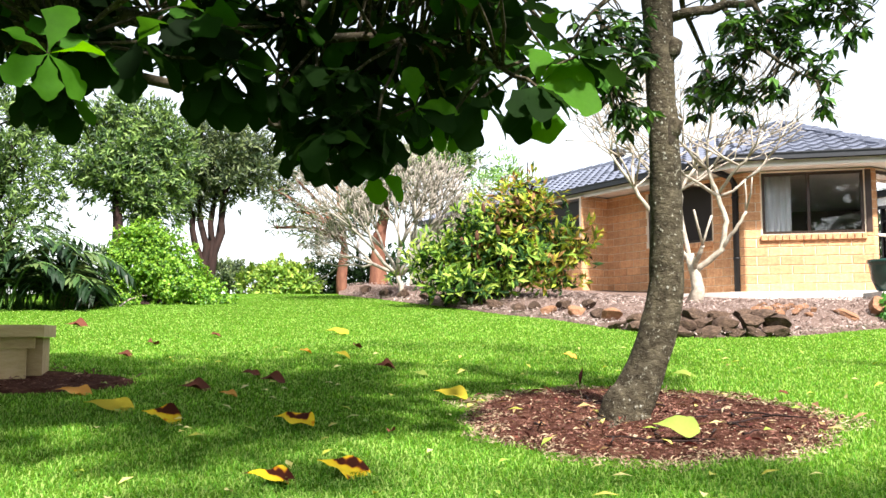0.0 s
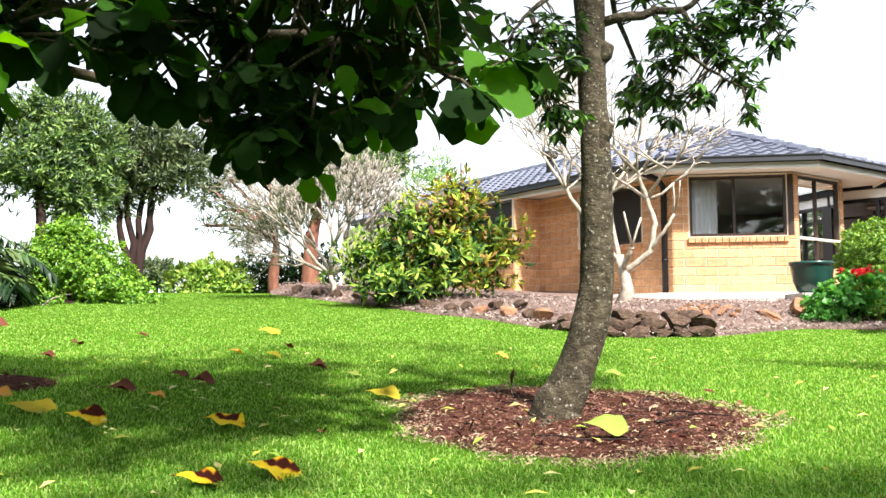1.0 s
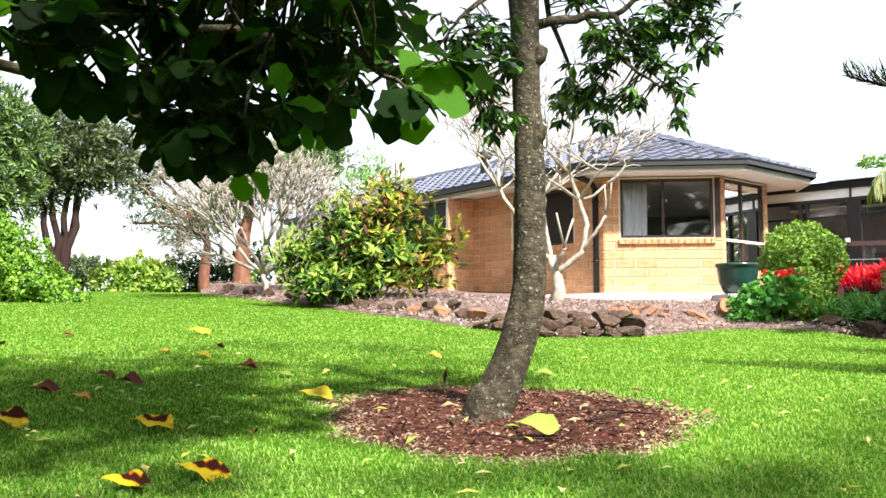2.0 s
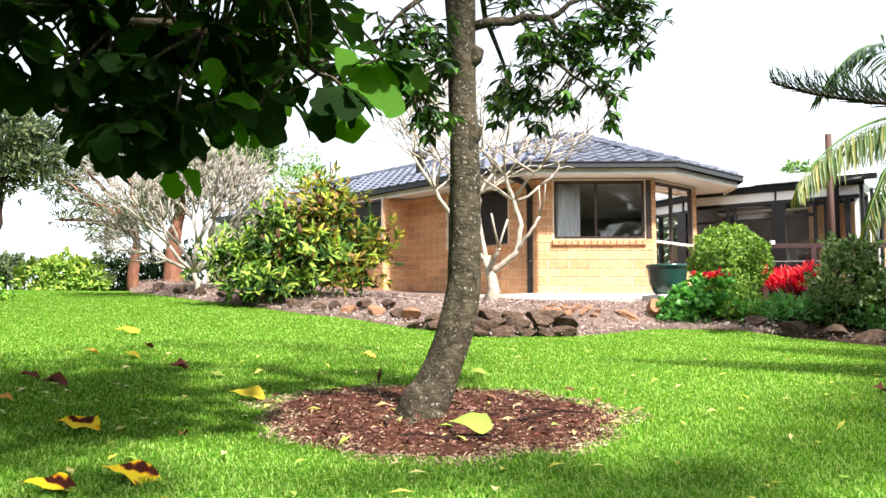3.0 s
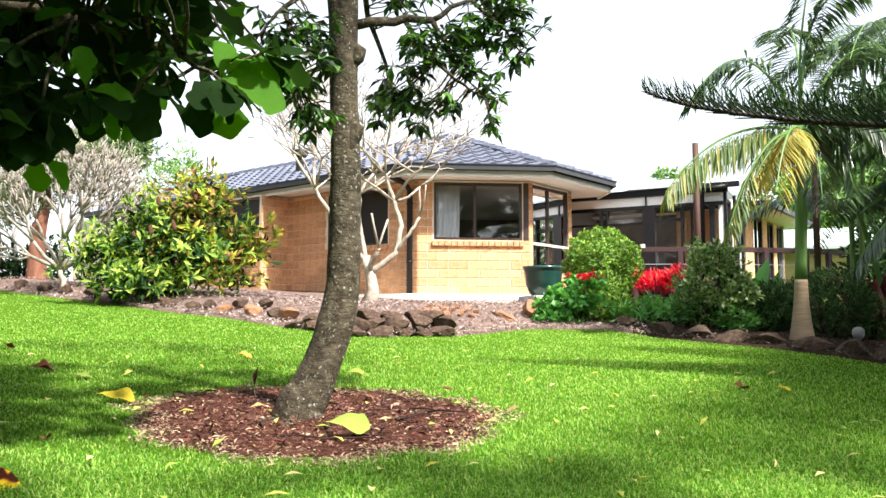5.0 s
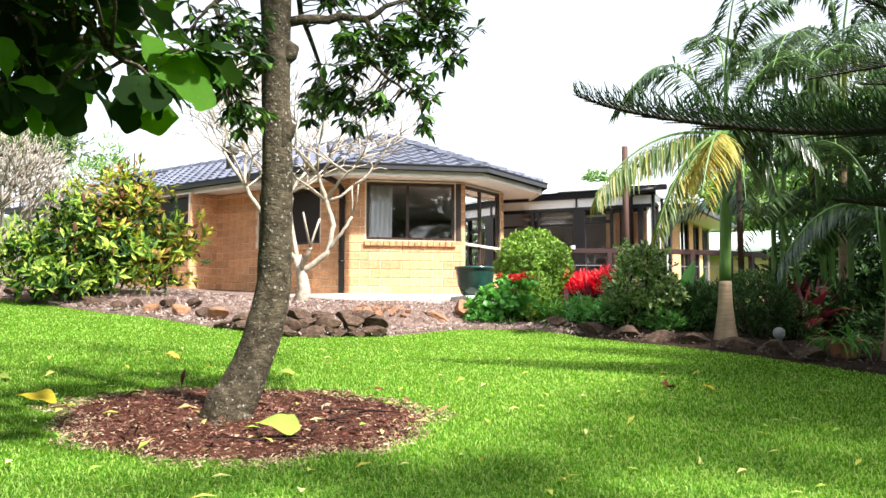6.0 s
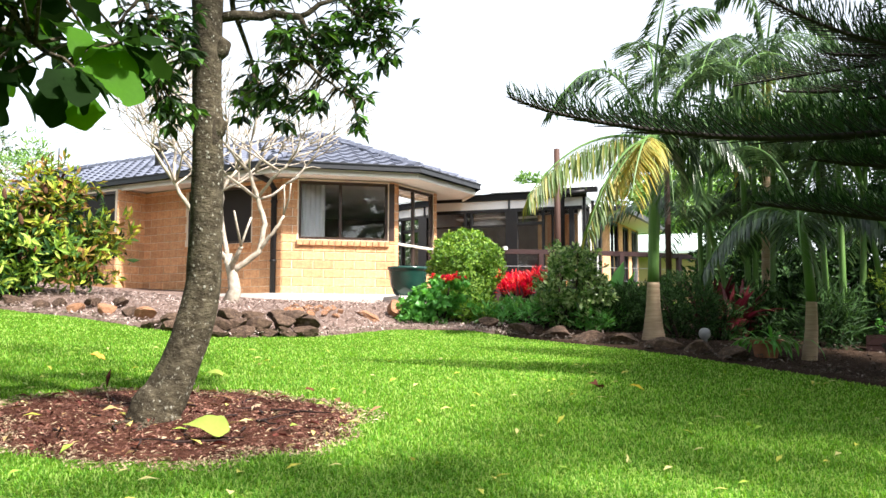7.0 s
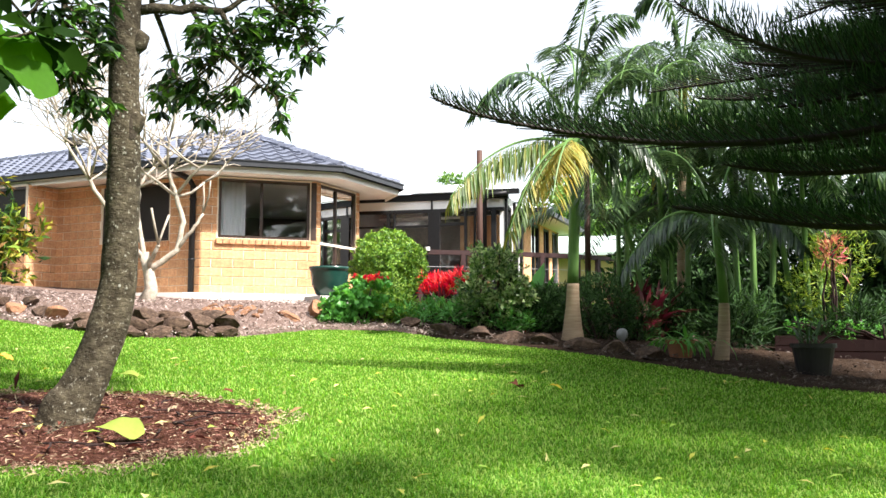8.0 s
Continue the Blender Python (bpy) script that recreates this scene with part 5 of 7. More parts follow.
VF = FLOOR_Z
FZ = EYE_Z + 3.04
wing = thing("verandah_wing", vp(2, -2, VF), "dark-framed glazed verandah wing with a pale metal roof", "verandah")
sealed("beam", [(-0.6, vl + 0.1, -0.05, 0.06, FZ - 0.10, FZ + 0.04)], M["black"], wing)
sealed("pelmet", [(-0.6, vl, -0.04, 0.02, FZ - 0.28, FZ - 0.104)], M["white"], wing, "white painted pelmet board")
sealed("rail_head", [(-0.6, vl, -0.05, 0.04, FZ - 0.35, FZ - 0.284)], M["black"], wing)
for a0, a1 in ((29.37, 29.5), (29.76, 29.86), (31.93, 32.65), (34.16, 34.3), (34.75, 34.85), (35.83, 36.12)):
    sealed("mullion", [(along(a0), along(a1), -0.06, 0.05, VF, FZ - 0.35)], M["black"], wing)
sealed("mullion", [(along(32.1), along(32.2), -0.05, 0.05, FZ - 0.35, FZ - 0.1)], M["black"], wing)
sealed("transom", [(along(32.65), along(34.16), -0.03, 0.03, FZ - 0.64, FZ - 0.58)], M["black"], wing)
sealed("transom", [(-0.6, along(31.93), -0.03, 0.03, FZ - 0.66, FZ - 0.62)], M["black"], wing)
# lattice screen
lat = Build()
l0, l1 = along(29.9), along(31.9)
for k in range(40):
    s = l0 + k * 0.045
    a, c = vp(min(s, l1), -0.02, FZ - 0.62), vp(min(s + 0.22, l1), -0.02, FZ - 0.36)
    for p, q in ((a, c), (vp(min(s + 0.22, l1), -0.028, FZ - 0.62), vp(min(s, l1), -0.028, FZ - 0.36))):
        if s + 0.22 < l1:
            lat.tube([p, q], [0.004, 0.004], 4)
part("lattice", lat, M["grey"], wing, "diamond lattice insect screen")
g = Build()
for s0, s1 in ((-0.55, along(31.93)), (along(32.65), along(35.83))):
    vbox(g, s0, s1, -0.012, -0.006, VF + 0.05, FZ - 0.36)
pane = part("pane", g, M["glass"], wing)
pane.visible_shadow = False
# room behind
M["inner_grey"] = surface("grey_inner_wall", [(0.1, 0.1, 0.105), (0.14, 0.14, 0.145)], 4, 0.9, 0.05)
sealed("back_wall", [(-0.6, vl, -3.1, -3.0, VF, FZ + 0.02)], M["inner_grey"], wing)
SD = 2.2
w, su_, sn_ = wall("side_wall", vp(vl, -0.08, 0), vp(vl, -SD, 0), VF, FZ + 0.02, [(0.3, 1.0, VF + 0.1, VF + 2.05), (1.2, 1.95, VF + 0.1, VF + 2.05)], wing, 0.1, M["white"], "white panelled end wall with dark glazing")
for o in ((0.3, 1.0, VF + 0.1, VF + 2.05), (1.2, 1.95, VF + 0.1, VF + 2.05)):
    window(vp(vl, -0.08, 0), su_, sn_, *o, [], w, M["black"], sill=False)
for o in (-0.07, -1.16, -SD + 0.1):
    sealed("corner_post", [(vl + 0.004, vl + 0.06, o - 0.09, o, VF, FZ - 0.02)], M["black"], wing)

sealed("side_wall", [(-0.6, -0.5, -3.0, -0.08, VF, FZ + 0.02)], M["grey"], wing)
sealed("inner_ceiling", [(-0.5, vl - 0.1, -3.0, -0.06, FZ - 0.02, FZ)], M["white"], wing)
sealed("deck_floor", [(-0.6, vl + 1.2, -0.1, 1.0, VF - 0.1, VF)], M["redtimber"], wing)
sealed("room_floor", [(-0.6, vl, -3.1, -0.104, VF - 0.1, VF)], M["grey"], wing)
dr = sealed("door", [(along(33.0) + 0.1, along(34.2) + 0.28, -2.0, -1.95, VF, VF + 2.05)], M["door"], wing, "varnished timber panel door")
for k in range(2):
    for z in (0.2, 1.1):
        b = Build()
        s = along(33.0) + 0.2 + k * 0.3
        vbox(b, s, s + 0.2, -1.95, -1.93, VF + z, VF + z + 0.75)
        part("panel", b, M["door"], dr)
sealed("inner_wall", [(along(32.65), along(33.0) + 0.09, -2.05, -1.96, VF, FZ - 0.03), (along(34.2) + 0.29, vl - 0.11, -2.05, -1.96, VF, FZ - 0.03), (along(33.0) + 0.09, along(34.2) + 0.29, -2.05, -1.96, VF + 2.06, FZ - 0.03)], surface("ochre_wall", [(0.42, 0.27, 0.13), (0.5, 0.33, 0.17)], 4, 0.8, 0.1), wing, "ochre painted inner wall")
# roofs
b = Build()
q = [vp(-0.9, 0.12, FZ + 0.05), vp(vl + 0.3, 0.12, FZ + 0.05), vp(vl + 0.3, -4.4, FZ + 0.95), vp(-0.9, -4.4, FZ + 0.95)]
b.add(q + [p + Vector((0, 0, 0.03)) for p in q], [(3, 2, 1, 0), (4, 5, 6, 7), (0, 1, 5, 4), (1, 2, 6, 5), (2, 3, 7, 6), (3, 0, 4, 7)])
sheet = part("metal_roof", b, M["metalroof"], wing, "pale ribbed metal roof")
for k in range(28):
    s = -0.85 + k * 0.2
    if s < vl + 0.25:
        e0, e1 = vp(s, 0.12, FZ + 0.085), vp(s, -4.4, FZ + 0.985)
        b = Build()
        b.tube([e0, e1], [0.012, 0.012], 4)
        part("rib", b, M["metalroof"], sheet)
b = Build()
b.tube([vp(vl + 0.1, 0.2, FZ - 0.02), vp(vl - 0.25, 0.22, FZ - 0.05), vp(vl - 0.38, 0.15, FZ - 0.15), vp(vl - 0.38, 0.12, VF)], [0.05] * 4, 8)
part("downpipe", b, M["black"], wing, smooth=True)
b = Build()
vbox(b, vl - 0.5, vl + 0.35, 0.1, 0.22, FZ - 0.03, FZ + 0.07)
part("gutter", b, M["black"], wing)

# end block with a sunlit wall
E0, E1 = vp(vl + 0.02, -SD - 0.02, 0), sight(39.95, 25.0, 0)
E0.z = E1.z = 0
EZ = EYE_Z + 2.86
block = thing("end_block", Vector((E0.x, E0.y, VF)), "brick end wing with a sunlit wall and dark window frames", "house")
eo = [(0.9, 1.7, VF + 0.1, VF + 2.0), (2.1, 2.7, VF + 0.1, VF + 2.0), (3.0, 3.6, VF + 0.5, VF + 2.0)]
w, eu, en = wall("brick_wall", E0, E1, VF - 0.6, EZ, eo, block, material=M["brick"])
for o in eo:
    window(E0, eu, en, *o, [(o[0] + o[1]) / 2], w, M["black"], sill=False)
E2, E3 = E1 - en * 5, E0 - en * 5
for p, q in ((E1, E2), (E2, E3), (E3, E0)):
    wall("rear_wall", p, q, VF - 0.6, EZ, [], block, material=M["inner_grey"])
o4 = [E0 - eu * 0.4 + en * 0.6, E1 + eu * 0.5 + en * 0.6, E2 + eu * 0.5 - en * 0.4, E3 - eu * 0.4 - en * 0.4]
part("soffit", slab_of(o4, EZ, EZ + 0.03), M["white"], block)
b = Build()
b.box(o4[0] + Vector((0, 0, EZ + 0.0)), o4[1] - o4[0], en * 0.1, Vector((0, 0, 0.11)))
b.box(o4[0] + Vector((0, 0, EZ + 0.0)), -en * 2.5, -eu * 0.08, Vector((0, 0, 0.11)))
part("gutter", b, M["gutter"], block)
b = Build()
apx = [(o4[0] + o4[3]) / 2 + eu * 2.4, (o4[1] + o4[2]) / 2 - eu * 2.4]
rz = [Vector((p.x, p.y, EZ + 0.1)) for p in o4]
ax = [Vector((p.x, p.y, EZ + 1.15)) for p in apx]
b.add(rz + ax, [(0, 1, 5, 4), (1, 2, 5), (2, 3, 4, 5), (3, 0, 4)])
part("roof", b, M["metalroof"], block, "pale metal hip roof")

# deck rail
rail = thing("deck_railing", sight(34, 18.2, 0.04), "dark red timber deck railing", "railing")
rp = [sight(31.4, 18.2, 0), sight(36.6, 18.6, 0), sight(41.0, 19.4, 0), sight(43.4, 20.2, 0)]
RT = VF + 0.88
for p, q in zip(rp, rp[1:]):
    p, q = Vector((p.x, p.y, 0)), Vector((q.x, q.y, 0))
    d = (q - p).normalized()
    nn = Vector((d.y, -d.x, 0))
    b = Build()
    b.box(p + Vector((0, 0, RT - 0.02)) - nn * 0.05, q - p, nn * 0.12, Vector((0, 0, 0.09)))
    part("top_rail", b, M["redtimber"], rail)
    b = Build()
    b.box(p + Vector((0, 0, VF + 0.08)), q - p, nn * 0.04, Vector((0, 0, 0.07)))
    part("bottom_rail", b, M["redtimber"], rail)
    k = max(2, round((q - p).length / 1.15))
    for i in range(k + 1):
        c = p + (q - p) * (i / k)
        b = Build()
        b.box(c - d * 0.045 + Vector((0, 0, ground(c.x, c.y) - 0.2)), d * 0.09, nn * 0.09, Vector((0, 0, RT - ground(c.x, c.y) + 0.2)))
        part("post", b, M["redtimber"], rail)
    for z in (0.35, 0.62):
        b = Build()
        b.tube([p + Vector((0, 0, VF + z)), q + Vector((0, 0, VF + z))], [0.006, 0.006], 5)
        part("wire", b, M["grey"], rail)
b = Build()
e = Vector((rp[3].x, rp[3].y, RT + 0.02))
b.tube([e, e + Vector((0.9, -0.6, -0.75))], [0.04, 0.04], 6)
part("stair_rail", b, M["redtimber"], rail)
b = Build()
b.tube([Vector((rp[0].x, rp[0].y, RT + 0.05)) + vu * 0.15, Vector((rp[0].x, rp[0].y, RT + 0.12)) + vu * 0.15], [0.05, 0.05], 10)
part("post_cap", b, M["white"], rail)
# black sheet standing in for the shaded void under the deck
b = Build()
vbox(b, -0.6, vl + 1.2, 0.9, 0.98, VF - 0.75, VF - 0.1)
part("skirt_board", b, M["black"], rail, "black panel standing in for the dark space under the deck")


def pole(az, d, slope, r, label):
    p = on_bed(az, d)
    b = Build()
    top_ = sight(az, d, slope)
    b.tube([p - Vector((0, 0, 0.1)), (p + top_) / 2, top_], [r, r, r * 0.97], 12)
    return solo("timber_pole", b, M["brownpost"], p, label, "post", smooth=True)


pole(35.1, 16.6, 0.206, 0.056, "tall round brown timber pole before the verandah")
pole(41.72, 12.6, 0.19, 0.04, "round brown timber pole behind the palm")

# far shed
sh = thing("distant_shed", sight(41.5, 27, 0.03), "small far building with a pale green metal roof", "shed")
s0, s1 = sight(38.6, 27, 0), sight(44.8, 27, 0)
su = (Vector((s1.x - s0.x, s1.y - s0.y, 0))).normalized()
sn = Vector((su.y, -su.x, 0))
sl = (s1 - s0).length
b = Build()
b.box(Vector((s0.x, s0.y, 1.0)), su * sl, -sn * 2.4, Vector((0, 0, 2.25)))
part("wall", b, surface("shed_wall", [(0.4, 0.3, 0.15), (0.5, 0.4, 0.2)], 4, 0.9, 0.2), sh)
b = Build()
q = [Vector((s0.x, s0.y, 3.2)) + sn * 0.4 - su * 0.3, Vector((s0.x, s0.y, 3.2)) + sn * 0.4 + su * (sl + 0.3)]
q += [q[1] - sn * 2.2 + Vector((0, 0, 0.7)), q[0] - sn * 2.2 + Vector((0, 0, 0.7))]
b.add(q + [p + Vector((0, 0, 0.09)) for p in q], [(3, 2, 1, 0), (4, 5, 6, 7), (0, 1, 5, 4), (1, 2, 6, 5), (2, 3, 7, 6), (3, 0, 4, 7)])
part("roof", b, surface("green_metal_roof", [(0.4, 0.5, 0.46), (0.5, 0.6, 0.56)], 4, 0.4, 0.05), sh)

# ---------------------------------------------------------------- bed by the verandah
# green glazed pot on the slab corner
def lathe(prof, c, sides=28):
    b = Build()
    c = Vector(c)
    b.v = [(c.x + r * math.cos(6.2832 * k / sides), c.y + r * math.sin(6.2832 * k / sides), c.z + z) for r, z in prof for k in range(sides)]
    m = len(prof)
    b.f = [(i * sides + k, i * sides + (k + 1) % sides, (i + 1) * sides + (k + 1) % sides, (i + 1) * sides + k) for i in range(m - 1) for k in range(sides)]
    b.f += [tuple(range(sides - 1, -1, -1)), tuple((m - 1) * sides + k for k in range(sides))]
    return b


pp_ = sight(25.85, 15.0, 0.046)
solo("glazed_pot", lathe([(0.16, 0), (0.22, 0.04), (0.285, 0.2), (0.31, 0.38), (0.315, 0.42), (0.335, 0.43), (0.335, 0.475), (0.295, 0.475), (0.28, 0.42), (0.2, 0.40)], pp_), M["pot"], pp_, "large dark green glazed garden pot", "pot", smooth=True)
st = Build()
st.box(pp_ + Vector((-0.3, -0.3, -0.5)), Vector((0.6, 0, 0)), Vector((0, 0.6, 0)), Vector((0, 0, 0.5)))
solo("pot_footing", st, M["slab"], pp_ - Vector((0, 0, 0.5)), "concrete footing under the green pot", "footing")


def round_leaf_plant(name, base, blobs, n, leaf, label, flowers=None):
    t = shrub(name, base, blobs, n, 4, 0.085, 0.09, leaf, label, "plant", shell=0.7, up=0.9, spread=0.6)
    if flowers:
        for c, rx, ry, rz in flowers:
            for k in range(5):
                o = c + Vector((rng.normal() * rx * 0.5, rng.normal() * ry * 0.5, rng.normal() * rz * 0.6))
                part("flower_head", foliage([(o, 0.03, 0.03, 0.02)], 4, 6, 0.035, 0.026, 0.8, 0.5), M["l_red"], t, "small red flower head")
    return t


round_leaf_plant("geranium_plant", on_bed(28.0, 11.9), [blob(27.0, 11.9, 0.034, 0.30, 0.32, 0.24), blob(28.2, 12.0, 0.044, 0.30, 0.32, 0.24), blob(26.3, 11.8, 0.024, 0.22, 0.25, 0.12)], 330, M["l_geran"], "bright green geranium with small red flowers",
                 [blob(28.0, 12.0, 0.066, 0.2, 0.15, 0.03), blob(28.6, 12.0, 0.068, 0.1, 0.12, 0.03)])
shrub("leafy_shrub", on_bed(29.6, 12.1), [blob(29.4, 12.1, 0.038, 0.34, 0.34, 0.3), blob(30.4, 12.0, 0.025, 0.22, 0.3, 0.16)], 300, 6, 0.075, 0.03, M["l_box"], "soft green leafy shrub beside the geranium")
shrub("clipped_bush", on_bed(29.4, 13.8), [blob(29.4, 13.8, 0.086, 0.50, 0.5, 0.44), blob(28.8, 13.8, 0.075, 0.4, 0.4, 0.38), blob(30.3, 13.8, 0.08, 0.34, 0.4, 0.4), blob(29.5, 13.7, 0.06, 0.4, 0.4, 0.3)], 2300, 6, 0.055, 0.028, M["l_box"], "rounded clipped green bush", shell=0.85, lump=0.06)
shrub("red_bromeliad", on_bed(32.8, 14.6), [blob(32.0, 14.6, 0.060, 0.24, 0.25, 0.10), blob(33.6, 14.6, 0.063, 0.26, 0.25, 0.10), blob(32.8, 14.5, 0.055, 0.36, 0.25, 0.12)], 260, 7, 0.13, 0.026, M["l_red"], "clump of vivid red upright leaves", shell=0.3, up=1.6, spread=0.5)
shrub("round_bush", on_bed(36.0, 12.0), [blob(35.9, 12.0, 0.056, 0.46, 0.46, 0.45), blob(36.2, 12.0, 0.08, 0.3, 0.3, 0.22), blob(34.7, 12.0, 0.04, 0.25, 0.3, 0.22), blob(37.2, 12.0, 0.045, 0.26, 0.3, 0.26)], 800, 6, 0.08, 0.036, leafy("grey_green_gloss_leaf", [(0.04, 0.1, 0.02), (0.1, 0.21, 0.045), (0.22, 0.35, 0.11), (0.42, 0.52, 0.25)], 0.3, 0.35, 0.5), "rounded bush of glossy dark green leaves", shell=0.7)
shrub("fern_bank", on_bed(32.8, 12.0), [(on_bed(a, 11.9 + 0.3 * (i % 2), 0.12), 0.28, 0.28, 0.14) for i, a in enumerate((31.2, 32.2, 33.2, 34.2, 37.0, 38.0))], 420, 6, 0.12, 0.02, M["l_geran"], "low bank of green ferns along the stone edge", "fern", up=1.0)
for az, d, r in ((39.3, 12.2, 0.34), (42.4, 11.5, 0.44), (41.0, 12.4, 0.36)):
    c = on_bed(az, d, r * 0.75)
    shrub("grassy_mound", on_bed(az, d), [(c, r, r, r * 0.95)], 900, 6, 0.09, 0.012, M["l_dark"], "dark fine-leaved rounded mound of foliage", shell=0.85, lump=0.05)
strap_clump("big_leaf_plant", on_bed(38.4, 14.0), 14, 0.9, 0.28, M["l_geran"], "plant with broad paddle-shaped green leaves", 0.7)
strap_clump("maroon_cordyline", on_bed(45.3, 12.2), 36, 0.75, 0.10, M["l_maroon"], "clump of dark maroon strap leaves", 0.8)
strap_clump("maroon_cordyline", on_bed(44.0, 12.8), 30, 0.8, 0.10, M["l_maroon"], "clump of dark maroon strap leaves", 0.8)
strap_clump("maroon_cordyline", on_bed(33.0, 13.6), 20, 0.45, 0.06, M["l_maroon"], "clump of dark maroon strap leaves", 0.9)


# ---------------------------------------------------------------- palms
def bez(p0, p1, p2, n):
    return [p0 * (1 - t) ** 2 + p1 * 2 * t * (1 - t) + p2 * t * t for t in [i / (n - 1) for i in range(n)]]


def frond(parent, p0, p1, p2, leaf, ll=0.55, n=42, droop=0.55, stalk=0.018):
    pts = bez(Vector(p0), Vector(p1), Vector(p2), 14)
    b = Build()
    b.tube(pts, [stalk * (1 - 0.8 * i / 13) + 0.002 for i in range(14)], 6)
    rach = part("frond", b, M["palmgreen"], parent)
    fine = bez(Vector(p0), Vector(p1), Vector(p2), n)
    P, D, U, L = [], [], [], []
    for i in range(3, n):
        t = i / (n - 1)
        d = (fine[i] - fine[i - 1]).normalized()
        s = d.cross(Vector((0, 0, 1)))
        s = s.normalized() if s.length > 0.1 else Vector((1, 0, 0))
        for sg in (-1, 1):
            for j in range(2):
                w = d * 0.45 + s * sg + Vector((0, 0, 0.25 - droop * (1 + 0.5 * rng.random()))) + Vector(rng.normal(size=3)) * 0.07
                P.append(fine[i].lerp(fine[i - 1], 0.5 * j))
                D.append(w)
                U.append((0, 0, 1))
                L.append(ll * (0.35 + 0.65 * math.sin(math.pi * (0.12 + 0.8 * t))) * (0.85 + 0.3 * rng.random()))
    b = Build()
    L = np.array(L)
    b.leaves(np.array(P), np.array([tuple(v) for v in D]), np.array(U, dtype=float), L, 0.031, 0.1)
    tagged(part("leaflet_fringe", b, leaf, rach), kind="stuff")
    return rach


def palm(name, base, az, d, prof, crown, fronds, label, ring_to):
    t = thing(name, base, label, "palm tree")
    b, g = Build(), Build()
    pts = [sight(az + da, d, s) for da, s, r in prof]
    pts[0] = Vector(base) - Vector((0, 0, 0.05))
    k = ring_to
    fine, rr = [], []
    for i in range(k):
        for j in range(8):
            fine.append(pts[i].lerp(pts[i + 1], j / 8))
            rr.append((prof[i][2] * (1 - j / 8) + prof[i + 1][2] * j / 8) * (1.03 if j % 2 else 0.985))
    fine.append(pts[k])
    rr.append(prof[k][2])
    b.tube(fine, rr, 20)
    part("trunk", b, M["palmtrunk"], t, "pale ringed trunk", smooth=True)
    g.tube(pts[k:], [q[2] for q in prof[k:]], 16)
    part("crownshaft", g, M["palmgreen"], t, "smooth green crownshaft", smooth=True)
    for f in fronds:
        frond(t, *f)
    return t


D1 = 10.9
c1 = sight(41.1, D1, 0.212)
LP, LG = M["l_palm"], M["l_palmgold"]
palm("bangalow_palm", on_bed(40.75, D1), 40.75, D1, [(0, -0.006, 0.145), (0, 0.012, 0.112), (0.02, 0.035, 0.082), (0.05, 0.06, 0.068), (0.08, 0.078, 0.062), (0.12, 0.10, 0.064), (0.25, 0.15, 0.068), (0.32, 0.185, 0.06), (0.35, 0.212, 0.03)], c1,
     [(c1, sight(41.2, 11.0, 0.37), sight(44.6, 10.8, 0.35), LP, 0.55), (c1, sight(40.9, 11.1, 0.33), sight(42.6, 11.2, 0.41), LP, 0.5), (c1, sight(38.2, 10.8, 0.35), sight(34.9, 10.5, 0.25), LP, 0.55, 46, 0.5),
      (c1, sight(36.6, 10.6, 0.238), sight(33.3, 10.3, 0.155), LPM, 0.55, 44, 1.5), (c1, sight(40.3, 10.3, 0.235), sight(39.6, 10.0, 0.15), LG, 0.5, 36, 1.0), (c1, sight(38.8, 10.4, 0.222), sight(36.9, 10.2, 0.115), LPM, 0.5, 38, 1.2),
      (c1, sight(40.0, 10.5, 0.22), sight(38.4, 10.3, 0.165), LG, 0.45, 32, 1.3), (c1, sight(41.9, 10.8, 0.225), sight(42.1, 10.6, 0.14), LP, 0.5, 38, 0.9),
      (c1, sight(44.0, 11.2, 0.34), sight(46.8, 11.4, 0.26), LP, 0.55), (c1, sight(43.6, 11.0, 0.27), sight(46.2, 11.0, 0.18), LP, 0.55, 42, 0.9), (c1, sight(42.6, 11.5, 0.25), sight(43.8, 11.3, 0.15), LP, 0.5, 38, 0.9), (c1, sight(41.4, 12.0, 0.36), sight(39.6, 12.8, 0.31), LP, 0.5)],
     "tall bangalow palm with arching partly yellowed fronds", 3)
D2 = 11.6
palm("bangalow_palm", on_bed(49.4, D2 - 2.0), 49.4, D2 - 2.0, [(0.15, -0.012, 0.075), (0.2, 0.01, 0.06), (0.25, 0.038, 0.05), (0.15, 0.07, 0.048), (0, 0.10, 0.045), (-0.2, 0.12, 0.03)], sight(49.2, D2 - 2.0, 0.12),
     [(sight(49.2, 9.6, 0.118), sight(49.0, 9.0, 0.155), sight(49.2, 8.8, 0.085), LP, 0.45, 34, 0.8), (sight(49.2, 9.6, 0.118), sight(46.8, 9.5, 0.165), sight(43.8, 9.4, 0.075), LP, 0.45, 34, 0.7), (sight(49.2, 9.6, 0.118), sight(51.5, 9.6, 0.17), sight(54.2, 9.4, 0.095), LP, 0.45, 34, 0.7),
      (sight(49.2, 9.6, 0.118), sight(48.4, 9.8, 0.2), sight(46.2, 10.0, 0.2), LP, 0.45), (sight(49.2, 9.6, 0.118), sight(50.4, 9.8, 0.22), sight(52, 10, 0.21), LP, 0.45), (sight(49.2, 9.6, 0.118), sight(47.4, 10.2, 0.15), sight(45.6, 10.6, 0.09), LP, 0.4)],
     "young bangalow palm with a grey-green crown", 2)


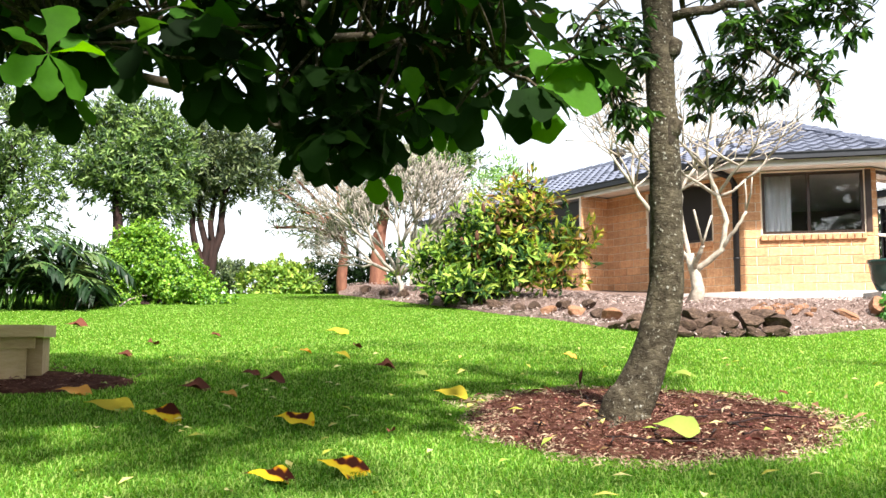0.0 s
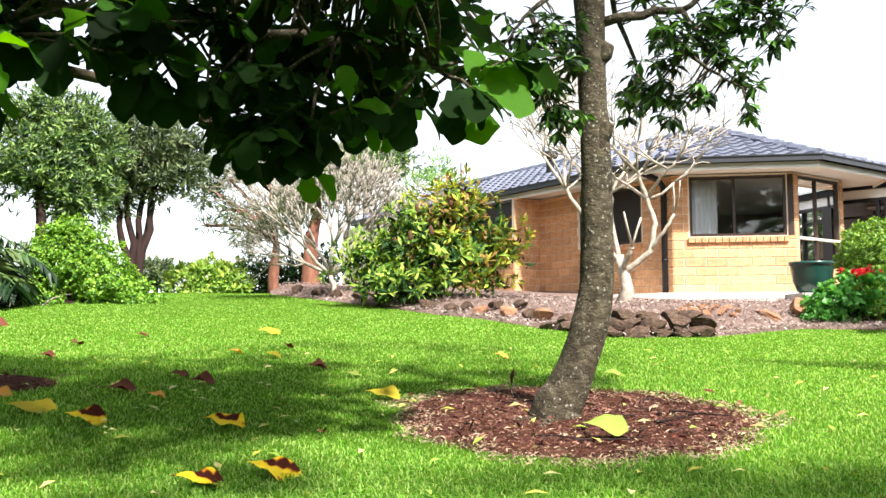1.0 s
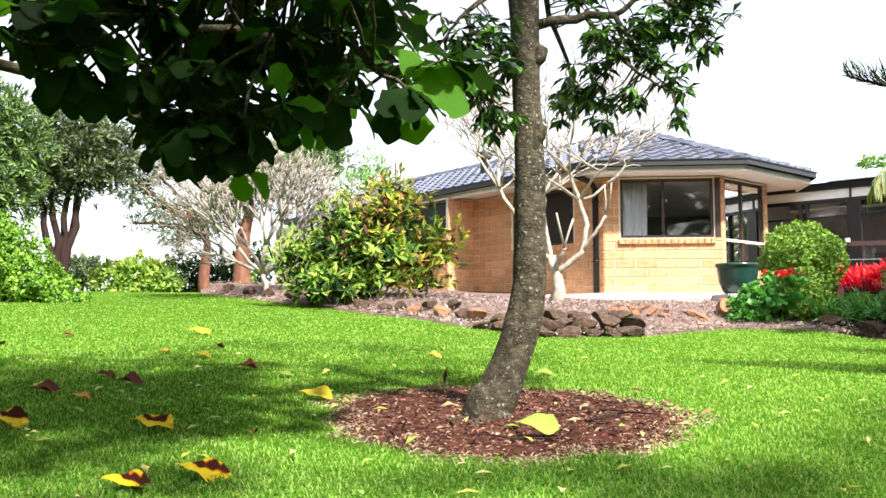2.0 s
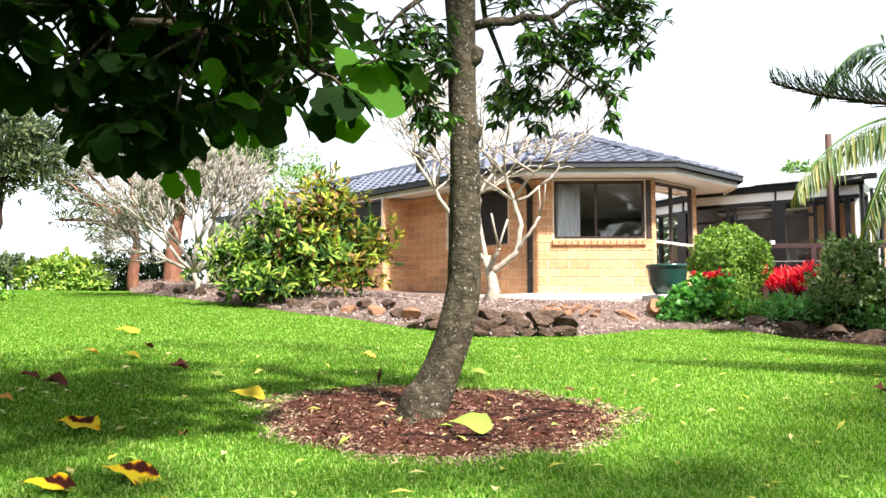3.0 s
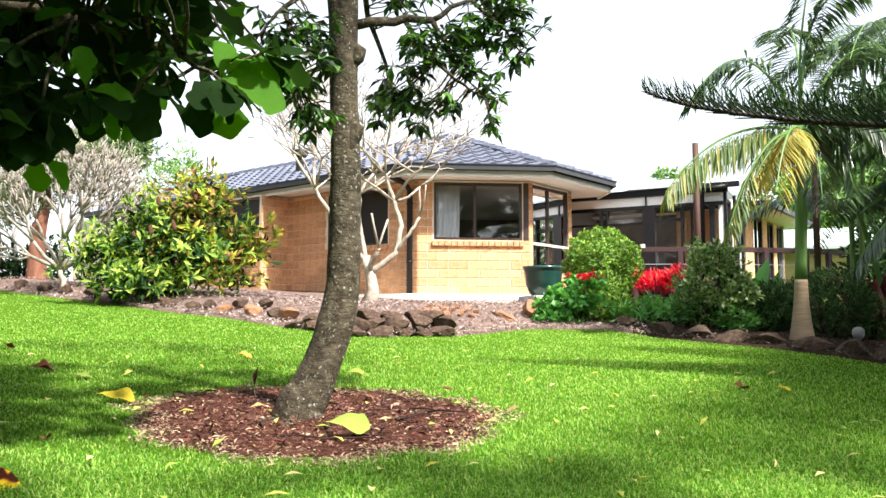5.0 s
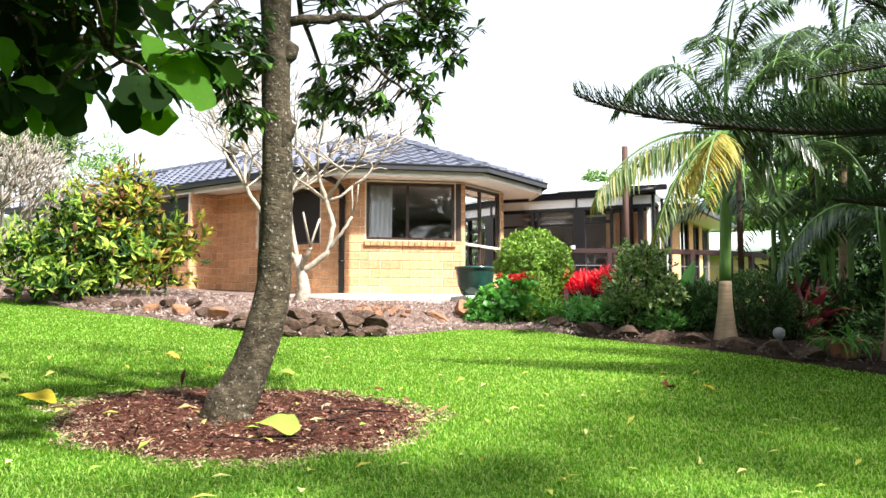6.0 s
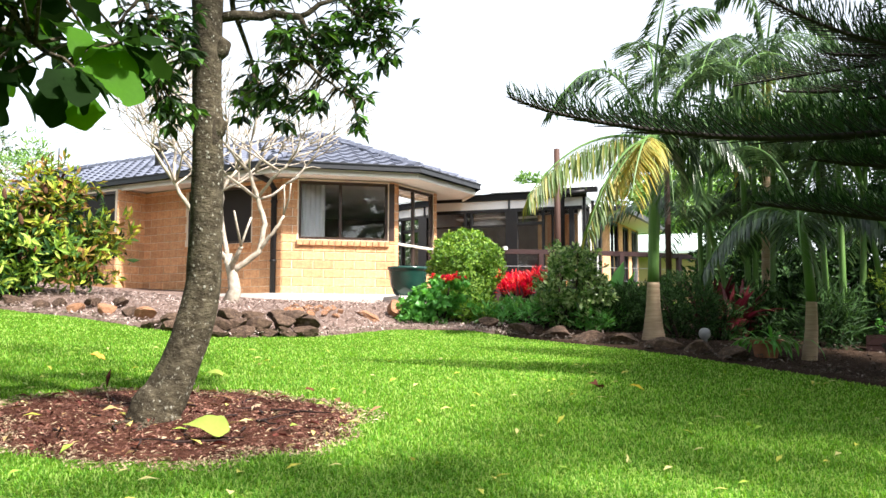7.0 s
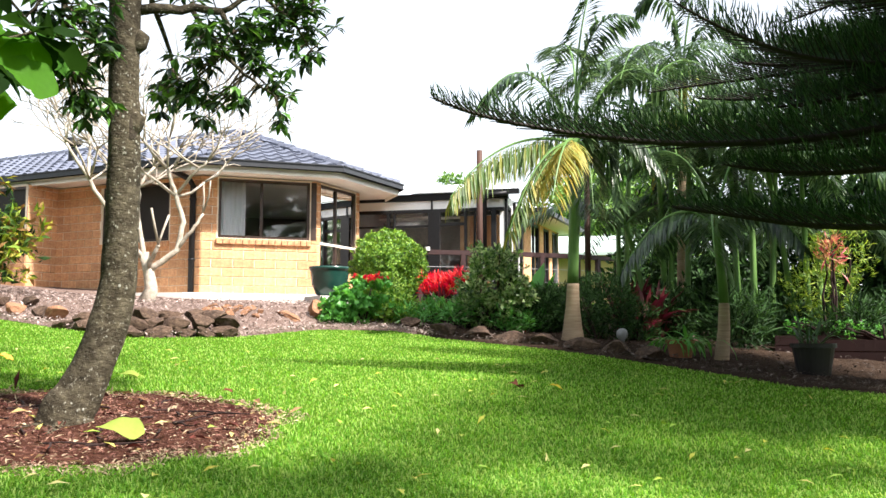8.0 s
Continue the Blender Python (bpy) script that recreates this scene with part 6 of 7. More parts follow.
D3 = 14.2
c3 = sight(47.6, D3, 0.285)
palm("bangalow_palm", on_bed(47.3, D3), 47.3, D3, [(0, 0.0, 0.13), (0.05, 0.06, 0.09), (0.1, 0.14, 0.075), (0.2, 0.2, 0.07), (0.28, 0.25, 0.075), (0.3, 0.285, 0.04)], c3,
     [(c3, sight(47.2, D3, 0.41), sight(45.0, D3, 0.36), LP, 0.6), (c3, sight(45.8, 14.0, 0.36), sight(43.6, 13.8, 0.27), LP, 0.6), (c3, sight(45.6, 14.0, 0.29), sight(44.2, 13.8, 0.19), LP, 0.6, 42, 0.9),
      (c3, sight(49.2, 14.2, 0.38), sight(51.6, 14.2, 0.3), LP, 0.6), (c3, sight(49.2, 14.0, 0.31), sight(50.8, 13.8, 0.2), LP, 0.6, 42, 0.9), (c3, sight(47.6, 13.6, 0.31), sight(47.4, 13.0, 0.2), LPM, 0.55, 40, 0.9),
      (c3, sight(48.4, 14.4, 0.42), sight(49.8, 14.6, 0.39), LP, 0.55), (c3, sight(46.8, 13.8, 0.27), sight(46.0, 13.6, 0.17), LG, 0.5, 34, 1.1)],
     "tall bangalow palm standing behind the others", 3)


def cane_palm(az, d, heights, spread, label):
    base = on_bed(az, d)
    t = thing("cane_palm", base, label, "palm tree")
    for i, h in enumerate(heights):
        a = rng.random() * 6.283
        lean = spread * (0.3 + 0.7 * rng.random())
        f = base + Vector((math.cos(a) * 0.25, math.sin(a) * 0.25, -0.05))
        e = base + Vector((math.cos(a) * lean, math.sin(a) * lean, h))
        b = Build()
        b.tube(bez(f, (f + e) / 2 + Vector((0, 0, h * 0.15)), e, 8), [0.045 - 0.002 * j for j in range(8)], 8)
        part("cane", b, M["palmgreen"], t, smooth=True)
        for j in range(6):
            an = a + j * 1.05 + rng.normal() * 0.2
            o = Vector((math.cos(an), math.sin(an), 0))
            r_ = 0.9 + 0.5 * rng.random()
            frond(t, e, e + o * r_ * 0.5 + Vector((0, 0, 0.7)), e + o * r_ * 1.2 + Vector((0, 0, 0.05 - 0.5 * rng.random())), LP, 0.42, 26, 0.6, 0.012)
    return t


cane_palm(46.5, 13.2, [2.2, 2.9, 1.5, 3.4], 0.8, "clump of cane palms with dense dark fronds")
cane_palm(51.5, 12.8, [2.6, 1.8, 3.2, 2.3], 0.9, "clump of cane palms with dense dark fronds")
cane_palm(54.5, 13.4, [1.4, 2.6, 2.2], 0.8, "clump of cane palms with dense dark fronds")
cane_palm(43.5, 14.8, [2.8, 3.8], 0.7, "clump of cane palms with dense dark fronds")


# ---------------------------------------------------------------- needle-branched pine on the right
pine = thing("norfolk_pine", at(70, 8.6), "norfolk pine with long dark drooping branches", "tree")
b = Build()
ptop = at(70, 8.6, 9.0)
b.tube([at(70, 8.6, -0.2), at(70, 8.6, 3), ptop], [0.24, 0.2, 0.06], 14)
M["pinebark"] = surface("black_brown_bark", [(0.01, 0.008, 0.007), (0.03, 0.02, 0.016)], 12, 0.9, 0.6)
part("trunk", b, M["pinebark"], pine, smooth=True)


def pine_branch(p0, p1, p2, side=0.62, step=0.055, cord=0.19):
    """A long bough: branchlets to both sides, each with upright cords of needles."""
    n = int((Vector(p2) - Vector(p0)).length / step)
    pts = [q + Vector((0, 0, 0.05 * noise.noise(Vector((i * 0.04, p2[0], p2[1]))))) for i, q in enumerate(bez(Vector(p0), Vector(p1), Vector(p2), n))]
    b = Build()
    b.tube(pts[::3] + [pts[-1]], [0.035 * (1 - i / (len(pts[::3]) + 1)) + 0.006 for i in range(len(pts[::3]) + 1)], 7)
    bough = part("bough", b, M["pinebark"], pine, smooth=True)
    P, D, L = [], [], []
    tw = Build()
    for i in range(2, n):
        t = i / (n - 1)
        d = (pts[i] - pts[i - 1]).normalized()
        s = d.cross(Vector((0, 0, 1))).normalized()
        for sg in (-1, 1):
            ln = side * min(1.0, 0.12 + 1.5 * (1 - t)) * (0.7 + 0.5 * rng.random())
            dirn = (s * sg + d * 0.8 + Vector((0, 0, 0.1 + 0.12 * rng.random()))).normalized()
            e = pts[i] + dirn * ln
            tw.tube([pts[i], e], [0.006, 0.003], 4)
            m = max(2, int(ln / 0.035))
            for k in range(m):
                q = pts[i].lerp(e, (k + 0.3) / m)
                P.append(tuple(q))
                D.append(tuple(Vector((rng.normal() * 0.35, rng.normal() * 0.35, 0.9)) + dirn * 0.5))
                L.append(cord * (0.6 + 0.6 * rng.random()) * (0.55 + 0.45 * min(1, 3 * (1 - t) + 0.2)))
    part("twig_spray", tw, M["pinebark"], bough)
    nb = Build()
    P, D, L = np.array(P), np.array(D), np.array(L)
    U1 = np.tile(np.array([[1.0, 0.2, 0.0]]), (len(P), 1))
    U2 = np.tile(np.array([[0.2, -1.0, 0.0]]), (len(P), 1))
    nb.leaves(P, D, U1, L, 0.012, 0.0)
    nb.leaves(P, D, U2, L, 0.012, 0.0)
    part("needle_spray", nb, M["l_pine"], bough, "upright cords of dark needles")


tr = [at(70, 8.6, h) for h in (1.5, 2.2, 2.9, 3.7, 4.6, 5.6)]
pine_branch(at(70, 8.6, 2.5), sight(45, 7.0, 0.152), sight(32.3, 6.6, 0.262))
pine_branch(tr[1], sight(58, 7.4, 0.145), sight(50.0, 7.2, 0.178))
pine_branch(tr[0], sight(56, 7.2, 0.10), sight(47.0, 7.4, 0.135))
pine_branch(tr[2], sight(56.5, 7.5, 0.225), sight(47.3, 6.8, 0.36))
pine_branch(tr[3], sight(62, 7.4, 0.29), sight(54.5, 6.6, 0.37))
pine_branch(tr[2], sight(58, 9.2, 0.23), sight(48.5, 9.6, 0.255))
pine_branch(tr[4], sight(58, 7.0, 0.36), sight(49, 6.2, 0.42))
pine_branch(tr[3], sight(60, 9.5, 0.28), sight(52, 10.2, 0.30))
pine_branch(tr[1], sight(60, 9.8, 0.19), sight(53, 10.4, 0.19))
pine_branch(tr[5], sight(60, 8.0, 0.45), sight(50, 7.6, 0.50))
pine_branch(tr[2], sight(70, 6.0, 0.25), sight(66, 4.6, 0.33))
# next four boughs are out of view, added to shade the lawn's right side
pine_branch(tr[3], (6.6, 1.6, 3.6), (4.4, 0.2, 3.6), 1.1)
pine_branch(tr[4], (7.6, 0.8, 4.6), (6.2, -0.6, 4.4), 1.1)
pine_branch(tr[5], (6.4, 1.0, 6.0), (4.4, -1.6, 6.0), 0.8)
pine_branch(tr[5], (8.6, 0.6, 6.0), (8.4, -2.4, 6.0), 0.8)
pine_branch(tr[3], sight(61, 8.2, 0.255), sight(51, 7.8, 0.29))
pine_branch(tr[2], sight(61, 7.8, 0.24), sight(52, 7.4, 0.24))
pine_branch(tr[3], sight(62, 8.4, 0.32), sight(56, 8.0, 0.345))
pine_branch(tr[4], sight(62, 10.0, 0.36), sight(53.5, 10.4, 0.325), 0.9)
pine_branch(tr[3], sight(62, 10.4, 0.28), sight(50.5, 11.0, 0.25), 0.9)
pine_branch(tr[2], sight(60, 10.4, 0.22), sight(49.5, 11.4, 0.215), 0.9)
# next four likewise unseen, put where their shadows reach the near lawn
pine_branch(tr[4], (5.6, 0.6, 4.9), (2.9, -0.5, 4.7), 1.1)
pine_branch(tr[4], (6.8, 1.6, 4.8), (5.2, 0.2, 4.9), 1.0)
pine_branch(tr[4], (7.0, 2.2, 4.8), (5.5, 0.6, 4.4), 1.1)
pine_branch(tr[3], (7.2, 2.4, 4.0), (6.1, 1.1, 3.8), 1.0)
pine_branch(tr[2], (8.6, 5.2, 3.6), (7.6, 7.4, 3.6), 0.9)
pine_branch(tr[4], sight(76, 6.5, 0.40), sight(80, 5.0, 0.45))

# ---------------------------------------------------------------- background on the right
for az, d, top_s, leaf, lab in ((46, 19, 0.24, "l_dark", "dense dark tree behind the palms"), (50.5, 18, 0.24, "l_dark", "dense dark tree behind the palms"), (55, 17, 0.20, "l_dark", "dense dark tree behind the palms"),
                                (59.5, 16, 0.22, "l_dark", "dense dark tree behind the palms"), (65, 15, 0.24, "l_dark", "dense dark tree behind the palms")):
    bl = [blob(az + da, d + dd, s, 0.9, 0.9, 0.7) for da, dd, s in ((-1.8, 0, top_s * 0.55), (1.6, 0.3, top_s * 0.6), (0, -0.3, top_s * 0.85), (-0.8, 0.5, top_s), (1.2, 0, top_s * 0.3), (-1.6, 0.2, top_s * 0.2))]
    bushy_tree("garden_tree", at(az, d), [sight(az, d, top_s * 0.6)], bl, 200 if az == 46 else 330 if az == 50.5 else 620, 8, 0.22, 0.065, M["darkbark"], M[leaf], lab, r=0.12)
for az, d, s in ((41.8, 36, 0.12), (44.2, 34, 0.13), (46.5, 38, 0.15), (39.8, 40, 0.105), (58.5, 34, 0.12)):
    bushy_tree("bright_tree", at(az, d), [sight(az, d, s)], [blob(az - 1.0, d, s * 0.9, 1.4, 1.2, 1.1), blob(az + 0.8, d, s + 0.02, 1.4, 1.2, 1.1), blob(az, d, s + 0.045, 1.1, 1.2, 0.8), blob(az + 0.3, d, s * 0.6, 1.6, 1.2, 0.9)], 520, 7, 0.32, 0.13, M["greybranch"], M["l_far"],
               "sunlit light green tree beyond the house", r=0.16)
# leaf mass filling the gaps, its dark colour standing in for deep shade
shrub("dark_hedge", at(52, 15.5), [(at(az, 15.6 + 0.3 * (az % 2), 0.7), 0.8, 0.6, 1.1) for az in (45.5, 47.5, 49.5, 51.5, 53.5, 57, 60)], 2600, 7, 0.16, 0.055, M["l_dark"], "hedge with leaves coloured dark for the deep shade behind the palms", "hedge")
bushy_tree("far_tree", at(33.4, 48), [sight(33.4, 48, 0.15)], [blob(33.2, 48, 0.172, 0.5, 0.5, 0.3), blob(34.4, 48, 0.172, 0.6, 0.5, 0.3)], 90, 6, 0.3, 0.1, M["greybranch"], M["l_far"], "far treetop showing above the roof", r=0.1)
# leaf colour kept dark to carry the shade under the palms
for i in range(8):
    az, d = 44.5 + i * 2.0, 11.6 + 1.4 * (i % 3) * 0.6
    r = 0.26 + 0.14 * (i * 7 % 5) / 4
    shrub("understorey_shrub", on_bed(az, d), [(on_bed(az, d, r * 0.8), r, r, r)], 130, 6, 0.11 + 0.05 * (i % 4), 0.02 + 0.012 * (i % 3), M["l_dark"], "shrub with leaves coloured dark for the shade under the palms", group="shrubs under the palms", up=0.8)
shrub("sunlit_shrub", on_bed(55.6, 12.6), [blob(55.0, 12.6, 0.05, 0.4, 0.4, 0.4), blob(56.0, 12.6, 0.08, 0.35, 0.4, 0.4)], 420, 6, 0.085, 0.016, M["l_hedge"], "sunlit yellow-green shrub behind the pots")
shrub("pink_cordyline", on_bed(55.6, 12.0), [blob(55.6, 12.0, 0.085, 0.12, 0.12, 0.16)], 18, 6, 0.16, 0.022, leafy("pink_leaf", [(0.35, 0.06, 0.06), (0.5, 0.2, 0.14), (0.45, 0.3, 0.12)], 0.3), "cordyline with pink-red upper leaves", up=1.2)

# trees that ring the garden behind the tripod, seen mirrored in the windows
for k, (az, d) in enumerate(((100, 20), (118, 23), (137, 26), (156, 28), (176, 27), (197, 25), (217, 24), (236, 22), (254, 21), (272, 20), (288, 19), (303, 18), (317, 18))):
    h = 13.0 + 1.5 * (k % 3)
    g0 = at(az, d)
    bl = [(g0 + Vector((2.6 * math.sin(q * 2.1 + k), 2.6 * math.cos(q * 2.1 + k), h * (0.22 + 0.15 * q))), 2.8, 2.8, 2.2) for q in range(5)]
    bushy_tree("offview_tree", g0, [g0 + Vector((0, 0, h * 0.5))], bl, 560, 7, 0.75, 0.36, M["darkbark"], M["l_dark"], "dense dark tree added out of view round the lawn", group="boundary trees", r=0.2)

# made-up tree out of view, added to shade the lawn's right side
g0 = at(104, 7.0)
bushy_tree("offview_tree", g0, [g0 + Vector((0, 0, 4.5))], [(g0 + Vector((1.1 * math.sin(q * 1.6), 1.1 * math.cos(q * 1.6), 6.2 + 0.5 * (q % 2))), 1.3, 1.3, 0.8) for q in range(5)], 150, 7, 0.3, 0.14, M["darkbark"], M["l_dark"], "dense dark tree added out of view round the lawn", group="boundary trees", r=0.16)

# pots and planters
def potted(az, d, w, h, material, label, leaf, n, L, W, plabel, arch=1.1):
    p = on_bed(az, d)
    r = w / 2
    solo("plant_pot", lathe([(r * 0.7, -0.02), (r * 0.75, 0.0), (r * 0.95, h * 0.85), (r * 1.04, h * 0.86), (r * 1.04, h), (r * 0.92, h), (r * 0.9, h * 0.9), (r * 0.3, h * 0.88)], p, 24), material, p, label, "pot", "pots in the bed")
    strap_clump("potted_fern", p + Vector((0, 0, h * 0.9)), n, L, W, leaf, plabel, arch)


potted(54.45, 8.75, 0.37, 0.27, M["blackpot"], "large black plastic plant pot on the mulch", M["l_strap"], 22, 0.38, 0.02, "sparse spiky green leaves growing in a pot")
potted(47.1, 9.5, 0.28, 0.17, M["terracotta"], "terracotta pot half hidden by fern", M["l_geran"], 60, 0.36, 0.026, "fresh green fern spilling over its pot", 2.4)
for az, d, wid, h in ((55.2, 11.3, 1.1, 0.24), (58.3, 10.8, 1.2, 0.26), (57.2, 12.4, 1.2, 0.4)):
    p = on_bed(az, d)
    a = radians(az)
    ux, uy = Vector((math.cos(a), -math.sin(a), 0)), Vector((math.sin(a), math.cos(a), 0))
    t = thing("timber_planter", p, "low dark timber planter box with small plants", "planter", "timber planters")
    for k in range(2):
        b = Build()
        b.box(p - ux * wid / 2 + Vector((0, 0, k * h / 2 - 0.02)), ux * wid, uy * 0.05, Vector((0, 0, h / 2 - 0.01)))
        part("board", b, M["redtimber"], t)
        b = Build()
        b.box(p - ux * wid / 2 + uy * 0.5 + Vector((0, 0, k * h / 2 - 0.02)), ux * wid, uy * 0.05, Vector((0, 0, h / 2 - 0.01)))
        part("board", b, M["redtimber"], t)
    for sgn in (-1, 1):
        b = Build()
        b.box(p + ux * sgn * (wid / 2 - 0.03) - ux * 0.025 + uy * 0.052 + Vector((0, 0, -0.02)), ux * 0.05, uy * 0.445, Vector((0, 0, h - 0.01)))
        part("end_board", b, M["redtimber"], t)
    b = Build()
    b.box(p - ux * (wid / 2 - 0.06) + uy * 0.055, ux * (wid - 0.12), uy * 0.44, Vector((0, 0, h * 0.85)))
    part("soil", b, M["earth"], t)
    shrub("bedding_flowers", p + uy * 0.27 + Vector((0, 0, h * 0.85)), [(p + ux * x + uy * 0.27 + Vector((0, 0, h + 0.08)), 0.14, 0.14, 0.1) for x in (-0.35, 0.0, 0.35)], 50, 6, 0.05, 0.022, M["l_geran"], "small leafy bedding plants in a planter", "flowers")
p = on_bed(43.7, 10.55)
solo("garden_globe", lathe([(0.02, 0), (0.03, 0.06), (0.055, 0.08), (0.065, 0.12), (0.055, 0.16), (0.03, 0.18), (0.01, 0.185)], p, 18), M["grey"], p, "small round grey garden light", "garden light", smooth=True)


# ---------------------------------------------------------------- rocks
def rock_mesh(seed, material, flat):
    bm = bmesh.new()
    bmesh.ops.create_icosphere(bm, subdivisions=3, radius=0.5)
    o = Vector((seed * 7.3, seed * 3.1, 0))
    cuts = [(Vector(q), float(rng.uniform(0.22, 0.36))) for q in unit(13)]
    for v in bm.verts:
        k = 1 + 0.3 * noise.noise(v.co * 1.6 + o) + 0.1 * noise.noise(v.co * 4 + o)
        v.co *= k
        v.co.z *= flat
        for pn, pd in cuts:
            over = v.co.dot(pn) - pd
            if over > 0:
                v.co -= pn * over * 0.98
        v.co *= 1 + 0.07 * noise.noise(v.co * 8 + o) + 0.05 * noise.noise(v.co * 17 + o)
    me = bpy.data.meshes.new("rock")
    bm.to_mesh(me)
    bm.free()
    me.materials.append(material)
    return me


rocks_dark = [rock_mesh(k, M["rock"], 0.75) for k in range(6)]
rocks_red = [rock_mesh(k + 20, M["redrock"], 0.75) for k in range(4)]


def rock(p, sx, sy, sz, red=False, label=""):
    me = (rocks_red if red else rocks_dark)[int(rng.integers(0, 4))]
    ob = new("rock", me)
    ob.matrix_basis = Matrix.Translation(p) @ Euler((rng.normal() * 0.15, rng.normal() * 0.15, rng.random() * 6.28)).to_matrix().to_4x4() @ Matrix.Diagonal((sx, sy, sz, 1))
    return tagged(ob, label or ("rusty brown volcanic rock on the mulch" if red else "dark weathered basalt rock in the bed edging"), "rock", "rocks edging the bed")


for lay_i, (a0, a1, step, up, back) in enumerate(((10.6, 20.6, 1.25, 0.04, 0.05), (11.8, 20.9, 1.2, 0.12, 0.13), (13.4, 20.2, 1.3, 0.19, 0.22))):
    a = a0
    while a < a1:
        d = edge(a) + back + 0.06 * rng.random()
        sz = rng.uniform(0.85, 1.25)
        rock(at(a, d, up), rng.uniform(0.25, 0.36) * sz, 0.28 * sz, rng.uniform(0.15, 0.2) * sz, label="dark weathered basalt rock stacked in the low wall")
        a += step * sz
for a, s, d, sz in ((9.4, 0.5, 0.5, 0.26), (10.3, 0.6, 0.4, 0.26), (8.2, 0.6, 0.2, 0.22), (7.4, 0.9, 0.2, 0.24), (6.6, 0.5, 0.2, 0.24), (5.6, 0.7, 0.2, 0.26), (4.6, 0.4, 0.2, 0.26), (3.2, 0.5, 0.2, 0.26), (1.8, 0.5, 0.2, 0.3), (0.4, 0.5, 0.2, 0.3), (-1.0, 0.5, 0.2, 0.3),
                    (-2.4, 0.6, 0.2, 0.3), (-3.6, 0.5, 0.2, 0.3), (-4.8, 0.6, 0.2, 0.3), (9.0, 1.1, 0.2, 0.24), (18.6, 0.9, 0.2, 0.26), (19.8, 0.9, 0.2, 0.24)):
    sz *= rng.uniform(1.0, 1.35)
    rock(on_bed(a, edge(a) + s, 0.05), sz, sz * 0.8, sz * 0.7, red=a > 3 and rng.random() < 0.35)
rock(on_bed(23.4, 11.4, 0.02), 0.55, 0.3, 0.14, True, "flat tan slab of rock on the mulch")
rock(on_bed(25.0, 11.9, 0.08), 0.42, 0.34, 0.36, True, "blocky terracotta-coloured rock beside the geranium")
for k in range(14):
    rock(on_bed(18.6 + k * 0.24, 10.9 + 0.3 * (k % 3), 0.02), 0.16, 0.13, 0.1, True)
a = 30.8
while a < 47:
    d = edge(a) + 0.45
    rock(on_bed(a, d, 0.03), rng.uniform(0.4, 0.55), 0.3, 0.26, False, "dark flat edging stone along the bed")
    a += 2.1

# ---------------------------------------------------------------- bench at the lawn's side
bx, by = Vector((math.cos(radians(14)), math.sin(radians(14)), 0)), Vector((-math.sin(radians(14)), math.cos(radians(14)), 0))
bo = at(-23.25, 6.35)
bench = thing("timber_bench", at(-25.0, 6.5), "low weathered timber garden bench", "bench")
for k in range(3):
    b = Build()
    b.box(bo - bx * 1.7 + by * (k * 0.155 - 0.06) + Vector((0, 0, 0.275)), bx * 1.72, by * 0.15, Vector((0, 0, 0.075)))
    part("seat_board", b, M["timber"], bench)
b = Build()
b.box(bo - bx * 1.6 - by * 0.02 + Vector((0, 0, 0.205)), bx * 1.56, by * 0.04, Vector((0, 0, 0.07)))
part("apron", b, M["timber"], bench)
for s in (-0.16, -1.5):
    b = Build()
    b.box(bo + bx * s + by * 0.1 + Vector((0, 0, -0.08)), bx * 0.15, by * 0.26, Vector((0, 0, 0.353)))
    part("leg", b, M["timber"], bench)
b = Build()
b.box(bo - bx * 1.5 - by * 0.0 + Vector((0, 0, -0.08)), bx * 1.41, by * 0.03, Vector((0, 0, 0.284)))
part("front_panel", b, M["timber"], bench)
b = Build()
for i in range(30):
    t = 2 * math.pi * i / 30
    for r in (0, 0.5, 0.85, 1.0):
        rr = r * (1 + 0.15 * noise.noise(Vector((math.cos(t), math.sin(t), 9))))
        c = at(-25.0, 6.35)
        x, y = c.x + 0.85 * rr * math.cos(t), c.y + 0.5 * rr * math.sin(t)
        b.v.append((x, y, ground(x, y) + (0.02 + 0.012 * noise.noise(Vector((x * 6, y * 6, 0))) if r < 1 else -0.02)))
b.f = [(i * 4 + k, ((i + 1) % 30) * 4 + k, ((i + 1) % 30) * 4 + k + 1, i * 4 + k + 1) for i in range(30) for k in range(3)]
solo("soil_patch", b, M["earth"], (0, 0, 0), "bare patch of red soil under the bench", "soil", kind="structure", smooth=True)

# ---------------------------------------------------------------- fallen leaves
mm, mnt, mb = node_mat("fallen_red_and_yellow_leaf")
mb.inputs["Roughness"].default_value = 0.8
mb.inputs["Specular IOR Level"].default_value = 0.1
spread_ = mnt.nodes.new("ShaderNodeMapRange")
spread_.inputs["From Min"].default_value, spread_.inputs["From Max"].default_value = 0.41, 0.53
mnt.links.new(noise_node(mnt, 9.0, 2), spread_.inputs["Value"])
fac = spread_.outputs[0]
mnt.links.new(vary(mnt, ramp_node(mnt, [(0.045, 0.01, 0.005), (0.13, 0.028, 0.008), (0.42, 0.16, 0.01), (0.6, 0.38, 0.012), (0.62, 0.46, 0.02)], fac), noise_node(mnt, 70, 3), 0.8, 1.2), mb.inputs["Base Color"])
M["d_mixed"] = mm
M["d_gold"] = leafy("fallen_gold_leaf", [(0.36, 0.25, 0.015), (0.42, 0.32, 0.025), (0.28, 0.3, 0.035)], 0.12, 0.8, 0.1)
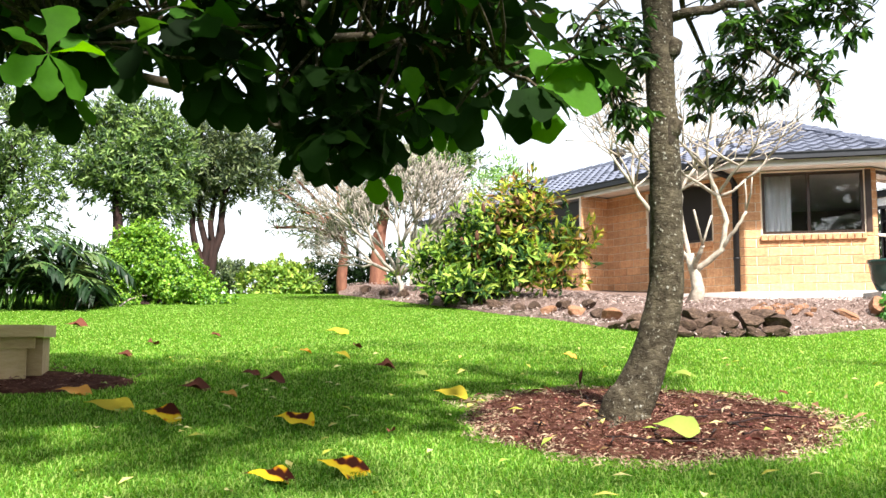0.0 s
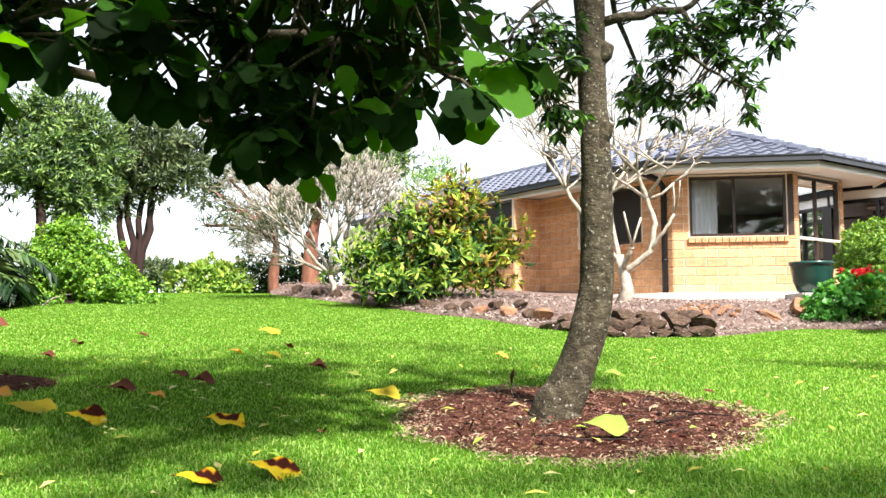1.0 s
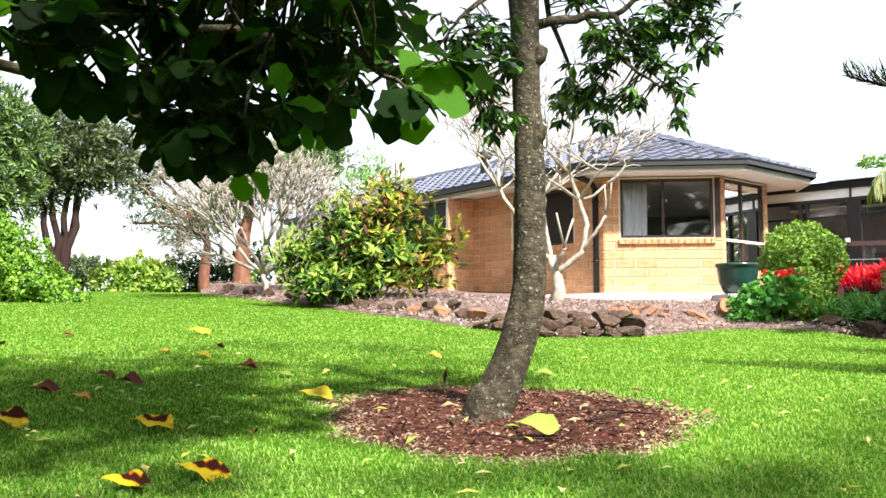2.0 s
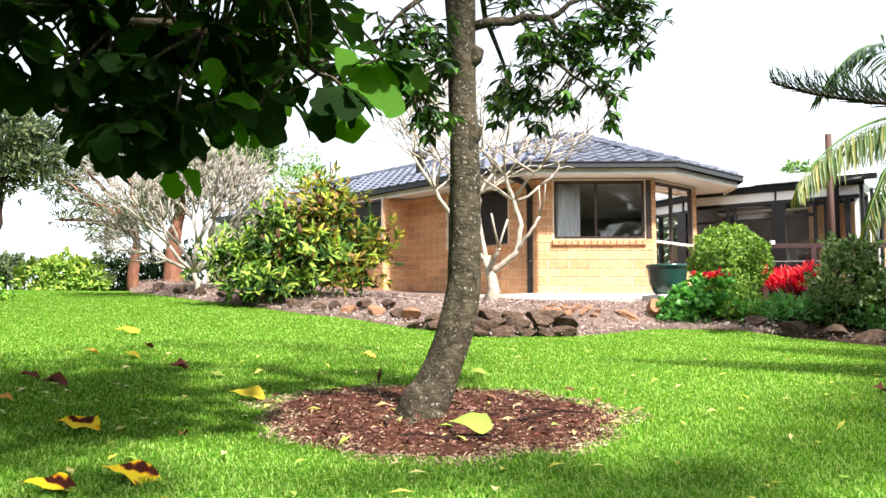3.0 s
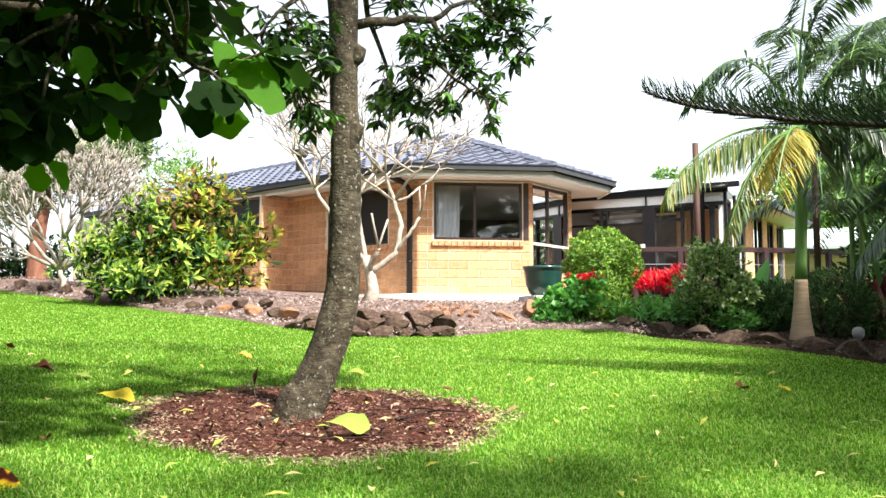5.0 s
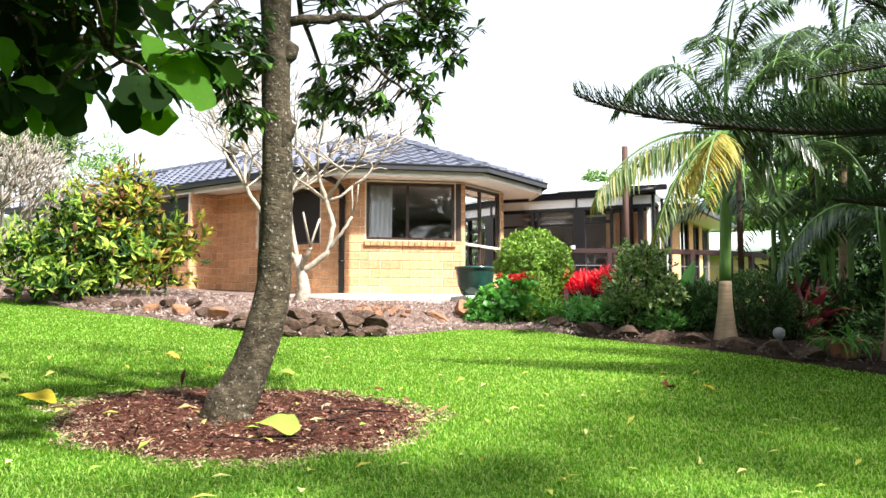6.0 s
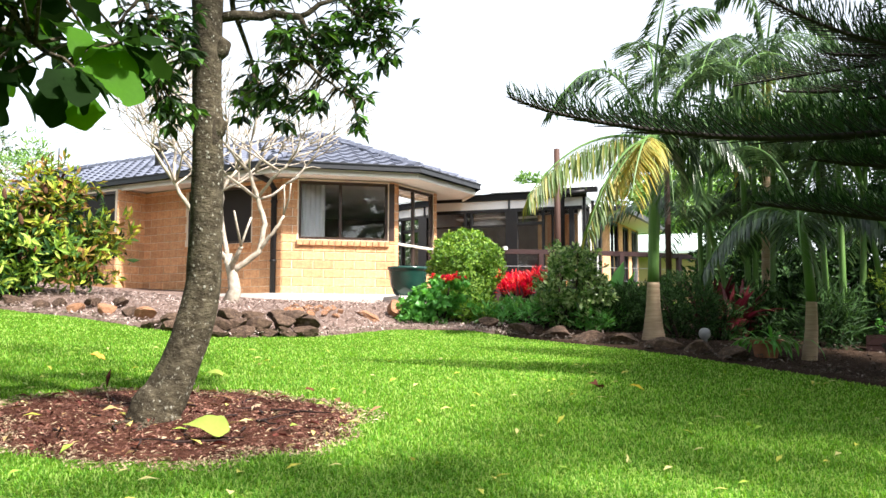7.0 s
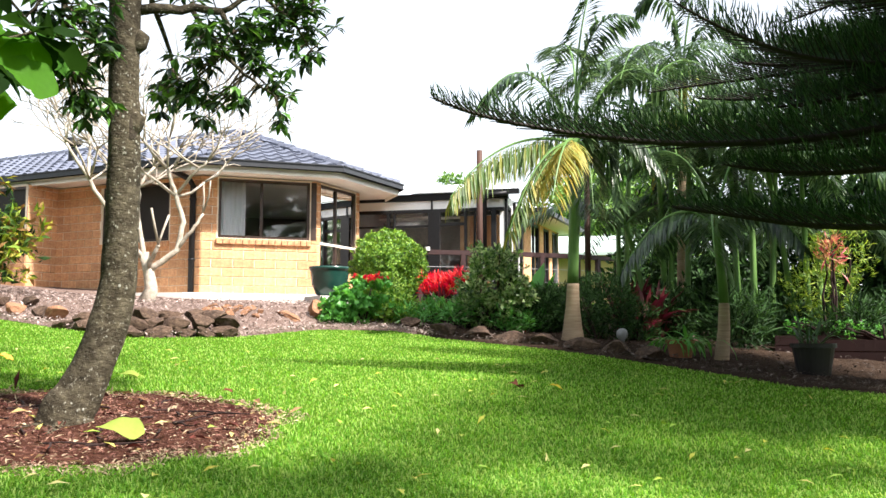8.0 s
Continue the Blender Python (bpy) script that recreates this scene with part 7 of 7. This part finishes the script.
KINDS = {"y": ("d_gold", "large fallen leaf, mostly yellow, on the grass"), "m": ("d_mixed", "fallen leaf, half dark red and half yellow"), "b": ("d_brown", "curled brown fallen leaf on the grass"),
         "o": ("d_orange", "small orange fallen leaf on the grass"), "p": ("d_green", "pale fallen leaf lying on the grass"), "g": ("d_green", "large pale green fallen leaf on the mulch")}


curls = {"y": 0.1, "m": 0.2, "b": 0.4, "o": 0.3, "p": 0.15, "g": 0.15}


def fallen(az, d, size, kind, turn):
    c = at(az, d, 0.04 if kind in "bop" else 0.085 if kind == "g" else 0.055)
    size *= 0.95 if kind in "bop" else 1.05
    t = radians(turn)
    dv = np.array([math.cos(t), math.sin(t), 0.092 * math.sin(t) + 0.05])
    up = np.array([0.0, -0.75, 0.65]) if kind == "g" else np.array([0.25 * math.sin(turn), -0.4, 0.9])
    b = broad_leaves([np.array(c) - dv * size / 2], [dv], [up], [size], curls[kind], 0.05)
    mat_name, lab = KINDS[kind]
    solo("fallen_leaf", b, M[mat_name], c, lab, "leaf", "fallen leaves", smooth=True)


FALLEN = [("y", -19.6, 5.03, 0.24, 0), ("m", -16.8, 4.62, 0.19, -20), ("m", -9.1, 4.34, 0.20, -25), ("b", -3.2, 4.06, 0.07, 80), ("y", 0.4, 5.09, 0.18, -20),
          ("m", -6.1, 3.36, 0.2, -25), ("m", -10.3, 3.25, 0.18, 10), ("b", -14.8, 5.65, 0.21, 5), ("o", -12.9, 5.31, 0.11, 10), ("b", -10.4, 5.84, 0.18, -10),
          ("b", -11.6, 6.18, 0.14, 20), ("o", -21.5, 5.69, 0.21, 5), ("b", -17.3, 8.51, 0.16, 70), ("b", -18.8, 7.49, 0.16, 10), ("b", -13.7, 9.15, 0.13, 40),
          ("y", -6.5, 9.32, 0.22, -10), ("b", -5.3, 7.87, 0.13, 60), ("o", -8.4, 7.48, 0.11, 30), ("y", -6.2, 7.13, 0.12, 0), ("b", -3.6, 6.48, 0.17, 10),
          ("p", -1.3, 6.06, 0.14, 15), ("b", -21.5, 10.95, 0.26, 0), ("o", 7.7, 7.15, 0.11, -20), ("p", 14.6, 6.20, 0.22, 0), ("g", 13.9, 4.09, 0.18, -20),
          ("b", 19.9, 5.46, 0.07, 0), ("b", 37.3, 6.40, 0.15, 0), ("y", 39.7, 6.29, 0.11, -10)]
for kind, az, d, size, turn in FALLEN:
    fallen(az, d, size, kind, turn)

# litter: small leaves on the lawn, chips on the beds
n = 260
az_, d_ = rng.uniform(-22, 58, n), rng.uniform(2.6, 8.0, n)
P = np.array([at(a, d, 0.03) for a, d in zip(az_, d_)])
keep = np.array([d < edge(a) - 0.3 if a > -6 else True for a, d in zip(az_, d_)])
P = P[keep]
D = np.stack([rng.normal(size=len(P)), rng.normal(size=len(P)), 0.25 * rng.normal(size=len(P))], 1)
b = Build()
b.leaves(P, D, np.tile([[0.2, -0.2, 1.0]], (len(P), 1)), 0.05 + 0.04 * rng.random(len(P)), 0.02 + 0.012 * rng.random(len(P)))
solo("leaf_litter", b, leafy("yellow_litter", [(0.25, 0.4, 0.05), (0.5, 0.45, 0.06), (0.55, 0.5, 0.2)], 0.2), (0, 0, 0), "small scattered yellow leaves on the lawn", "leaf litter", kind="stuff")


def chips(name, P, size, material, label):
    n = len(P)
    D = np.stack([rng.normal(size=n), rng.normal(size=n), 0.35 * rng.normal(size=n)], 1)
    U = np.stack([0.4 * rng.normal(size=n), 0.4 * rng.normal(size=n), np.ones(n)], 1)
    s = size * (0.4 + 1.2 * rng.random(n) ** 2)
    b = Build()
    b.leaves(P, D, U, s, s * (0.12 + 0.28 * rng.random(n)), 0.25)
    return solo(name, b, material, (0, 0, 0), label, "mulch", kind="stuff")


def ring_edge(t):
    """Uneven radius at which the grass takes over from the mulch."""
    return 0.9 + 0.06 * np.sin(3 * t + 1) + 0.05 * np.sin(7 * t + 2) + 0.035 * np.sin(13 * t + 4)


def ring_points(n, r0, r1, up):
    t = rng.uniform(0, 6.283, n)
    r = np.sqrt(r0 * r0 + (r1 * r1 - r0 * r0) * rng.random(n)) * ring_edge(t)
    return np.array([(x, y, ground(x, y) + up - 0.006 + 0.01 * max(0, 1 - q)) for x, y, q in zip(RING.x + RX * r * np.cos(t), RING.y + RY * r * np.sin(t), r)])


M["chip_red"] = surface("red_bark_chip", [(0.025, 0.011, 0.011), (0.1, 0.04, 0.032), (0.24, 0.12, 0.085), (0.5, 0.4, 0.33)], 9, 0.9, 0.3, rnd="island")
M["straw"] = surface("straw_litter", [(0.17, 0.115, 0.07), (0.33, 0.25, 0.16), (0.52, 0.44, 0.31)], 9, 0.9, 0.2, rnd="island")
chips("bark_chips", ring_points(6500, 0.0, 0.98, 0.016), 0.026, M["chip_red"], "red-brown bark chips and dry leaves round the trunk")
chips("dry_twigs", ring_points(800, 0.0, 0.98, 0.018), 0.036, M["straw"], "pale dry twigs and straw on the ring")
chips("dry_thatch", ring_points(9000, 0.84, 1.07, 0.012), 0.022, M["straw"], "pale dead grass thatch fringing the mulch ring")
chips("dead_leaves", ring_points(240, 0.1, 1.0, 0.022), 0.075, leafy("dead_leaf", [(0.05, 0.016, 0.014), (0.13, 0.04, 0.03), (0.2, 0.1, 0.06), (0.3, 0.22, 0.1)], 0.1, 0.8, 0.1), "curled dead red-brown leaves on the mulch ring")
b = Build()
for k in range(26):
    p = Vector(ring_points(1, 0.1, 0.68, 0.02)[0])
    q = rng.random() * 6.28
    limb(b, p, p + Vector((math.cos(q), math.sin(q), 0.03)) * rng.uniform(0.1, 0.3), 0.006, 0.003, 0.02, 5, n=4)
solo("fallen_twigs", b, M["darkbark"], RING, "thin dark twigs fallen on the mulch ring", "twigs", kind="stuff")
az_ = np.where(rng.random(22000) < 0.82, rng.uniform(-6, 32.5, 22000), rng.uniform(32.5, 60, 22000))
s_ = rng.random(22000) ** 1.8 * 5.5
P = np.array([on_bed(a, edge(a) + 0.02 + s, 0.035) for a, s in zip(az_, s_)])
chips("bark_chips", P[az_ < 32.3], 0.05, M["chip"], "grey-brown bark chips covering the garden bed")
# chip copy toned down for the shade under the palms
chips("leaf_litter", P[az_ >= 32.3], 0.05, surface("shade_toned_chip", [(0.03, 0.021, 0.017), (0.09, 0.068, 0.056), (0.26, 0.22, 0.2)], 20, 0.95, 0.3, rnd="island"), "dry litter coloured darker for the shade under the palms")
c = at(-25.0, 6.35)
t_, r_ = rng.uniform(0, 6.283, 500), np.sqrt(rng.random(500))
P = np.array([(x, y, ground(x, y) + 0.03) for x, y in zip(c.x + 0.8 * r_ * np.cos(t_), c.y + 0.48 * r_ * np.sin(t_))])
chips("bark_chips", P, 0.045, M["chip_red"], "dry chips and leaves on soil by the bench")


# ---------------------------------------------------------------- grass
def grass_field(n, d0, d1, power, name, hgt, wid, a0=-31, a1=62):
    """Tapering bent blades, thinning with distance from the tripod."""
    u = rng.random(n)
    e = 2 - power
    d = (d0 ** e + u * (d1 ** e - d0 ** e)) ** (1 / e)
    az = rng.uniform(a0, a1, n)
    x, y = d * np.sin(np.radians(az)), d * np.cos(np.radians(az))
    patch = 0.5 + 0.5 * np.sin(x * 2.1 + 1.7 * np.sin(y * 1.3)) * np.sin(y * 1.9 + 1.3 * np.sin(x * 1.7))
    ry, rx = (y - RING.y) / RY, (x - RING.x) / RX
    ok = np.hypot(rx, ry) > ring_edge(np.arctan2(ry, rx)) * (0.93 + 0.27 * rng.random(n))
    ok &= (az < -6.4) | (d < np.interp(az, EA, ED) + 0.03)
    ok &= ~((((x - c.x) / 0.8) ** 2 + ((y - c.y) / 0.48) ** 2) < 0.95)
    ok &= (y < 18.6)
    x, y, d, patch = x[ok], y[ok], d[ok], patch[ok]
    m = len(x)
    z = np.array([ground(a, q) for a, q in zip(x, y)])
    t = rng.uniform(0, 6.283, m)
    h = hgt * np.minimum(1, 7 / d) * (0.55 + 0.6 * rng.random(m)) * (0.75 + 0.4 * patch)
    w = wid * np.maximum(1, d / 5) * (0.7 + 0.6 * rng.random(m))
    lean = 0.7 + 1.5 * rng.random(m)
    dx, dy = np.cos(t), np.sin(t)
    sx, sy = -dy * w / 2, dx * w / 2
    v = np.zeros((m, 5, 3))
    v[:, 0] = np.stack([x + sx, y + sy, z - 0.005], 1)
    v[:, 1] = np.stack([x - sx, y - sy, z - 0.005], 1)
    mx, my, mz = x + dx * h * lean * 0.35, y + dy * h * lean * 0.35, z + h * 0.62
    v[:, 2] = np.stack([mx - sx * 0.8, my - sy * 0.8, mz], 1)
    v[:, 3] = np.stack([mx + sx * 0.8, my + sy * 0.8, mz], 1)
    v[:, 4] = np.stack([x + dx * h * lean, y + dy * h * lean, z + h * (1.0 - 0.32 * lean)], 1)
    me = bpy.data.meshes.new(name)
    me.vertices.add(m * 5)
    me.vertices.foreach_set("co", v.reshape(-1))
    o = (np.arange(m) * 5)[:, None]
    loops = np.concatenate([o + np.array([[0, 1, 2, 3]]), o + np.array([[3, 2, 4]])], 1).reshape(-1)
    me.loops.add(m * 7)
    me.loops.foreach_set("vertex_index", loops.astype(np.int32))
    me.polygons.add(m * 2)
    starts = ((np.arange(m) * 7)[:, None] + np.array([[0, 4]])).reshape(-1)
    me.polygons.foreach_set("loop_start", starts.astype(np.int32))
    me.update(calc_edges=True)
    me.materials.append(M["blade"])
    ob = new(name, me)
    return tagged(ob, "thick mown lawn grass with uneven tufts", "grass", kind="stuff")


grass_field(390000, 2.0, 18.6, 1.7, "grass", 0.029, 0.0045)

grass_field(22000, 0.2, 6.0, 1.0, "grass", 0.04, 0.008, 55, 335)
grass_field(16000, 0.2, 2.2, 0.5, "grass", 0.033, 0.007, -40, 70)

# ---------------------------------------------------------------- bricks and roof tiles
for job in lay_jobs:
    lay(*job)
tiles(planes[0], 2.5)
tiles(planes[1])
tiles(planes[2])
